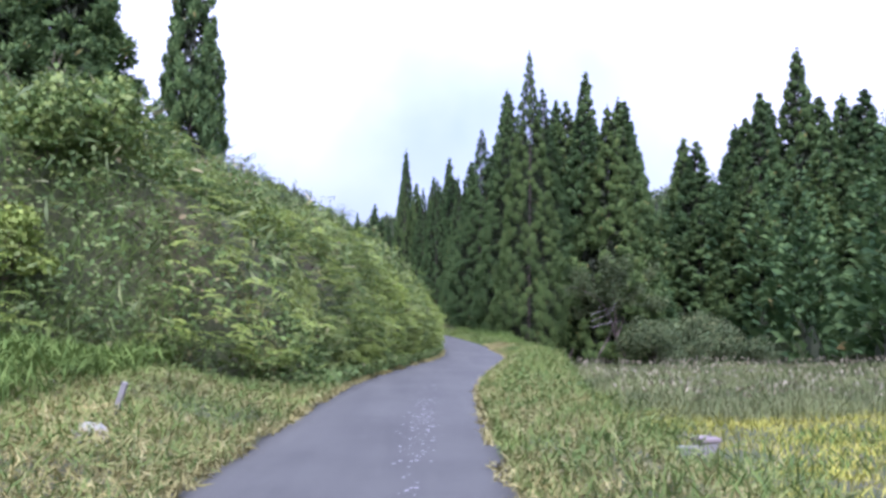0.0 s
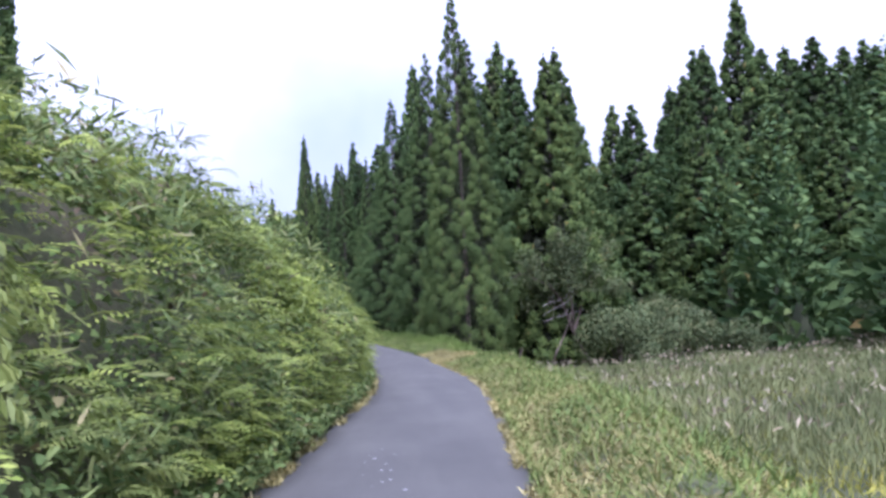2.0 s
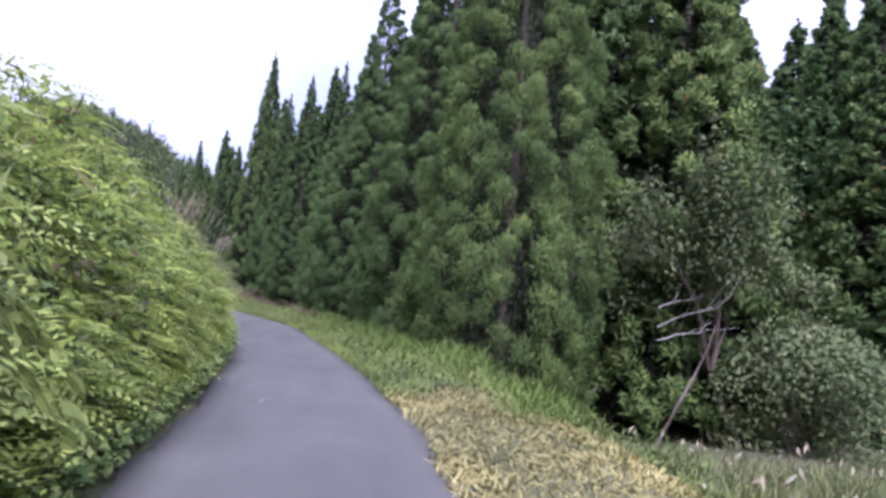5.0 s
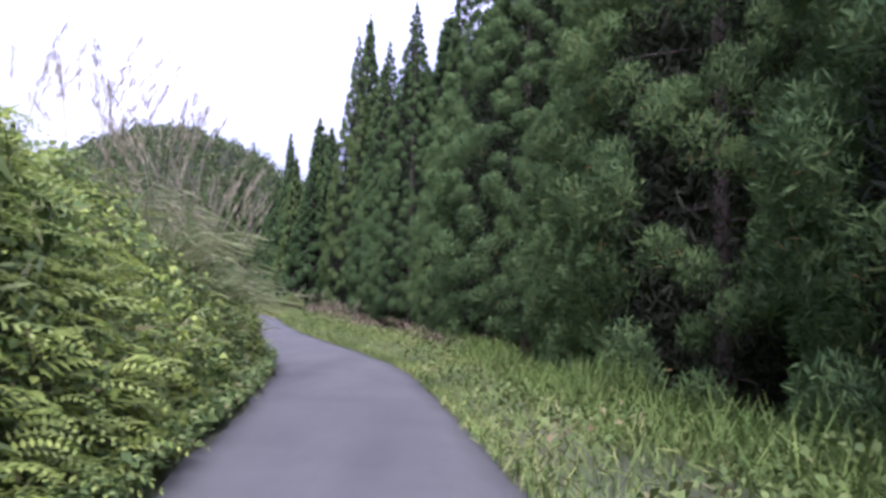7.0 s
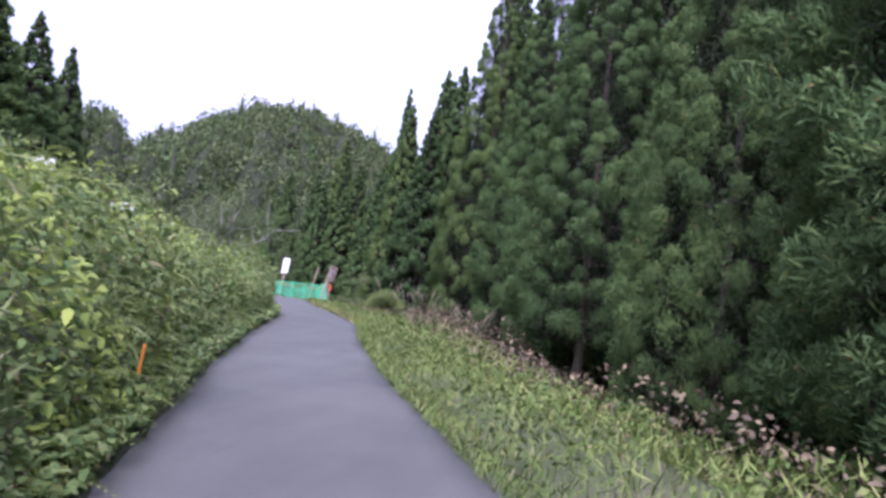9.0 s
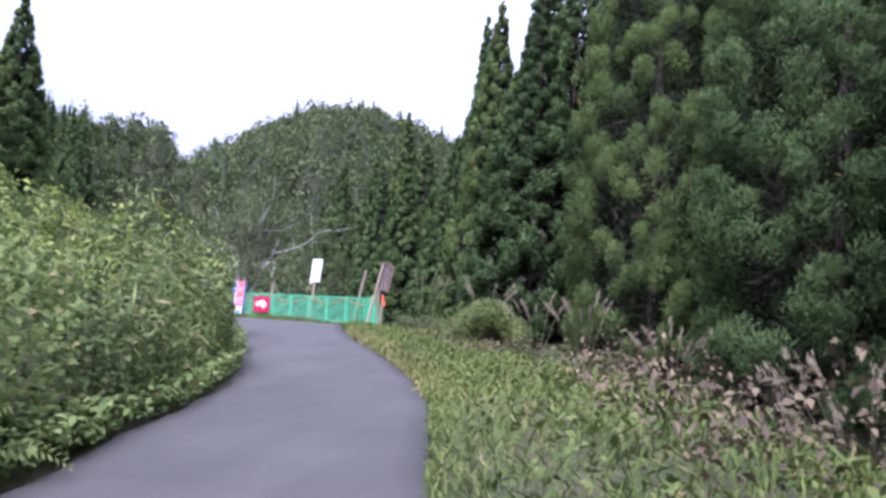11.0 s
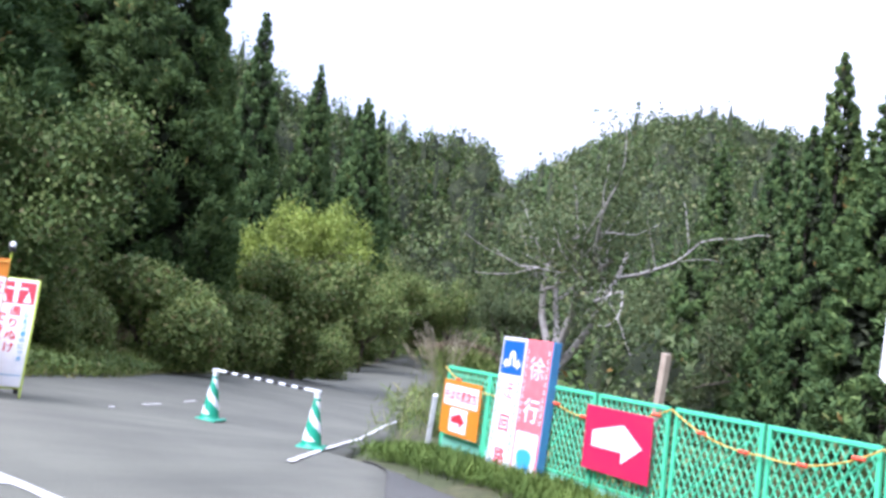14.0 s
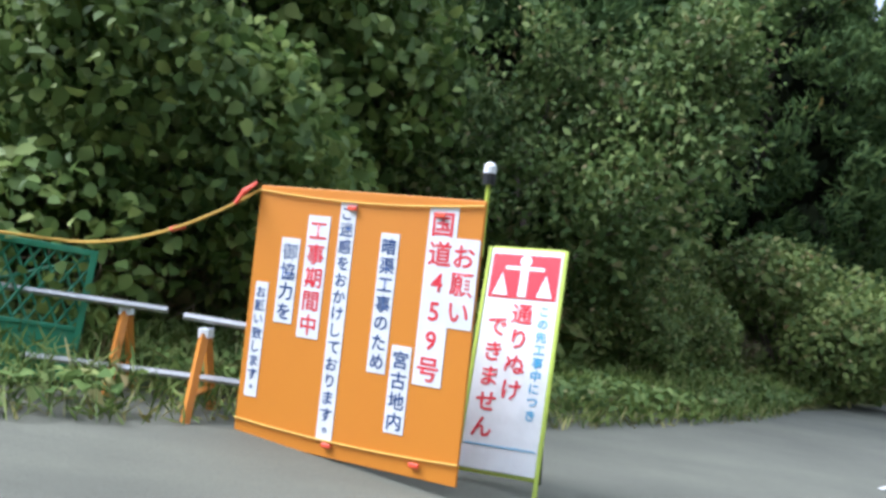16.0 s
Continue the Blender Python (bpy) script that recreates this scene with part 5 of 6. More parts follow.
NAVY = plain("dark blue lettering", (0.01, 0.05, 0.17), 0.5, dirt=0.1)
SKYBLUE = plain("pale blue lettering", (0.05, 0.33, 0.55), 0.5, dirt=0.1)
EDGE_BLUE = plain("blue painted sign edge", (0.06, 0.20, 0.38), 0.5)
CONE_GREEN = plain("green cone plastic", (0.012, 0.27, 0.155), 0.4, dirt=0.25)
CONE_WHITE = plain("white reflective tape", (0.72, 0.75, 0.74), 0.35, dirt=0.3)
NET_GREEN = plain("bright green barrier paint", (0.085, 0.52, 0.27), 0.5, dirt=0.2, dirt_colour=(0.10, 0.30, 0.17))
PANEL_GREEN = plain("pale green kick plate paint", (0.22, 0.58, 0.41), 0.5, dirt=0.3, dirt_colour=(0.2, 0.4, 0.28))
OLD_GREEN = plain("dull green barrier paint", (0.03, 0.20, 0.10), 0.5, dirt=0.3)
LIMEPAINT = plain("yellow-green frame paint", (0.42, 0.52, 0.06), 0.5)
BAR_ORANGE = plain("orange barricade paint", (0.52, 0.19, 0.02), 0.5, dirt=0.4)
STEEL = plain("galvanised pipe", (0.42, 0.42, 0.41), 0.4, 0.7, dirt=0.3)
WOOD = plain("weathered timber", (0.36, 0.29, 0.21), 0.8, dirt=0.6, scale=9.0, dirt_colour=(0.18, 0.14, 0.10))
BROWN = plain("rain-stained brown board", (0.17, 0.105, 0.075), 0.6, dirt=0.7, scale=4.0, dirt_colour=(0.33, 0.27, 0.24))
ROPE = plain("yellow rope", (0.58, 0.36, 0.06), 0.8)
TAG = plain("red plastic tag", (0.72, 0.08, 0.03), 0.5)
PADDING = plain("white guard pipe paint", (0.64, 0.64, 0.61), 0.45, dirt=0.35, dirt_colour=(0.4, 0.38, 0.33))
TAPE = plain("orange tape", (0.72, 0.30, 0.02), 0.5)
YELLOW = plain("faded yellow tape", (0.66, 0.58, 0.10), 0.5)
CONCRETE = plain("rough pale concrete", (0.36, 0.345, 0.30), 0.9, dirt=0.5, scale=3.0)
BLACK = plain("black plastic", (0.015, 0.015, 0.015), 0.4)
STAIN = plain("pale worn asphalt patch", (0.17, 0.165, 0.165), 0.85, dirt=0.5, scale=9.0)
MARK = plain("worn road paint", (0.50, 0.50, 0.46), 0.7, dirt=0.85, scale=5.0, dirt_colour=(0.25, 0.24, 0.22))
GLASSY = plain("milky lamp lens", (0.75, 0.76, 0.74), 0.2, dirt=0.1)


def slab(x0, x1, z0, z1, y0, y1, bevel=0.004):
    """A bevelled block in board coordinates: x across, z up, y away from the viewer."""
    bm = bmesh.new()
    bmesh.ops.create_cube(bm, size=1, matrix=Matrix.LocRotScale(((x0 + x1) / 2, (y0 + y1) / 2, (z0 + z1) / 2), None, (x1 - x0, y1 - y0, z1 - z0)))
    if bevel:
        bmesh.ops.bevel(bm, geom=bm.edges[:], offset=bevel, segments=1, affect="EDGES")
    return bm


def add_tube(bm, points, radius, sides=6, cap=True):
    v, f = tube(points, np.broadcast_to(radius, len(points)), sides)
    vs = [bm.verts.new(q) for q in v]
    for q in f:
        bm.faces.new([vs[i] for i in q])
    if cap:
        bm.faces.new(vs[:sides][::-1])
        bm.faces.new(vs[-sides:])
    return bm


def rod(points, radius, sides=6):
    return add_tube(bmesh.new(), points, radius, sides)


def board_pose(p0, p1, rise):
    """The pose of a board from its lower corners, as a viewer sees them left and right, and the way up along it."""
    u = (Vector(p1) - Vector(p0)).normalized()
    v = Vector(rise)
    v = (v - v.dot(u) * u).normalized()
    y = v.cross(u)
    m = Matrix((u, y, v)).transposed().to_4x4()
    m.translation = Vector(p0)
    return m


def glyphs(name, text, x, z, size, mat, parent, down=True, step=None, y=-0.006, squash=1.0):
    """Characters as one mesh, stacked downwards (or in a row) from the middle of the first."""
    bm = bmesh.new()
    for i, ch in enumerate(text):
        cu = bpy.data.curves.new("glyph", "FONT")
        cu.body, cu.size, cu.align_x, cu.align_y, cu.resolution_u, cu.offset = ch, size, "CENTER", "CENTER", 2, 0.0 if ch in "御徐迂" else 0.015 * size
        ob = bpy.data.objects.new("glyph", cu)
        scene.collection.objects.link(ob)
        me = bpy.data.meshes.new_from_object(ob)
        bpy.data.objects.remove(ob)
        bpy.data.curves.remove(cu)
        k = i * (step or size * 1.12)
        cx, cz = (x, z - k) if down else (x + k, z)
        if len(me.vertices):
            co = np.array([w.co for w in me.vertices])
            mid_z = 0.0 if ch in "ーー。、" else (co[:, 1].max() + co[:, 1].min()) / 2
            mid_x = 0.0 if ch in "。、" else (co[:, 0].max() + co[:, 0].min()) / 2
            dx, dz = (size * 0.32, size * 0.32) if ch in "。、" and down else (0, 0)
            me.transform(Matrix.Translation((cx + dx - mid_x * squash, y, cz + dz)) @ Matrix(((squash, 0, 0, 0), (0, 0, -1, 0), (0, 1, 0, -mid_z), (0, 0, 0, 1))))
            bm.from_mesh(me)
        bpy.data.meshes.remove(me)
        if size >= 0.2:
            part("character", bm, mat, parent)
            bm = bmesh.new()
    if size >= 0.2:
        bm.free()
        return None
    return tagged(part(name, bm, mat, parent), kind="stuff")


def bars(name, x, z0, z1, n, width, mat, parent, y=-0.006, seed=0):
    """Unreadable small writing: a column of short strokes."""
    rng = np.random.default_rng(seed)
    bm = bmesh.new()
    h = (z1 - z0) / n
    for i in range(n):
        for k in range(2):
            w = width * (0.5 + 0.5 * rng.random())
            zc = z1 - (i + 0.3 + 0.4 * k) * h
            bmesh.ops.create_cube(bm, size=1, matrix=Matrix.LocRotScale((x, y, zc), None, (w, 0.003, h * 0.16)))
        bmesh.ops.create_cube(bm, size=1, matrix=Matrix.LocRotScale((x + (rng.random() - 0.5) * width * 0.4, y, z1 - (i + 0.5) * h), None, (width * 0.18, 0.003, h * 0.6)))
    return tagged(part(name, bm, mat, parent), kind="stuff")


def polygon(pts, y, thick=0.003):
    """A flat shape with a little thickness, corners (x, z)."""
    bm = bmesh.new()
    a = [bm.verts.new((px, y, pz)) for px, pz in pts]
    b = [bm.verts.new((px, y + thick, pz)) for px, pz in pts]
    bm.faces.new(a)
    bm.faces.new(b[::-1])
    for i in range(len(pts)):
        j = (i + 1) % len(pts)
        bm.faces.new((a[i], b[i], b[j], a[j]))
    bmesh.ops.recalc_face_normals(bm, faces=bm.faces)
    return bm


def sagging(p, q, sag, n=12):
    t = np.linspace(0, 1, n)[:, None]
    return np.array(p) * (1 - t) + np.array(q) * t + np.array([0, 0, -1.0]) * sag * 4 * t * (1 - t)


def jz(x, y):
    return float(junction(np.array(float(x)), np.array(float(y)))) + 0.02


# orange notice board, leaning back on props
def orange_board():
    p0, p1 = (-30.028, 132.344, 1.447), (-29.156, 133.533, 1.409)
    m = board_pose(p0, p1, (0.011, 0.024, 1.0))
    w, h = 1.475, 1.53
    ob = empty("notice_board", m, "large orange road-works notice board leaning on props beside the road", "sign board")
    part("panel", slab(0, w, 0, h, 0, 0.02), ORANGE, ob)
    for x0 in (0.02, w / 2 - 0.02, w - 0.06):
        part("batten", slab(x0, x0 + 0.04, 0.02, h - 0.02, 0.021, 0.06), WOOD, ob)
    for x0 in (0.15, w - 0.6):
        part("prop", rod([(x0, 0.06, h * 0.85), (x0, 0.75, 0.12)], 0.022), STEEL, ob)
    blue, red = NAVY, RED
    for text, xc, top, size, mat in [("お願い", 1.385, 1.317, 0.138, red), ("国道459号", 1.240, 1.483, 0.144, red), ("暗渠工事のため", 0.923, 1.310, 0.098, blue), ("宮古地内", 1.071, 0.697, 0.103, blue),
                                     ("ご迷惑をおかけしております。", 0.635, 1.472, 0.088, blue), ("工事期間中", 0.445, 1.373, 0.125, red), ("御協力を", 0.263, 1.227, 0.108, blue), ("お願い致します。", 0.091, 0.948, 0.075, blue)]:
        n = len(text)
        tall = n * size * 1.1 + 0.03
        s = part("strip", slab(xc - size * 0.6, xc + size * 0.6, top - tall, top, -0.004, -0.001, 0), WHITE, ob, "white pasted paper strip")
        glyphs("lettering", text, xc, top - 0.02 - size * 0.55, size, mat, s, True, size * 1.1)
    for z, bow in ((h - 0.03, 0.07), (0.12, 0.05)):
        pts = [(t * w, -0.012, z - bow * 4 * t * (1 - t) * 0.5) for t in np.linspace(0, 1, 9)]
        part("rope", rod(pts, 0.006, 5), ROPE, ob)
        for t in (0.45, 0.83):
            part("tag", slab(t * w - 0.03, t * w + 0.03, z - bow - 0.012, z - bow + 0.014, -0.024, -0.010), TAG, ob)
    lamp = part("lamp_post", rod([(w - 0.01, 0.03, h - 0.3), (w - 0.01, 0.03, h + 0.1)], 0.012), LIMEPAINT, ob)
    part("lamp_base", rod([(w - 0.01, 0.03, h + 0.09), (w - 0.01, 0.03, h + 0.15)], 0.035, 10), BLACK, lamp)
    part("lamp_lens", rod([(w - 0.01, 0.03, h + 0.152), (w - 0.01, 0.03, h + 0.19), (w - 0.01, 0.03, h + 0.21)], [0.034, 0.034, 0.02], 10), GLASSY, lamp)
    return m @ Vector((0.0, -0.01, h - 0.03))


board_corner = orange_board()


def closed_sign():
    p0, p1 = (-29.605, 133.627, 1.285), (-29.344, 134.039, 1.287)
    m = board_pose(p0, p1, (-0.226, 0.138, 0.964))
    w, h = 0.488, 1.495
    ob = empty("closed_road_sign", m, "white A-frame sign saying the road cannot be passed, yellow-green frame", "sign board")
    part("panel", slab(0.012, w - 0.012, 0.13, h - 0.01, -0.004, 0.006), WHITE, ob)
    for x0 in (-0.012, w - 0.012):
        part("frame_rail", slab(x0, x0 + 0.024, 0, h, -0.01, 0.014), LIMEPAINT, ob)
    for z0 in (0.11, h - 0.012):
        part("frame_bar", slab(0.0125, w - 0.0125, z0, z0 + 0.022, 0.007, 0.02), LIMEPAINT, ob)
    part("back_leg", rod([(0.16, 0.03, h * 0.8), (0.16, 0.42, 0.11)], 0.028, 4), BAR_ORANGE, ob, "orange wooden back leg")
    part("back_leg", rod([(0.40, 0.03, h * 0.8), (0.40, 0.42, 0.11)], 0.028, 4), BLACK, ob, "dark back leg")
    red = part("picture_panel", slab(0.03, w - 0.03, 1.17, 1.45, -0.008, -0.0045, 0), RED, ob, "red panel with plain white shapes")
    part("crossbar", slab(0.12, w - 0.12, 1.35, 1.375, -0.012, -0.0085, 0), WHITE, red)
    part("upright", slab(w / 2 - 0.026, w / 2 + 0.026, 1.18, 1.349, -0.012, -0.0085, 0), WHITE, red)
    part("disc", polygon([(w / 2 + 0.038 * math.cos(a), 1.41 + 0.038 * math.sin(a)) for a in np.linspace(0, 6.28, 16, endpoint=False)], -0.012), WHITE, red)
    for xc in (0.105, w - 0.105):
        part("triangle", polygon([(xc - 0.05, 1.185), (xc + 0.05, 1.185), (xc, 1.33)], -0.012), WHITE, red)
    glyphs("lettering", "通りぬけ", 0.265, 1.075, 0.135, RED, ob, True, 0.155, -0.008)
    glyphs("lettering", "できません", 0.12, 0.985, 0.135, RED, ob, True, 0.152, -0.008)
    glyphs("lettering", "この先工事中につき", 0.40, 1.10, 0.07, SKYBLUE, ob, True, 0.078, -0.008)
    part("rule", slab(0.03, w - 0.03, 0.27, 0.277, -0.008, -0.0045, 0), SKYBLUE, ob)


closed_sign()


def cone(x, y, turn):
    ob = empty("traffic_cone", pose(x, y, jz(x, y) + 0.015, 0, 0, turn), "green and white spiral-striped traffic cone holding a bar", "traffic cone", "traffic cones")
    base = slab(-0.19, 0.19, 0, 0.035, -0.19, 0.19, 0.014)
    part("base", base, CONE_GREEN, ob)
    nt, nz = 40, 36
    th, zz = np.linspace(0, 2 * math.pi, nt, endpoint=False), np.linspace(0.03, 0.70, nz + 1)
    rr = np.interp(zz, [0.03, 0.06, 0.64, 0.70], [0.155, 0.135, 0.043, 0.036])
    for want, nm, mt, grow in ((0, "body", CONE_GREEN, 0), (1, "stripe", CONE_WHITE, 0.0015)):
        bm = bmesh.new()
        vs = [[bm.verts.new(((r + grow) * math.cos(a), (r + grow) * math.sin(a), z)) for a in th] for r, z in zip(rr, zz)]
        for i in range(nz):
            for j in range(nt):
                f = (j / nt + zz[i] / 0.58) % 0.5
                is_white = (f > 0.27 and 0.09 < zz[i] < 0.62) or zz[i] > 0.655
                if is_white == bool(want):
                    bm.faces.new((vs[i][j], vs[i][(j + 1) % nt], vs[i + 1][(j + 1) % nt], vs[i + 1][j]))
        loose = [v for v in bm.verts if not v.link_faces]
        bmesh.ops.delete(bm, geom=loose, context="VERTS")
        part(nm, bm, mt, ob)
    part("tip_ring", rod([(0, 0, 0.69), (0, 0, 0.745)], 0.04, 12), CONE_WHITE, ob)
    return ob


cone(-29.36, 136.96, 20)
cone(-27.19, 136.94, 35)


def cone_bar():
    a, b = Vector((-29.36, 136.96, jz(-29.36, 136.96) + 0.765)), Vector((-27.19, 136.94, jz(-27.19, 136.94) + 0.765))
    ob = empty("cone_bar", Matrix.Translation(a), "black and white striped plastic bar resting on two cones", "barrier bar")
    d = b - a
    n = 17
    for i in range(n):
        p, q = d * (i / n), d * ((i + 1) / n)
        part("band", rod([p, q], 0.019, 8), BLACK if 2 <= i < n - 2 and i % 2 == 0 else CONE_WHITE, ob)
    for e in (Vector(), d):
        part("end_ring", rod([e + Vector((0, 0, -0.03)), e + Vector((0, 0, 0.02))], 0.05, 12), CONE_WHITE, ob)


cone_bar()


# net fence panels
def net_panel(m, w, h, paint, kick_paint, label, group, kick=0.30):
    ob = empty("mesh_fence", m, label, "fence", group)
    t = 0.042
    for x0 in (0, w - t):
        part("post", slab(x0, x0 + t, -0.12, h, -0.02, 0.02), paint, ob)
    for z0, z1 in ((h - t, h), (kick, kick + 0.03), (0.0, 0.03)):
        part("rail", slab(t + 0.001, w - t - 0.001, z0, z1, -0.018, 0.018), paint, ob)
    part("kick_plate", slab(t + 0.001, w - t - 0.001, 0.031, kick - 0.001, -0.008, 0.006), kick_paint, ob, "paler solid lower panel")
    bm = bmesh.new()
    x0, x1, z0, z1 = t, w - t, kick + 0.03, h - t
    for sgn, yy in ((1, -0.004), (-1, 0.004)):
        lean = 0.55 * (z1 - z0)
        k = x0 - lean
        while k < x1 + lean:
            a, b = (k, z0), (k + sgn * lean, z1)
            pts = []
            for (ax, az), (bx, bz) in ((a, b),):
                lo, hi = 0.0, 1.0
                dx = bx - ax
                if abs(dx) > 1e-6:
                    u0, u1 = sorted(((x0 - ax) / dx, (x1 - ax) / dx))
                    lo, hi = max(lo, u0), min(hi, u1)
                if hi - lo > 0.03:
                    pts = [(ax + dx * lo, yy, az + (bz - az) * lo), (ax + dx * hi, yy, az + (bz - az) * hi)]
            if pts:
                add_tube(bm, pts, 0.009, 4, False)
            k += 0.088
    part("mesh_infill", bm, paint, ob)
    part("brace", rod([(t, 0.022, kick + 0.05), (w - t, 0.022, h - 0.06)], 0.012, 5), paint, ob)
    return ob


def fence_run(corners, first, paint, kick, group, label, h):
    made = first
    for (ax, ay, az), (bx, by, bz), n in corners:
        for i in range(n):
            u0, u1 = i / n, (i + 1) / n
            p = Vector((ax + (bx - ax) * u0, ay + (by - ay) * u0, az + (bz - az) * u0))
            q = Vector((ax + (bx - ax) * u1, ay + (by - ay) * u1, az + (bz - az) * u1))
            m = board_pose(p, q, (0.02 * math.sin(i * 2.1), 0.02 * math.cos(i * 1.3), 1)) @ pose(0, 0, 0)
            w = (q - p).length
            m = m @ Matrix.Diagonal((w / 1.1, 1, 1, 1))
            if made is None:
                made = net_panel(m, 1.09, h, paint, kick, label, group)
            else:
                copy_thing(made, m)
    return made


F0, F1, F2, F3 = (-26.2, 138.5, 0.93), (-17.35, 134.82, 0.96), (-16.0, 131.7, 1.03), (-15.5, 130.6, 1.09)
fence_run([(F0, F1, 9), (F1, F2, 3), (F2, F3, 1)], None, NET_GREEN, PANEL_GREEN, "barrier fence", "bright green mesh barrier panel standing on the grass verge", 1.29)


def fence_rope():
    ob = empty("fence_rope", pose(0, 0, 0), "yellow rope with red tags looped along the green fence", "rope")
    tops = [np.array(F0) * (1 - u) + np.array(F1) * u for u in np.linspace(0, 1, 10)] + [np.array(F1) * (1 - u) + np.array(F2) * u for u in (0.5, 1.0)] + [np.array(F3)]
    for i, (p, q) in enumerate(zip(tops[:-1], tops[1:])):
        d = unit(q - p)
        front = np.array([d[1], -d[0], 0]) * 0.05
        drop = [0.02, 0.25, 0.42][i % 3]
        pts = sagging(p + front + [0, 0, 1.27 - 0.25 * (i % 2)], q + front + [0, 0, 1.27 - 0.25 * ((i + 1) % 2)], 0.06 + 0.1 * drop)
        part("rope_span", rod(pts, 0.008, 5), ROPE, ob)
        for k in (4, 9):
            c = pts[k]
            part("tag", rod([c - d * 0.05, c + d * 0.05], 0.02, 6), TAG, ob)


fence_rope()


def detour_sign():
    m = board_pose((-24.93, 137.72, 0.97), (-24.05, 137.37, 0.97), (0.09, 0.06, 1.75))
    w, h = 0.97, 1.76
    ob = empty("detour_sign", m, "worn white detour and faded red slow-down sign in grass", "sign board")
    part("panel", slab(0.0, w / 2 - 0.004, 0, h, 0, 0.02), WHITE, ob, "white detour panel")
    part("panel", slab(w / 2 + 0.004, w, 0, h, 0, 0.02), FADED, ob, "faded red slow-down panel")
    part("edge", slab(w + 0.001, w + 0.02, -0.2, h, 0, 0.12), EDGE_BLUE, ob, "blue painted side frame")
    part("leg", slab(0.02, 0.06, -0.25, -0.001, 0.0, 0.04), STEEL, ob)
    b = part("blue_panel", slab(0.03, w / 2 - 0.03, h - 0.46, h - 0.04, -0.005, -0.001, 0), BLUE, ob)
    pts = [(0.06, h - 0.33), (0.14, h - 0.26), (0.14, h - 0.30), (0.175, h - 0.30), (0.19, h - 0.20), (0.245, h - 0.155), (0.30, h - 0.20), (0.315, h - 0.30), (0.35, h - 0.30), (0.35, h - 0.26), (0.43, h - 0.33), (0.35, h - 0.40), (0.35, h - 0.36),
           (0.27, h - 0.36), (0.262, h - 0.24), (0.245, h - 0.215), (0.228, h - 0.24), (0.22, h - 0.36), (0.14, h - 0.36), (0.14, h - 0.40)]
    part("arrow", polygon(pts, -0.009), WHITE, b, "white curving double arrow")
    glyphs("lettering", "迂回路", 0.25, h - 0.66, 0.22, RED, ob, True, 0.40, -0.004)
    bars("small_lettering", 0.06, 0.15, h - 0.52, 12, 0.05, SKYBLUE, ob, -0.004, 1)
    bars("small_lettering", 0.43, 0.35, h - 0.52, 10, 0.05, SKYBLUE, ob, -0.004, 2)
    glyphs("lettering", "徐行", 0.74, h - 0.34, 0.30, WHITE, ob, True, 0.50, -0.004)
    bars("small_lettering", 0.54, 0.75, h - 0.1, 10, 0.035, WHITE, ob, -0.004, 3)
    bars("small_lettering", 0.93, 0.75, h - 0.1, 10, 0.035, WHITE, ob, -0.004, 4)
    p = part("notice", slab(0.53, w - 0.03, 0.02, 0.66, -0.005, -0.001, 0), WHITE, ob, "stained white notice")
    part("blot", polygon([(0.73 + 0.13 * math.cos(a) * (1 + 0.2 * math.sin(3 * a)), 0.32 + 0.17 * math.sin(a) * (1 + 0.15 * math.cos(2 * a))) for a in np.linspace(0, 6.28, 18, endpoint=False)], -0.009), SKYBLUE, p, "faded blue picture")


detour_sign()


def arrow_shape(x0, x1, z, body, head):
    k = x1 - (x1 - x0) * 0.38
    return [(x0, z - body), (k, z - body), (k, z - head), (x1, z), (k, z + head), (x0, z + body), ]


def soba_sign():
    m = board_pose((-26.12, 138.40, 1.30), (-25.22, 138.03, 1.30), (0.02, 0, 1))
    ob = empty("direction_sign", m, "orange direction sign with a red arrow tied to the green fence", "sign board")
    part("panel", slab(0, 0.93, 0, 0.74, -0.05, -0.035), ORANGE, ob)
    s = part("strip", slab(0.05, 0.88, 0.40, 0.68, -0.054, -0.0505, 0), WHITE, ob, "white name strip")
    glyphs("lettering", "そばの里宮古", 0.125, 0.54, 0.15, RED, s, False, 0.135, -0.058, 0.9)
    s = part("strip", slab(0.24, 0.66, 0.05, 0.37, -0.054, -0.0505, 0), WHITE, ob, "white arrow strip")
    part("arrow", polygon(arrow_shape(0.28, 0.62, 0.21, 0.035, 0.10), -0.058), RED, s)


soba_sign()


def red_arrow():
    m = board_pose((-23.36, 137.25, 1.42), (-22.42, 136.86, 1.42), (0.02, 0, 1))
    ob = empty("arrow_sign", m, "crimson sign with a thick white arrow on the green fence", "sign board")
    part("panel", slab(0, 0.98, 0, 0.68, -0.05, -0.03), CRIMSON, ob)
    part("arrow", polygon(arrow_shape(0.13, 0.87, 0.34, 0.085, 0.20), -0.054), WHITE, ob)
    part("foot_stake", slab(-0.12, -0.08, -0.75, -0.25, -0.16, -0.12), BAR_ORANGE, ob, "orange stake leaning at the fence foot").rotation_euler = (0, radians(20), 0)


red_arrow()


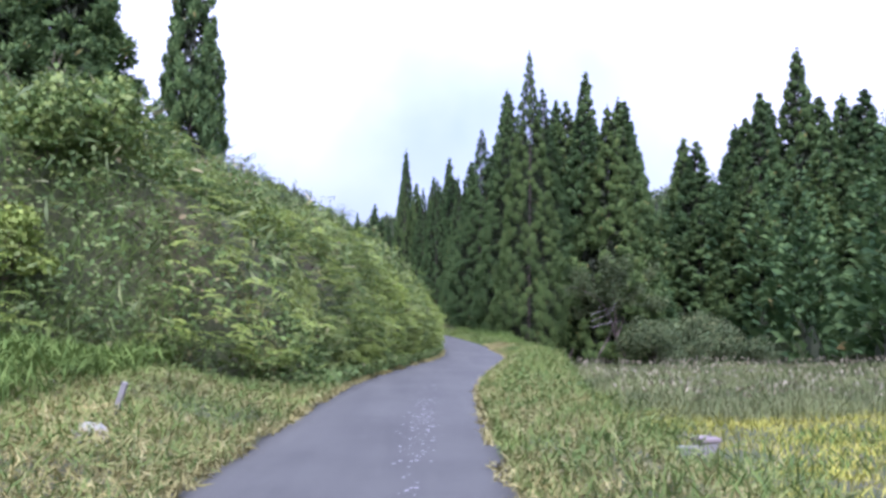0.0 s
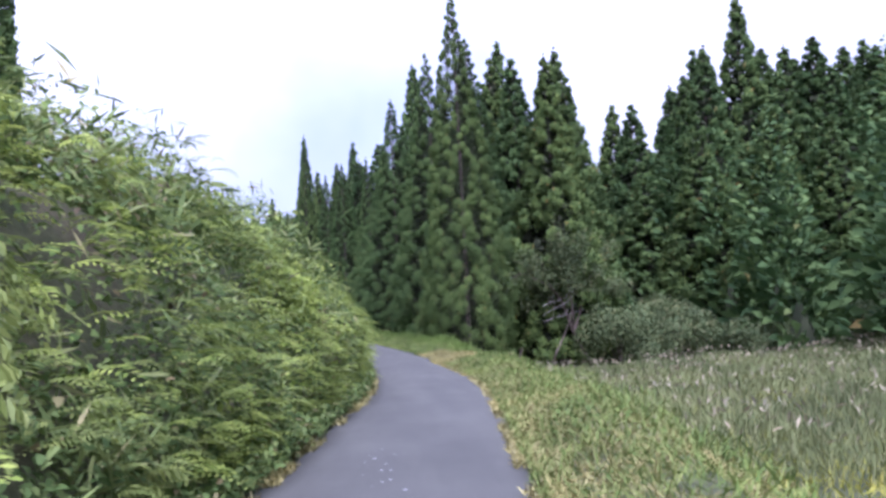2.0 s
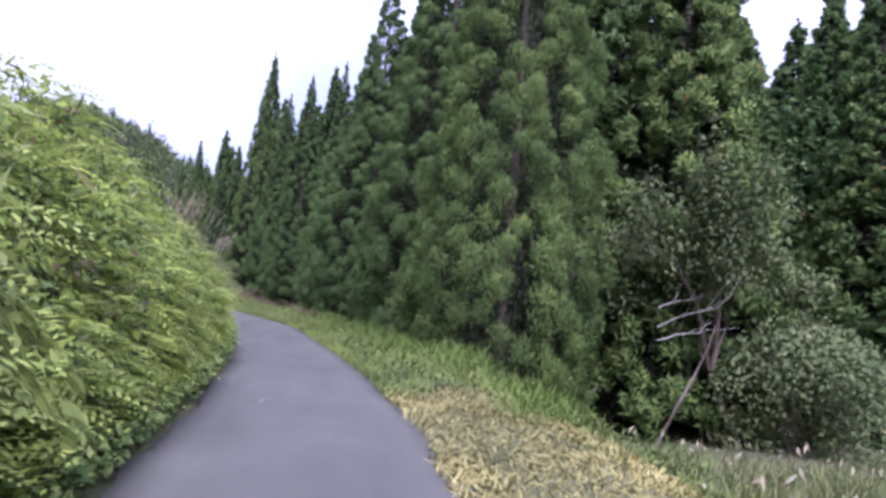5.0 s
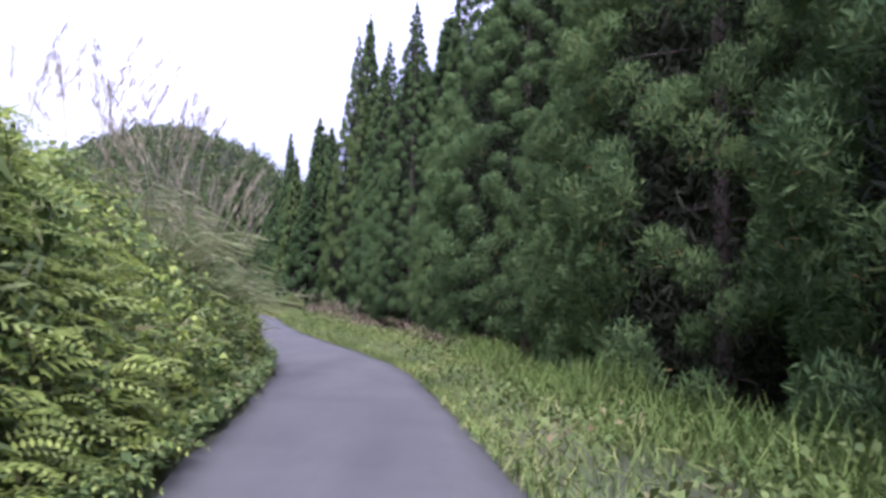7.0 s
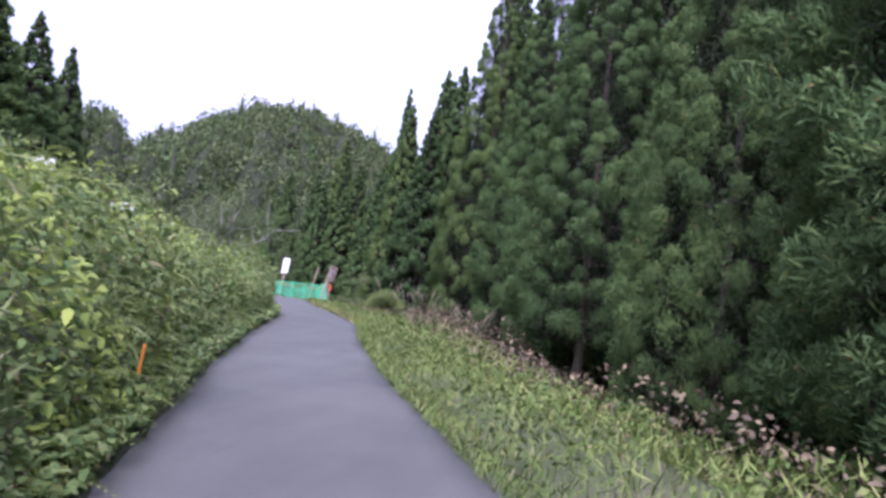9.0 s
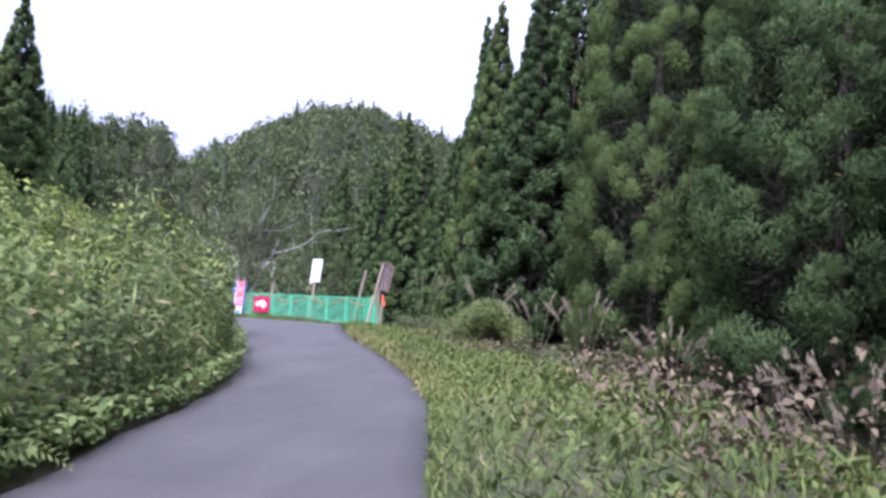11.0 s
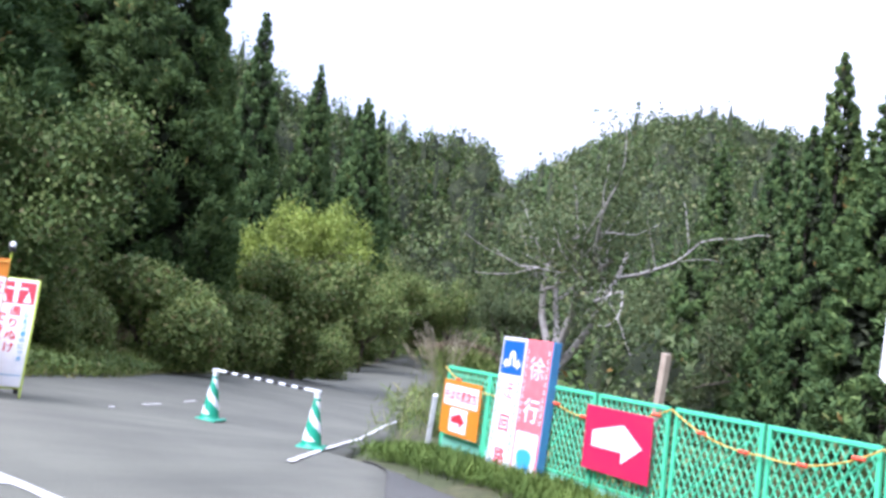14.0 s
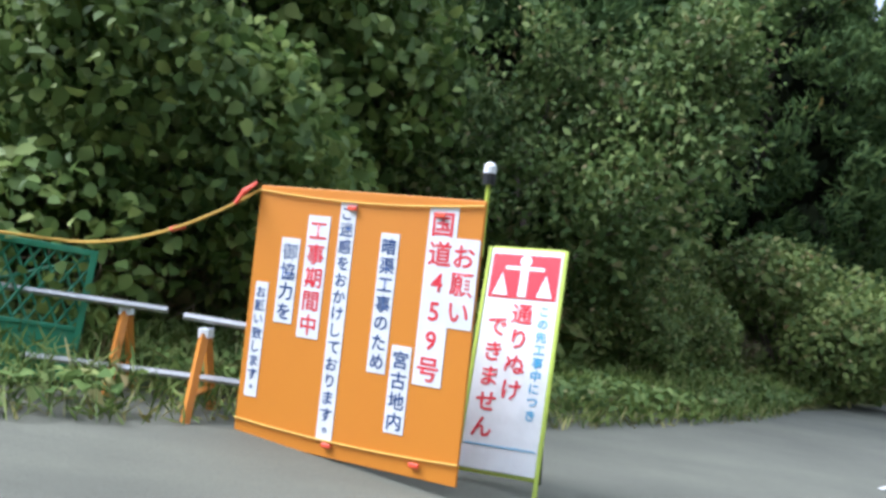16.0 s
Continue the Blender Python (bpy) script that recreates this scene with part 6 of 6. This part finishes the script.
def notice_on_stake():
    m = board_pose((-20.42, 136.25, 2.83), (-19.92, 136.05, 2.83), (0.15, 0.06, 1))
    ob = empty("white_notice", m, "white notice wrapped in plastic on a wooden stake behind the fence", "sign board")
    part("panel", slab(0, 0.56, 0, 0.98, 0, 0.012), WHITE, ob)
    part("stake", slab(0.22, 0.29, -2.1, 0.1, 0.014, 0.06), WOOD, ob)
    for i, (z, w) in enumerate(((0.74, 0.30), (0.52, 0.22), (0.36, 0.26))):
        bm = bmesh.new()
        rng = np.random.default_rng(i)
        for k in range(4):
            bmesh.ops.create_cube(bm, size=1, matrix=Matrix.LocRotScale((0.28 + (k - 1.5) * w / 3.4, -0.003, z), None, (w / 5, 0.003, 0.03 + 0.04 * rng.random())))
        part("print_bars", bm, STEEL, ob)
    part("plastic_flap", polygon([(0.0, -0.001), (0.2, -0.001), (0.06, -0.11), (0.0, -0.06)], -0.002), WHITE, ob)


notice_on_stake()


def stake(p, q, width, label, mat=WOOD):
    ob = empty("wooden_stake", Matrix.Translation(p), label, "stake", "stakes")
    d = Vector(q) - Vector(p)
    bm = slab(-width / 2, width / 2, 0, d.length, -width / 2, width / 2, 0.006)
    o = part("shaft", bm, mat, ob)
    o.rotation_euler = d.to_track_quat("Z", "Y").to_euler()
    return ob


stake((-18.25, 135.5, 0.55), (-17.5, 134.95, 3.33), 0.085, "pale leaning wooden stake behind the green fence")
stake((-22.75, 137.35, 0.6), (-22.55, 137.25, 2.75), 0.08, "weathered wooden stake behind the green fence")
stake((-15.62, 130.75, 0.8), (-15.52, 130.62, 2.62), 0.065, "wooden end stake of the fence")


def brown_board():
    m = board_pose((-15.48, 130.16, 2.52), (-15.24, 130.56, 2.42), (0.10, 0.04, 0.95))
    ob = empty("brown_sign", m, "rain-stained brown board wrapped in plastic on a leaning post", "sign board")
    part("panel", slab(0, 0.52, 0, 0.92, 0, 0.014), BROWN, ob)
    for x0, x1, z0, z1 in ((-0.001, 0.035, 0, 0.92), (0.485, 0.521, 0, 0.92), (0.036, 0.484, 0.885, 0.921), (0.036, 0.484, 0, 0.036)):
        part("frame", slab(x0, x1, z0, z1, -0.016, -0.001), WOOD, ob)
    for x0 in (0.17, 0.25, 0.36):
        part("plastic_fold", slab(x0, x0 + 0.012, 0.06, 0.86, -0.008, -0.001), GLASSY, ob)
    part("mark", slab(0.2, 0.27, 0.55, 0.62, -0.006, -0.001), BLUE, ob)
    part("post", slab(0.02, 0.10, -1.65, 0.85, 0.016, 0.08), WOOD, ob)
    return m


brown_board()
stake((-15.36, 130.42, 0.85), (-15.33, 130.34, 2.0), 0.06, "thin brace post at the end of the fence")


def baton():
    ob = empty("red_light_baton", Matrix.Translation((-15.30, 130.30, 2.28)), "red light baton with a black grip tied to the fence end", "light baton")
    part("tube", rod([(0, 0, 0), (0.10, -0.05, -0.36)], 0.04, 10), TAG, ob)
    part("grip", rod([(-0.03, 0.015, 0.10), (-0.001, 0, 0.004)], 0.042, 10), BLACK, ob)


baton()


def guard_arch():
    a, b = Vector((-21.65, 129.52, jz(-21.65, 129.52))), Vector((-21.05, 128.62, jz(-21.05, 128.62)))
    ob = empty("guard_pipe", Matrix.Translation(a), "thick white guard pipe arch bound with orange and yellow tape", "guard rail")
    d = (b - a)
    w = d.length
    u = d / w
    r = w / 2
    H = 1.17 - r
    pts = [Vector((0, 0, -0.2)), Vector((0, 0, H * 0.35)), Vector((0, 0, H * 0.7)), Vector((0, 0, H))]
    pts += [u * (r - r * math.cos(t)) + Vector((0, 0, H + r * math.sin(t))) for t in np.linspace(0.2, math.pi - 0.2, 11)]
    pts += [u * w + Vector((0, 0, z)) for z in (H, H * 0.7, H * 0.35, -0.2)]
    pts = [w_ - Vector((0.16, 0.10, 0)) * max(w_.z, 0) for w_ in pts]
    part("pipe", rod(pts, 0.12, 16), PADDING, ob)
    for z in (0.10, 0.36, 0.62):
        part("tape_band", rod([(-0.16 * z, -0.10 * z, z - 0.03), (-0.16 * z - 0.004, -0.10 * z, z + 0.03)], 0.125, 16), TAPE, ob)
    for sx in (0.11, -0.09):
        k = Vector((0.6, 0.5, 0)).normalized() * sx * 1.05
        part("edge_tape", rod([(k.x, k.y, 0.05), (k.x - 0.16 * (H + 0.1), k.y - 0.10 * (H + 0.1), H + 0.1)], 0.018, 6), YELLOW, ob)
    part("cord", rod(sagging((0, 0, 0.72), tuple(u * w + Vector((0, 0, 0.86))), 0.12), 0.008, 5), ROPE, ob)
    part("tag", rod([tuple(u * w * 0.45 + Vector((0, 0, 0.62))), tuple(u * w * 0.55 + Vector((0, 0, 0.70)))], 0.03, 6), TAG, ob)


guard_arch()


def pad_block():
    pts = [(-22.55, 131.3), (-22.95, 130.2), (-21.6, 127.9), (-20.85, 128.2), (-21.75, 129.95)]
    bm = bmesh.new()
    top = [bm.verts.new((x, y, jz(x, y) + 0.012)) for x, y in pts]
    low = [bm.verts.new((x, y, jz(x, y) - 0.3)) for x, y in pts]
    bm.faces.new(top)
    for i in range(5):
        bm.faces.new((low[i], low[(i + 1) % 5], top[(i + 1) % 5], top[i]))
    bmesh.ops.recalc_face_normals(bm, faces=bm.faces)
    bmesh.ops.bevel(bm, geom=[e for e in bm.edges if len(e.link_faces) == 2], offset=0.02, segments=2, affect="EDGES")
    tagged(part("concrete_footing", bm, CONCRETE), "rough pale concrete footing under the guard pipe", "concrete", kind="structure")


pad_block()


# guard rail of the main road, showing over the hedge
def rail_post(x, y, h, half):
    z = float(height(x, y))
    ob = empty("guard_rail", pose(x, y, z - 0.1), "white guard rail with a rounded end above the hedge", "guard rail", "guard rails")
    part("post", rod([(0, 0, 0), (0, 0, h)], 0.07, 10), PADDING, ob)
    part("beam", slab(-half, half, h - 0.28, h, -0.08, -0.071 + 0.04), PADDING, ob)
    return ob


for x, y, top, half in [(-15.6, 107.2, 3.55, 0.45), (-14.2, 100.8, 3.75, 0.45), (-18.9, 125.3, 2.45, 0.15)]:
    rail_post(x, y, top - float(height(x, y)), half)
stake((-5.9, 90.9, 0.3), (-5.85, 90.85, 0.58), 0.025, "short orange stake standing in the hedge", BAR_ORANGE)


# barricades and the far fence panel
def barricade(x, y, turn, label):
    z = jz(x, y)
    ob = empty("barricade_stand", pose(x, y, z - 0.02, 0, 0, turn), label, "barricade", "barricades")
    for s in (-1, 1):
        part("leg", rod([(0, s * 0.24, 0.0), (0, s * 0.03, 0.53)], 0.032, 4), BAR_ORANGE, ob)
    part("cross_bar", rod([(0, -0.17, 0.18), (0, 0.17, 0.18)], 0.025, 4), BAR_ORANGE, ob)
    part("cap", slab(-0.035, 0.035, 0.51, 0.57, -0.05, 0.05), CONE_WHITE, ob)
    return ob


barricade(-30.22, 132.12, 75, "orange A-shaped barricade stand holding steel pipes")
barricade(-30.6, 131.58, 80, "orange A-shaped barricade stand holding steel pipes")


def pipe(p, q, label):
    ob = empty("steel_pipe", Matrix.Translation(p), label, "pipe", "barricade pipes")
    part("tube", rod([(0, 0, 0), tuple(Vector(q) - Vector(p))], 0.024, 8), STEEL, ob)


bz = jz(-30.4, 131.8)
pipe((-30.0, 132.9, bz + 0.50), (-30.25, 131.98, bz + 0.57), "galvanised pipe across the barricade stands")
pipe((-30.5, 131.85, bz + 0.58), (-30.8, 129.8, bz + 0.72), "galvanised pipe across the barricade stands")
pipe((-30.1, 132.8, bz + 0.16), (-30.7, 130.6, bz + 0.24), "galvanised pipe low on the barricade stands")
for i, (x, y) in enumerate([(-30.5, 130.2), (-30.3, 129.0), (-30.05, 127.8)]):
    m = board_pose((x, y, jz(x, y)), (x - 0.12, y + 1.08, jz(x - 0.12, y + 1.08)), (-0.05, 0, 1))
    if i == 0:
        far_panel = net_panel(m, 1.09, 0.86, OLD_GREEN, OLD_GREEN, "dull green mesh barrier panel at the roadside", "roadside panels", 0.32)
    else:
        copy_thing(far_panel, m)


def far_rope():
    ob = empty("warning_rope", pose(0, 0, 0), "yellow rope with a red tag tied to the notice board", "rope")
    a = Vector(board_corner)
    b = Vector((-30.55, 131.2, jz(-30.55, 131.2) + 0.90))
    part("rope_span", rod(sagging(tuple(a), tuple(b), 0.10, 14), 0.011, 5), ROPE, ob)
    part("rope_span", rod(sagging(tuple(b), (-30.2, 128.4, jz(-30.2, 128.4) + 0.90), 0.04, 10), 0.011, 5), ROPE, ob)
    part("knot", rod([a + Vector((0, -0.02, 0.04)), a + Vector((0.01, -0.09, -0.02)), a + Vector((0, -0.14, -0.10))], [0.012, 0.02, 0.012], 6), TAG, ob)
    c = a * 0.55 + b * 0.45 - Vector((0, 0, 0.10))
    part("tag", rod([c, c + Vector((0, 0.09, 0.03))], 0.018, 6), TAG, ob)


far_rope()
stake((-26.75, 138.95, 0.75), (-26.55, 138.75, 1.75), 0.07, "white reflector post leaning in the grass", WHITE)
stake((-27.3, 140.9, 0.5), (-27.25, 140.85, 1.45), 0.08, "white reflector post leaning in the grass", WHITE)


# road markings, thin paint on the surface
def stripe(name, pts, width, surf, label, lift=0.006, broken=False, seed=1, paint=None):
    rng = np.random.default_rng(seed)
    p = np.array(pts, float)
    seg = np.concatenate([[0], np.cumsum(np.hypot(*np.diff(p, axis=0).T))])
    s = np.arange(0, seg[-1], 0.22)
    q = np.stack([np.interp(s, seg, p[:, 0]), np.interp(s, seg, p[:, 1])], -1)
    t = unit(np.gradient(q, axis=0))
    nn = np.stack([t[:, 1], -t[:, 0]], -1)
    wd = width / 2 * (0.75 + 0.5 * rng.random(len(s)))
    rows = []
    for k, sg in enumerate((-1, 1)):
        e = q + nn * (sg * wd)[:, None]
        rows.append(np.concatenate([e, (surf(e[:, 0], e[:, 1]) + lift)[:, None]], -1))
    v = np.concatenate(rows)
    n = len(s)
    f = [(i, i + 1, n + i + 1, n + i) for i in range(n - 1) if not broken or rng.random() > 0.35]
    ob = link_mesh(name, v, f, paint or MARK)
    return tagged(ob, label, "road marking", kind="structure")


def main_top(x, y):
    """Paved surface of the main road with its crown."""
    u = (np.clip(to_main(x, y) / MAIN_HALF, -1, 1))
    return junction(x, y) + 0.016 + 0.03 * (1 - u ** 2)


stripe("edge_line", [(-25.9, 135.3), (-28.1, 138.6), (-29.6, 140.9), (-31.9, 144.35), (-33.5, 146.9)], 0.075, lambda x, y: np.maximum(main_top(x, y), junction(x, y) + 0.04), "worn white edge line of the main road", 0.008)
stripe("hatch_edge", [(-21.55, 130.35), (-22.1, 130.68), (-22.6, 130.95), (-23.3, 131.4), (-23.9, 131.72), (-24.5, 131.86), (-25.3, 131.7)], 0.14, lambda x, y: np.maximum(main_top(x, y), junction(x, y) + 0.034), "white curved edge line at the junction", 0.008)
for i, (a, b) in enumerate([((-22.9, 131.1), (-23.4, 129.6)), ((-23.9, 131.6), (-24.4, 129.6)), ((-24.9, 131.75), (-25.3, 129.4))]):
    stripe("hatch_line", [a, b], 0.12, lambda x, y: np.maximum(main_top(x, y), junction(x, y) + 0.034), "white hatching line on the main road", 0.008, False, 10 + i)
for i, (a, b) in enumerate([((-29.4, 135.3), (-29.85, 135.85)), ((-30.1, 136.3), (-30.5, 136.95)), ((-31.1, 137.8), (-31.5, 138.35)), ((-28.6, 133.0), (-28.8, 133.4))]):
    stripe("faded_dash", [a, b], 0.05, main_top, "faded remnant of a white road line", 0.010, True, 20 + i)
rng = np.random.default_rng(70)
for i, (x0, y0, n, sx, sy) in enumerate([(-0.26, 11.5, 150, 0.13, 3.0), (-0.4, 23.5, 14, 0.14, 1.0), (0.8, 54.0, 9, 0.10, 0.22)]):
    verts, faces = [], []
    for j in range(n):
        cx, cy, r = x0 + rng.normal() * sx, y0 + rng.normal() * sy, 0.008 + 0.022 * rng.random() ** 2 + 0.012 * rng.random()
        m0 = len(verts)
        for a in np.linspace(0, 2 * math.pi, 7, endpoint=False):
            k = r * (0.6 + 0.6 * rng.random())
            px, py = cx + k * math.cos(a), cy + 2.2 * k * math.sin(a)
            u = (px - float(centre(py))) * float(aslant(py)) / HALF
            verts.append((px, py, float(level(py)) + 0.026 + 0.03 * (1 - u * u)))
        faces.append(tuple(range(m0, m0 + 7)))
    tagged(link_mesh("worn_patch", verts, faces, STAIN), "pale specks worn into the lane's asphalt", "road wear", kind="structure")


# ---- small things by the lane ----
OLD_CONCRETE = plain("stained grey concrete", (0.2, 0.19, 0.17), 0.9, 0.0, 0.6, 9.0)


def marker_post(x, y, lean, h, label, mat):
    z = float(height(x, y))
    ob = empty("marker_post", pose(x, y, z - 0.1, 0, lean, 0), label, "post", "posts")
    part("shaft", slab(-0.032, 0.032, 0, h, -0.032, 0.032, 0.006), mat, ob)
    part("top_cap", slab(-0.034, 0.034, h + 0.001, h + 0.02, -0.034, 0.034, 0.004), mat, ob)


marker_post(-3.9, 9.7, 16, 0.55, "short grey concrete marker post leaning on the terrace", OLD_CONCRETE)


def stone(x, y, s, seed):
    rng = np.random.default_rng(seed)
    bm = bmesh.new()
    bmesh.ops.create_icosphere(bm, subdivisions=2, radius=s)
    for v in bm.verts:
        v.co *= 0.8 + 0.35 * noise.noise(v.co * 3 / s + Vector((seed, 0, 0)))
        v.co.z *= 0.75
    o = part("stone", bm, CONCRETE)
    o.matrix_basis = pose(x, y, float(height(x, y)) + s * 0.2)
    tagged(o, "rough pale field stone in the cut grass", "stone", "stones")


for i, (x, y, s) in enumerate([(-3.6, 8.4, 0.26), (-5.6, 11.5, 0.2)]):
    stone(x, y, s, i + 1)


def water_box():
    x, y = 7.3, 22.6
    z = float(height(x, y))
    ob = empty("irrigation_box", pose(x, y, z - 0.1, 0, 0, 20), "grey concrete irrigation box with a flat brown cap in the field", "concrete box")
    top = -1.85 - z + 0.1
    part("body", slab(-0.24, 0.24, 0, top - 0.13, -0.24, 0.24, 0.02), OLD_CONCRETE, ob)
    part("cap", slab(-0.30, 0.30, top - 0.128, top, -0.30, 0.30, 0.025), CAP, ob, "brown weathered concrete cap")
    part("channel_wall", slab(-1.0, -0.245, 0, top - 0.22, -0.2, 0.16, 0.02), OLD_CONCRETE, ob)
    part("cap_notch", slab(0.1, 0.27, top + 0.001, top + 0.012, -0.06, 0.02), BLACK, ob)


CAP = plain("brown weathered concrete", (0.20, 0.165, 0.15), 0.85, 0.0, 0.5, 7.0)
water_box()
for x, y, lean, h in ((9.9, 67.4, 22, 2.1), (10.8, 68.6, -2, 2.0)):
    marker_post(x, y, lean, h, "weathered grey wooden pole standing at the wood's edge", BARK)
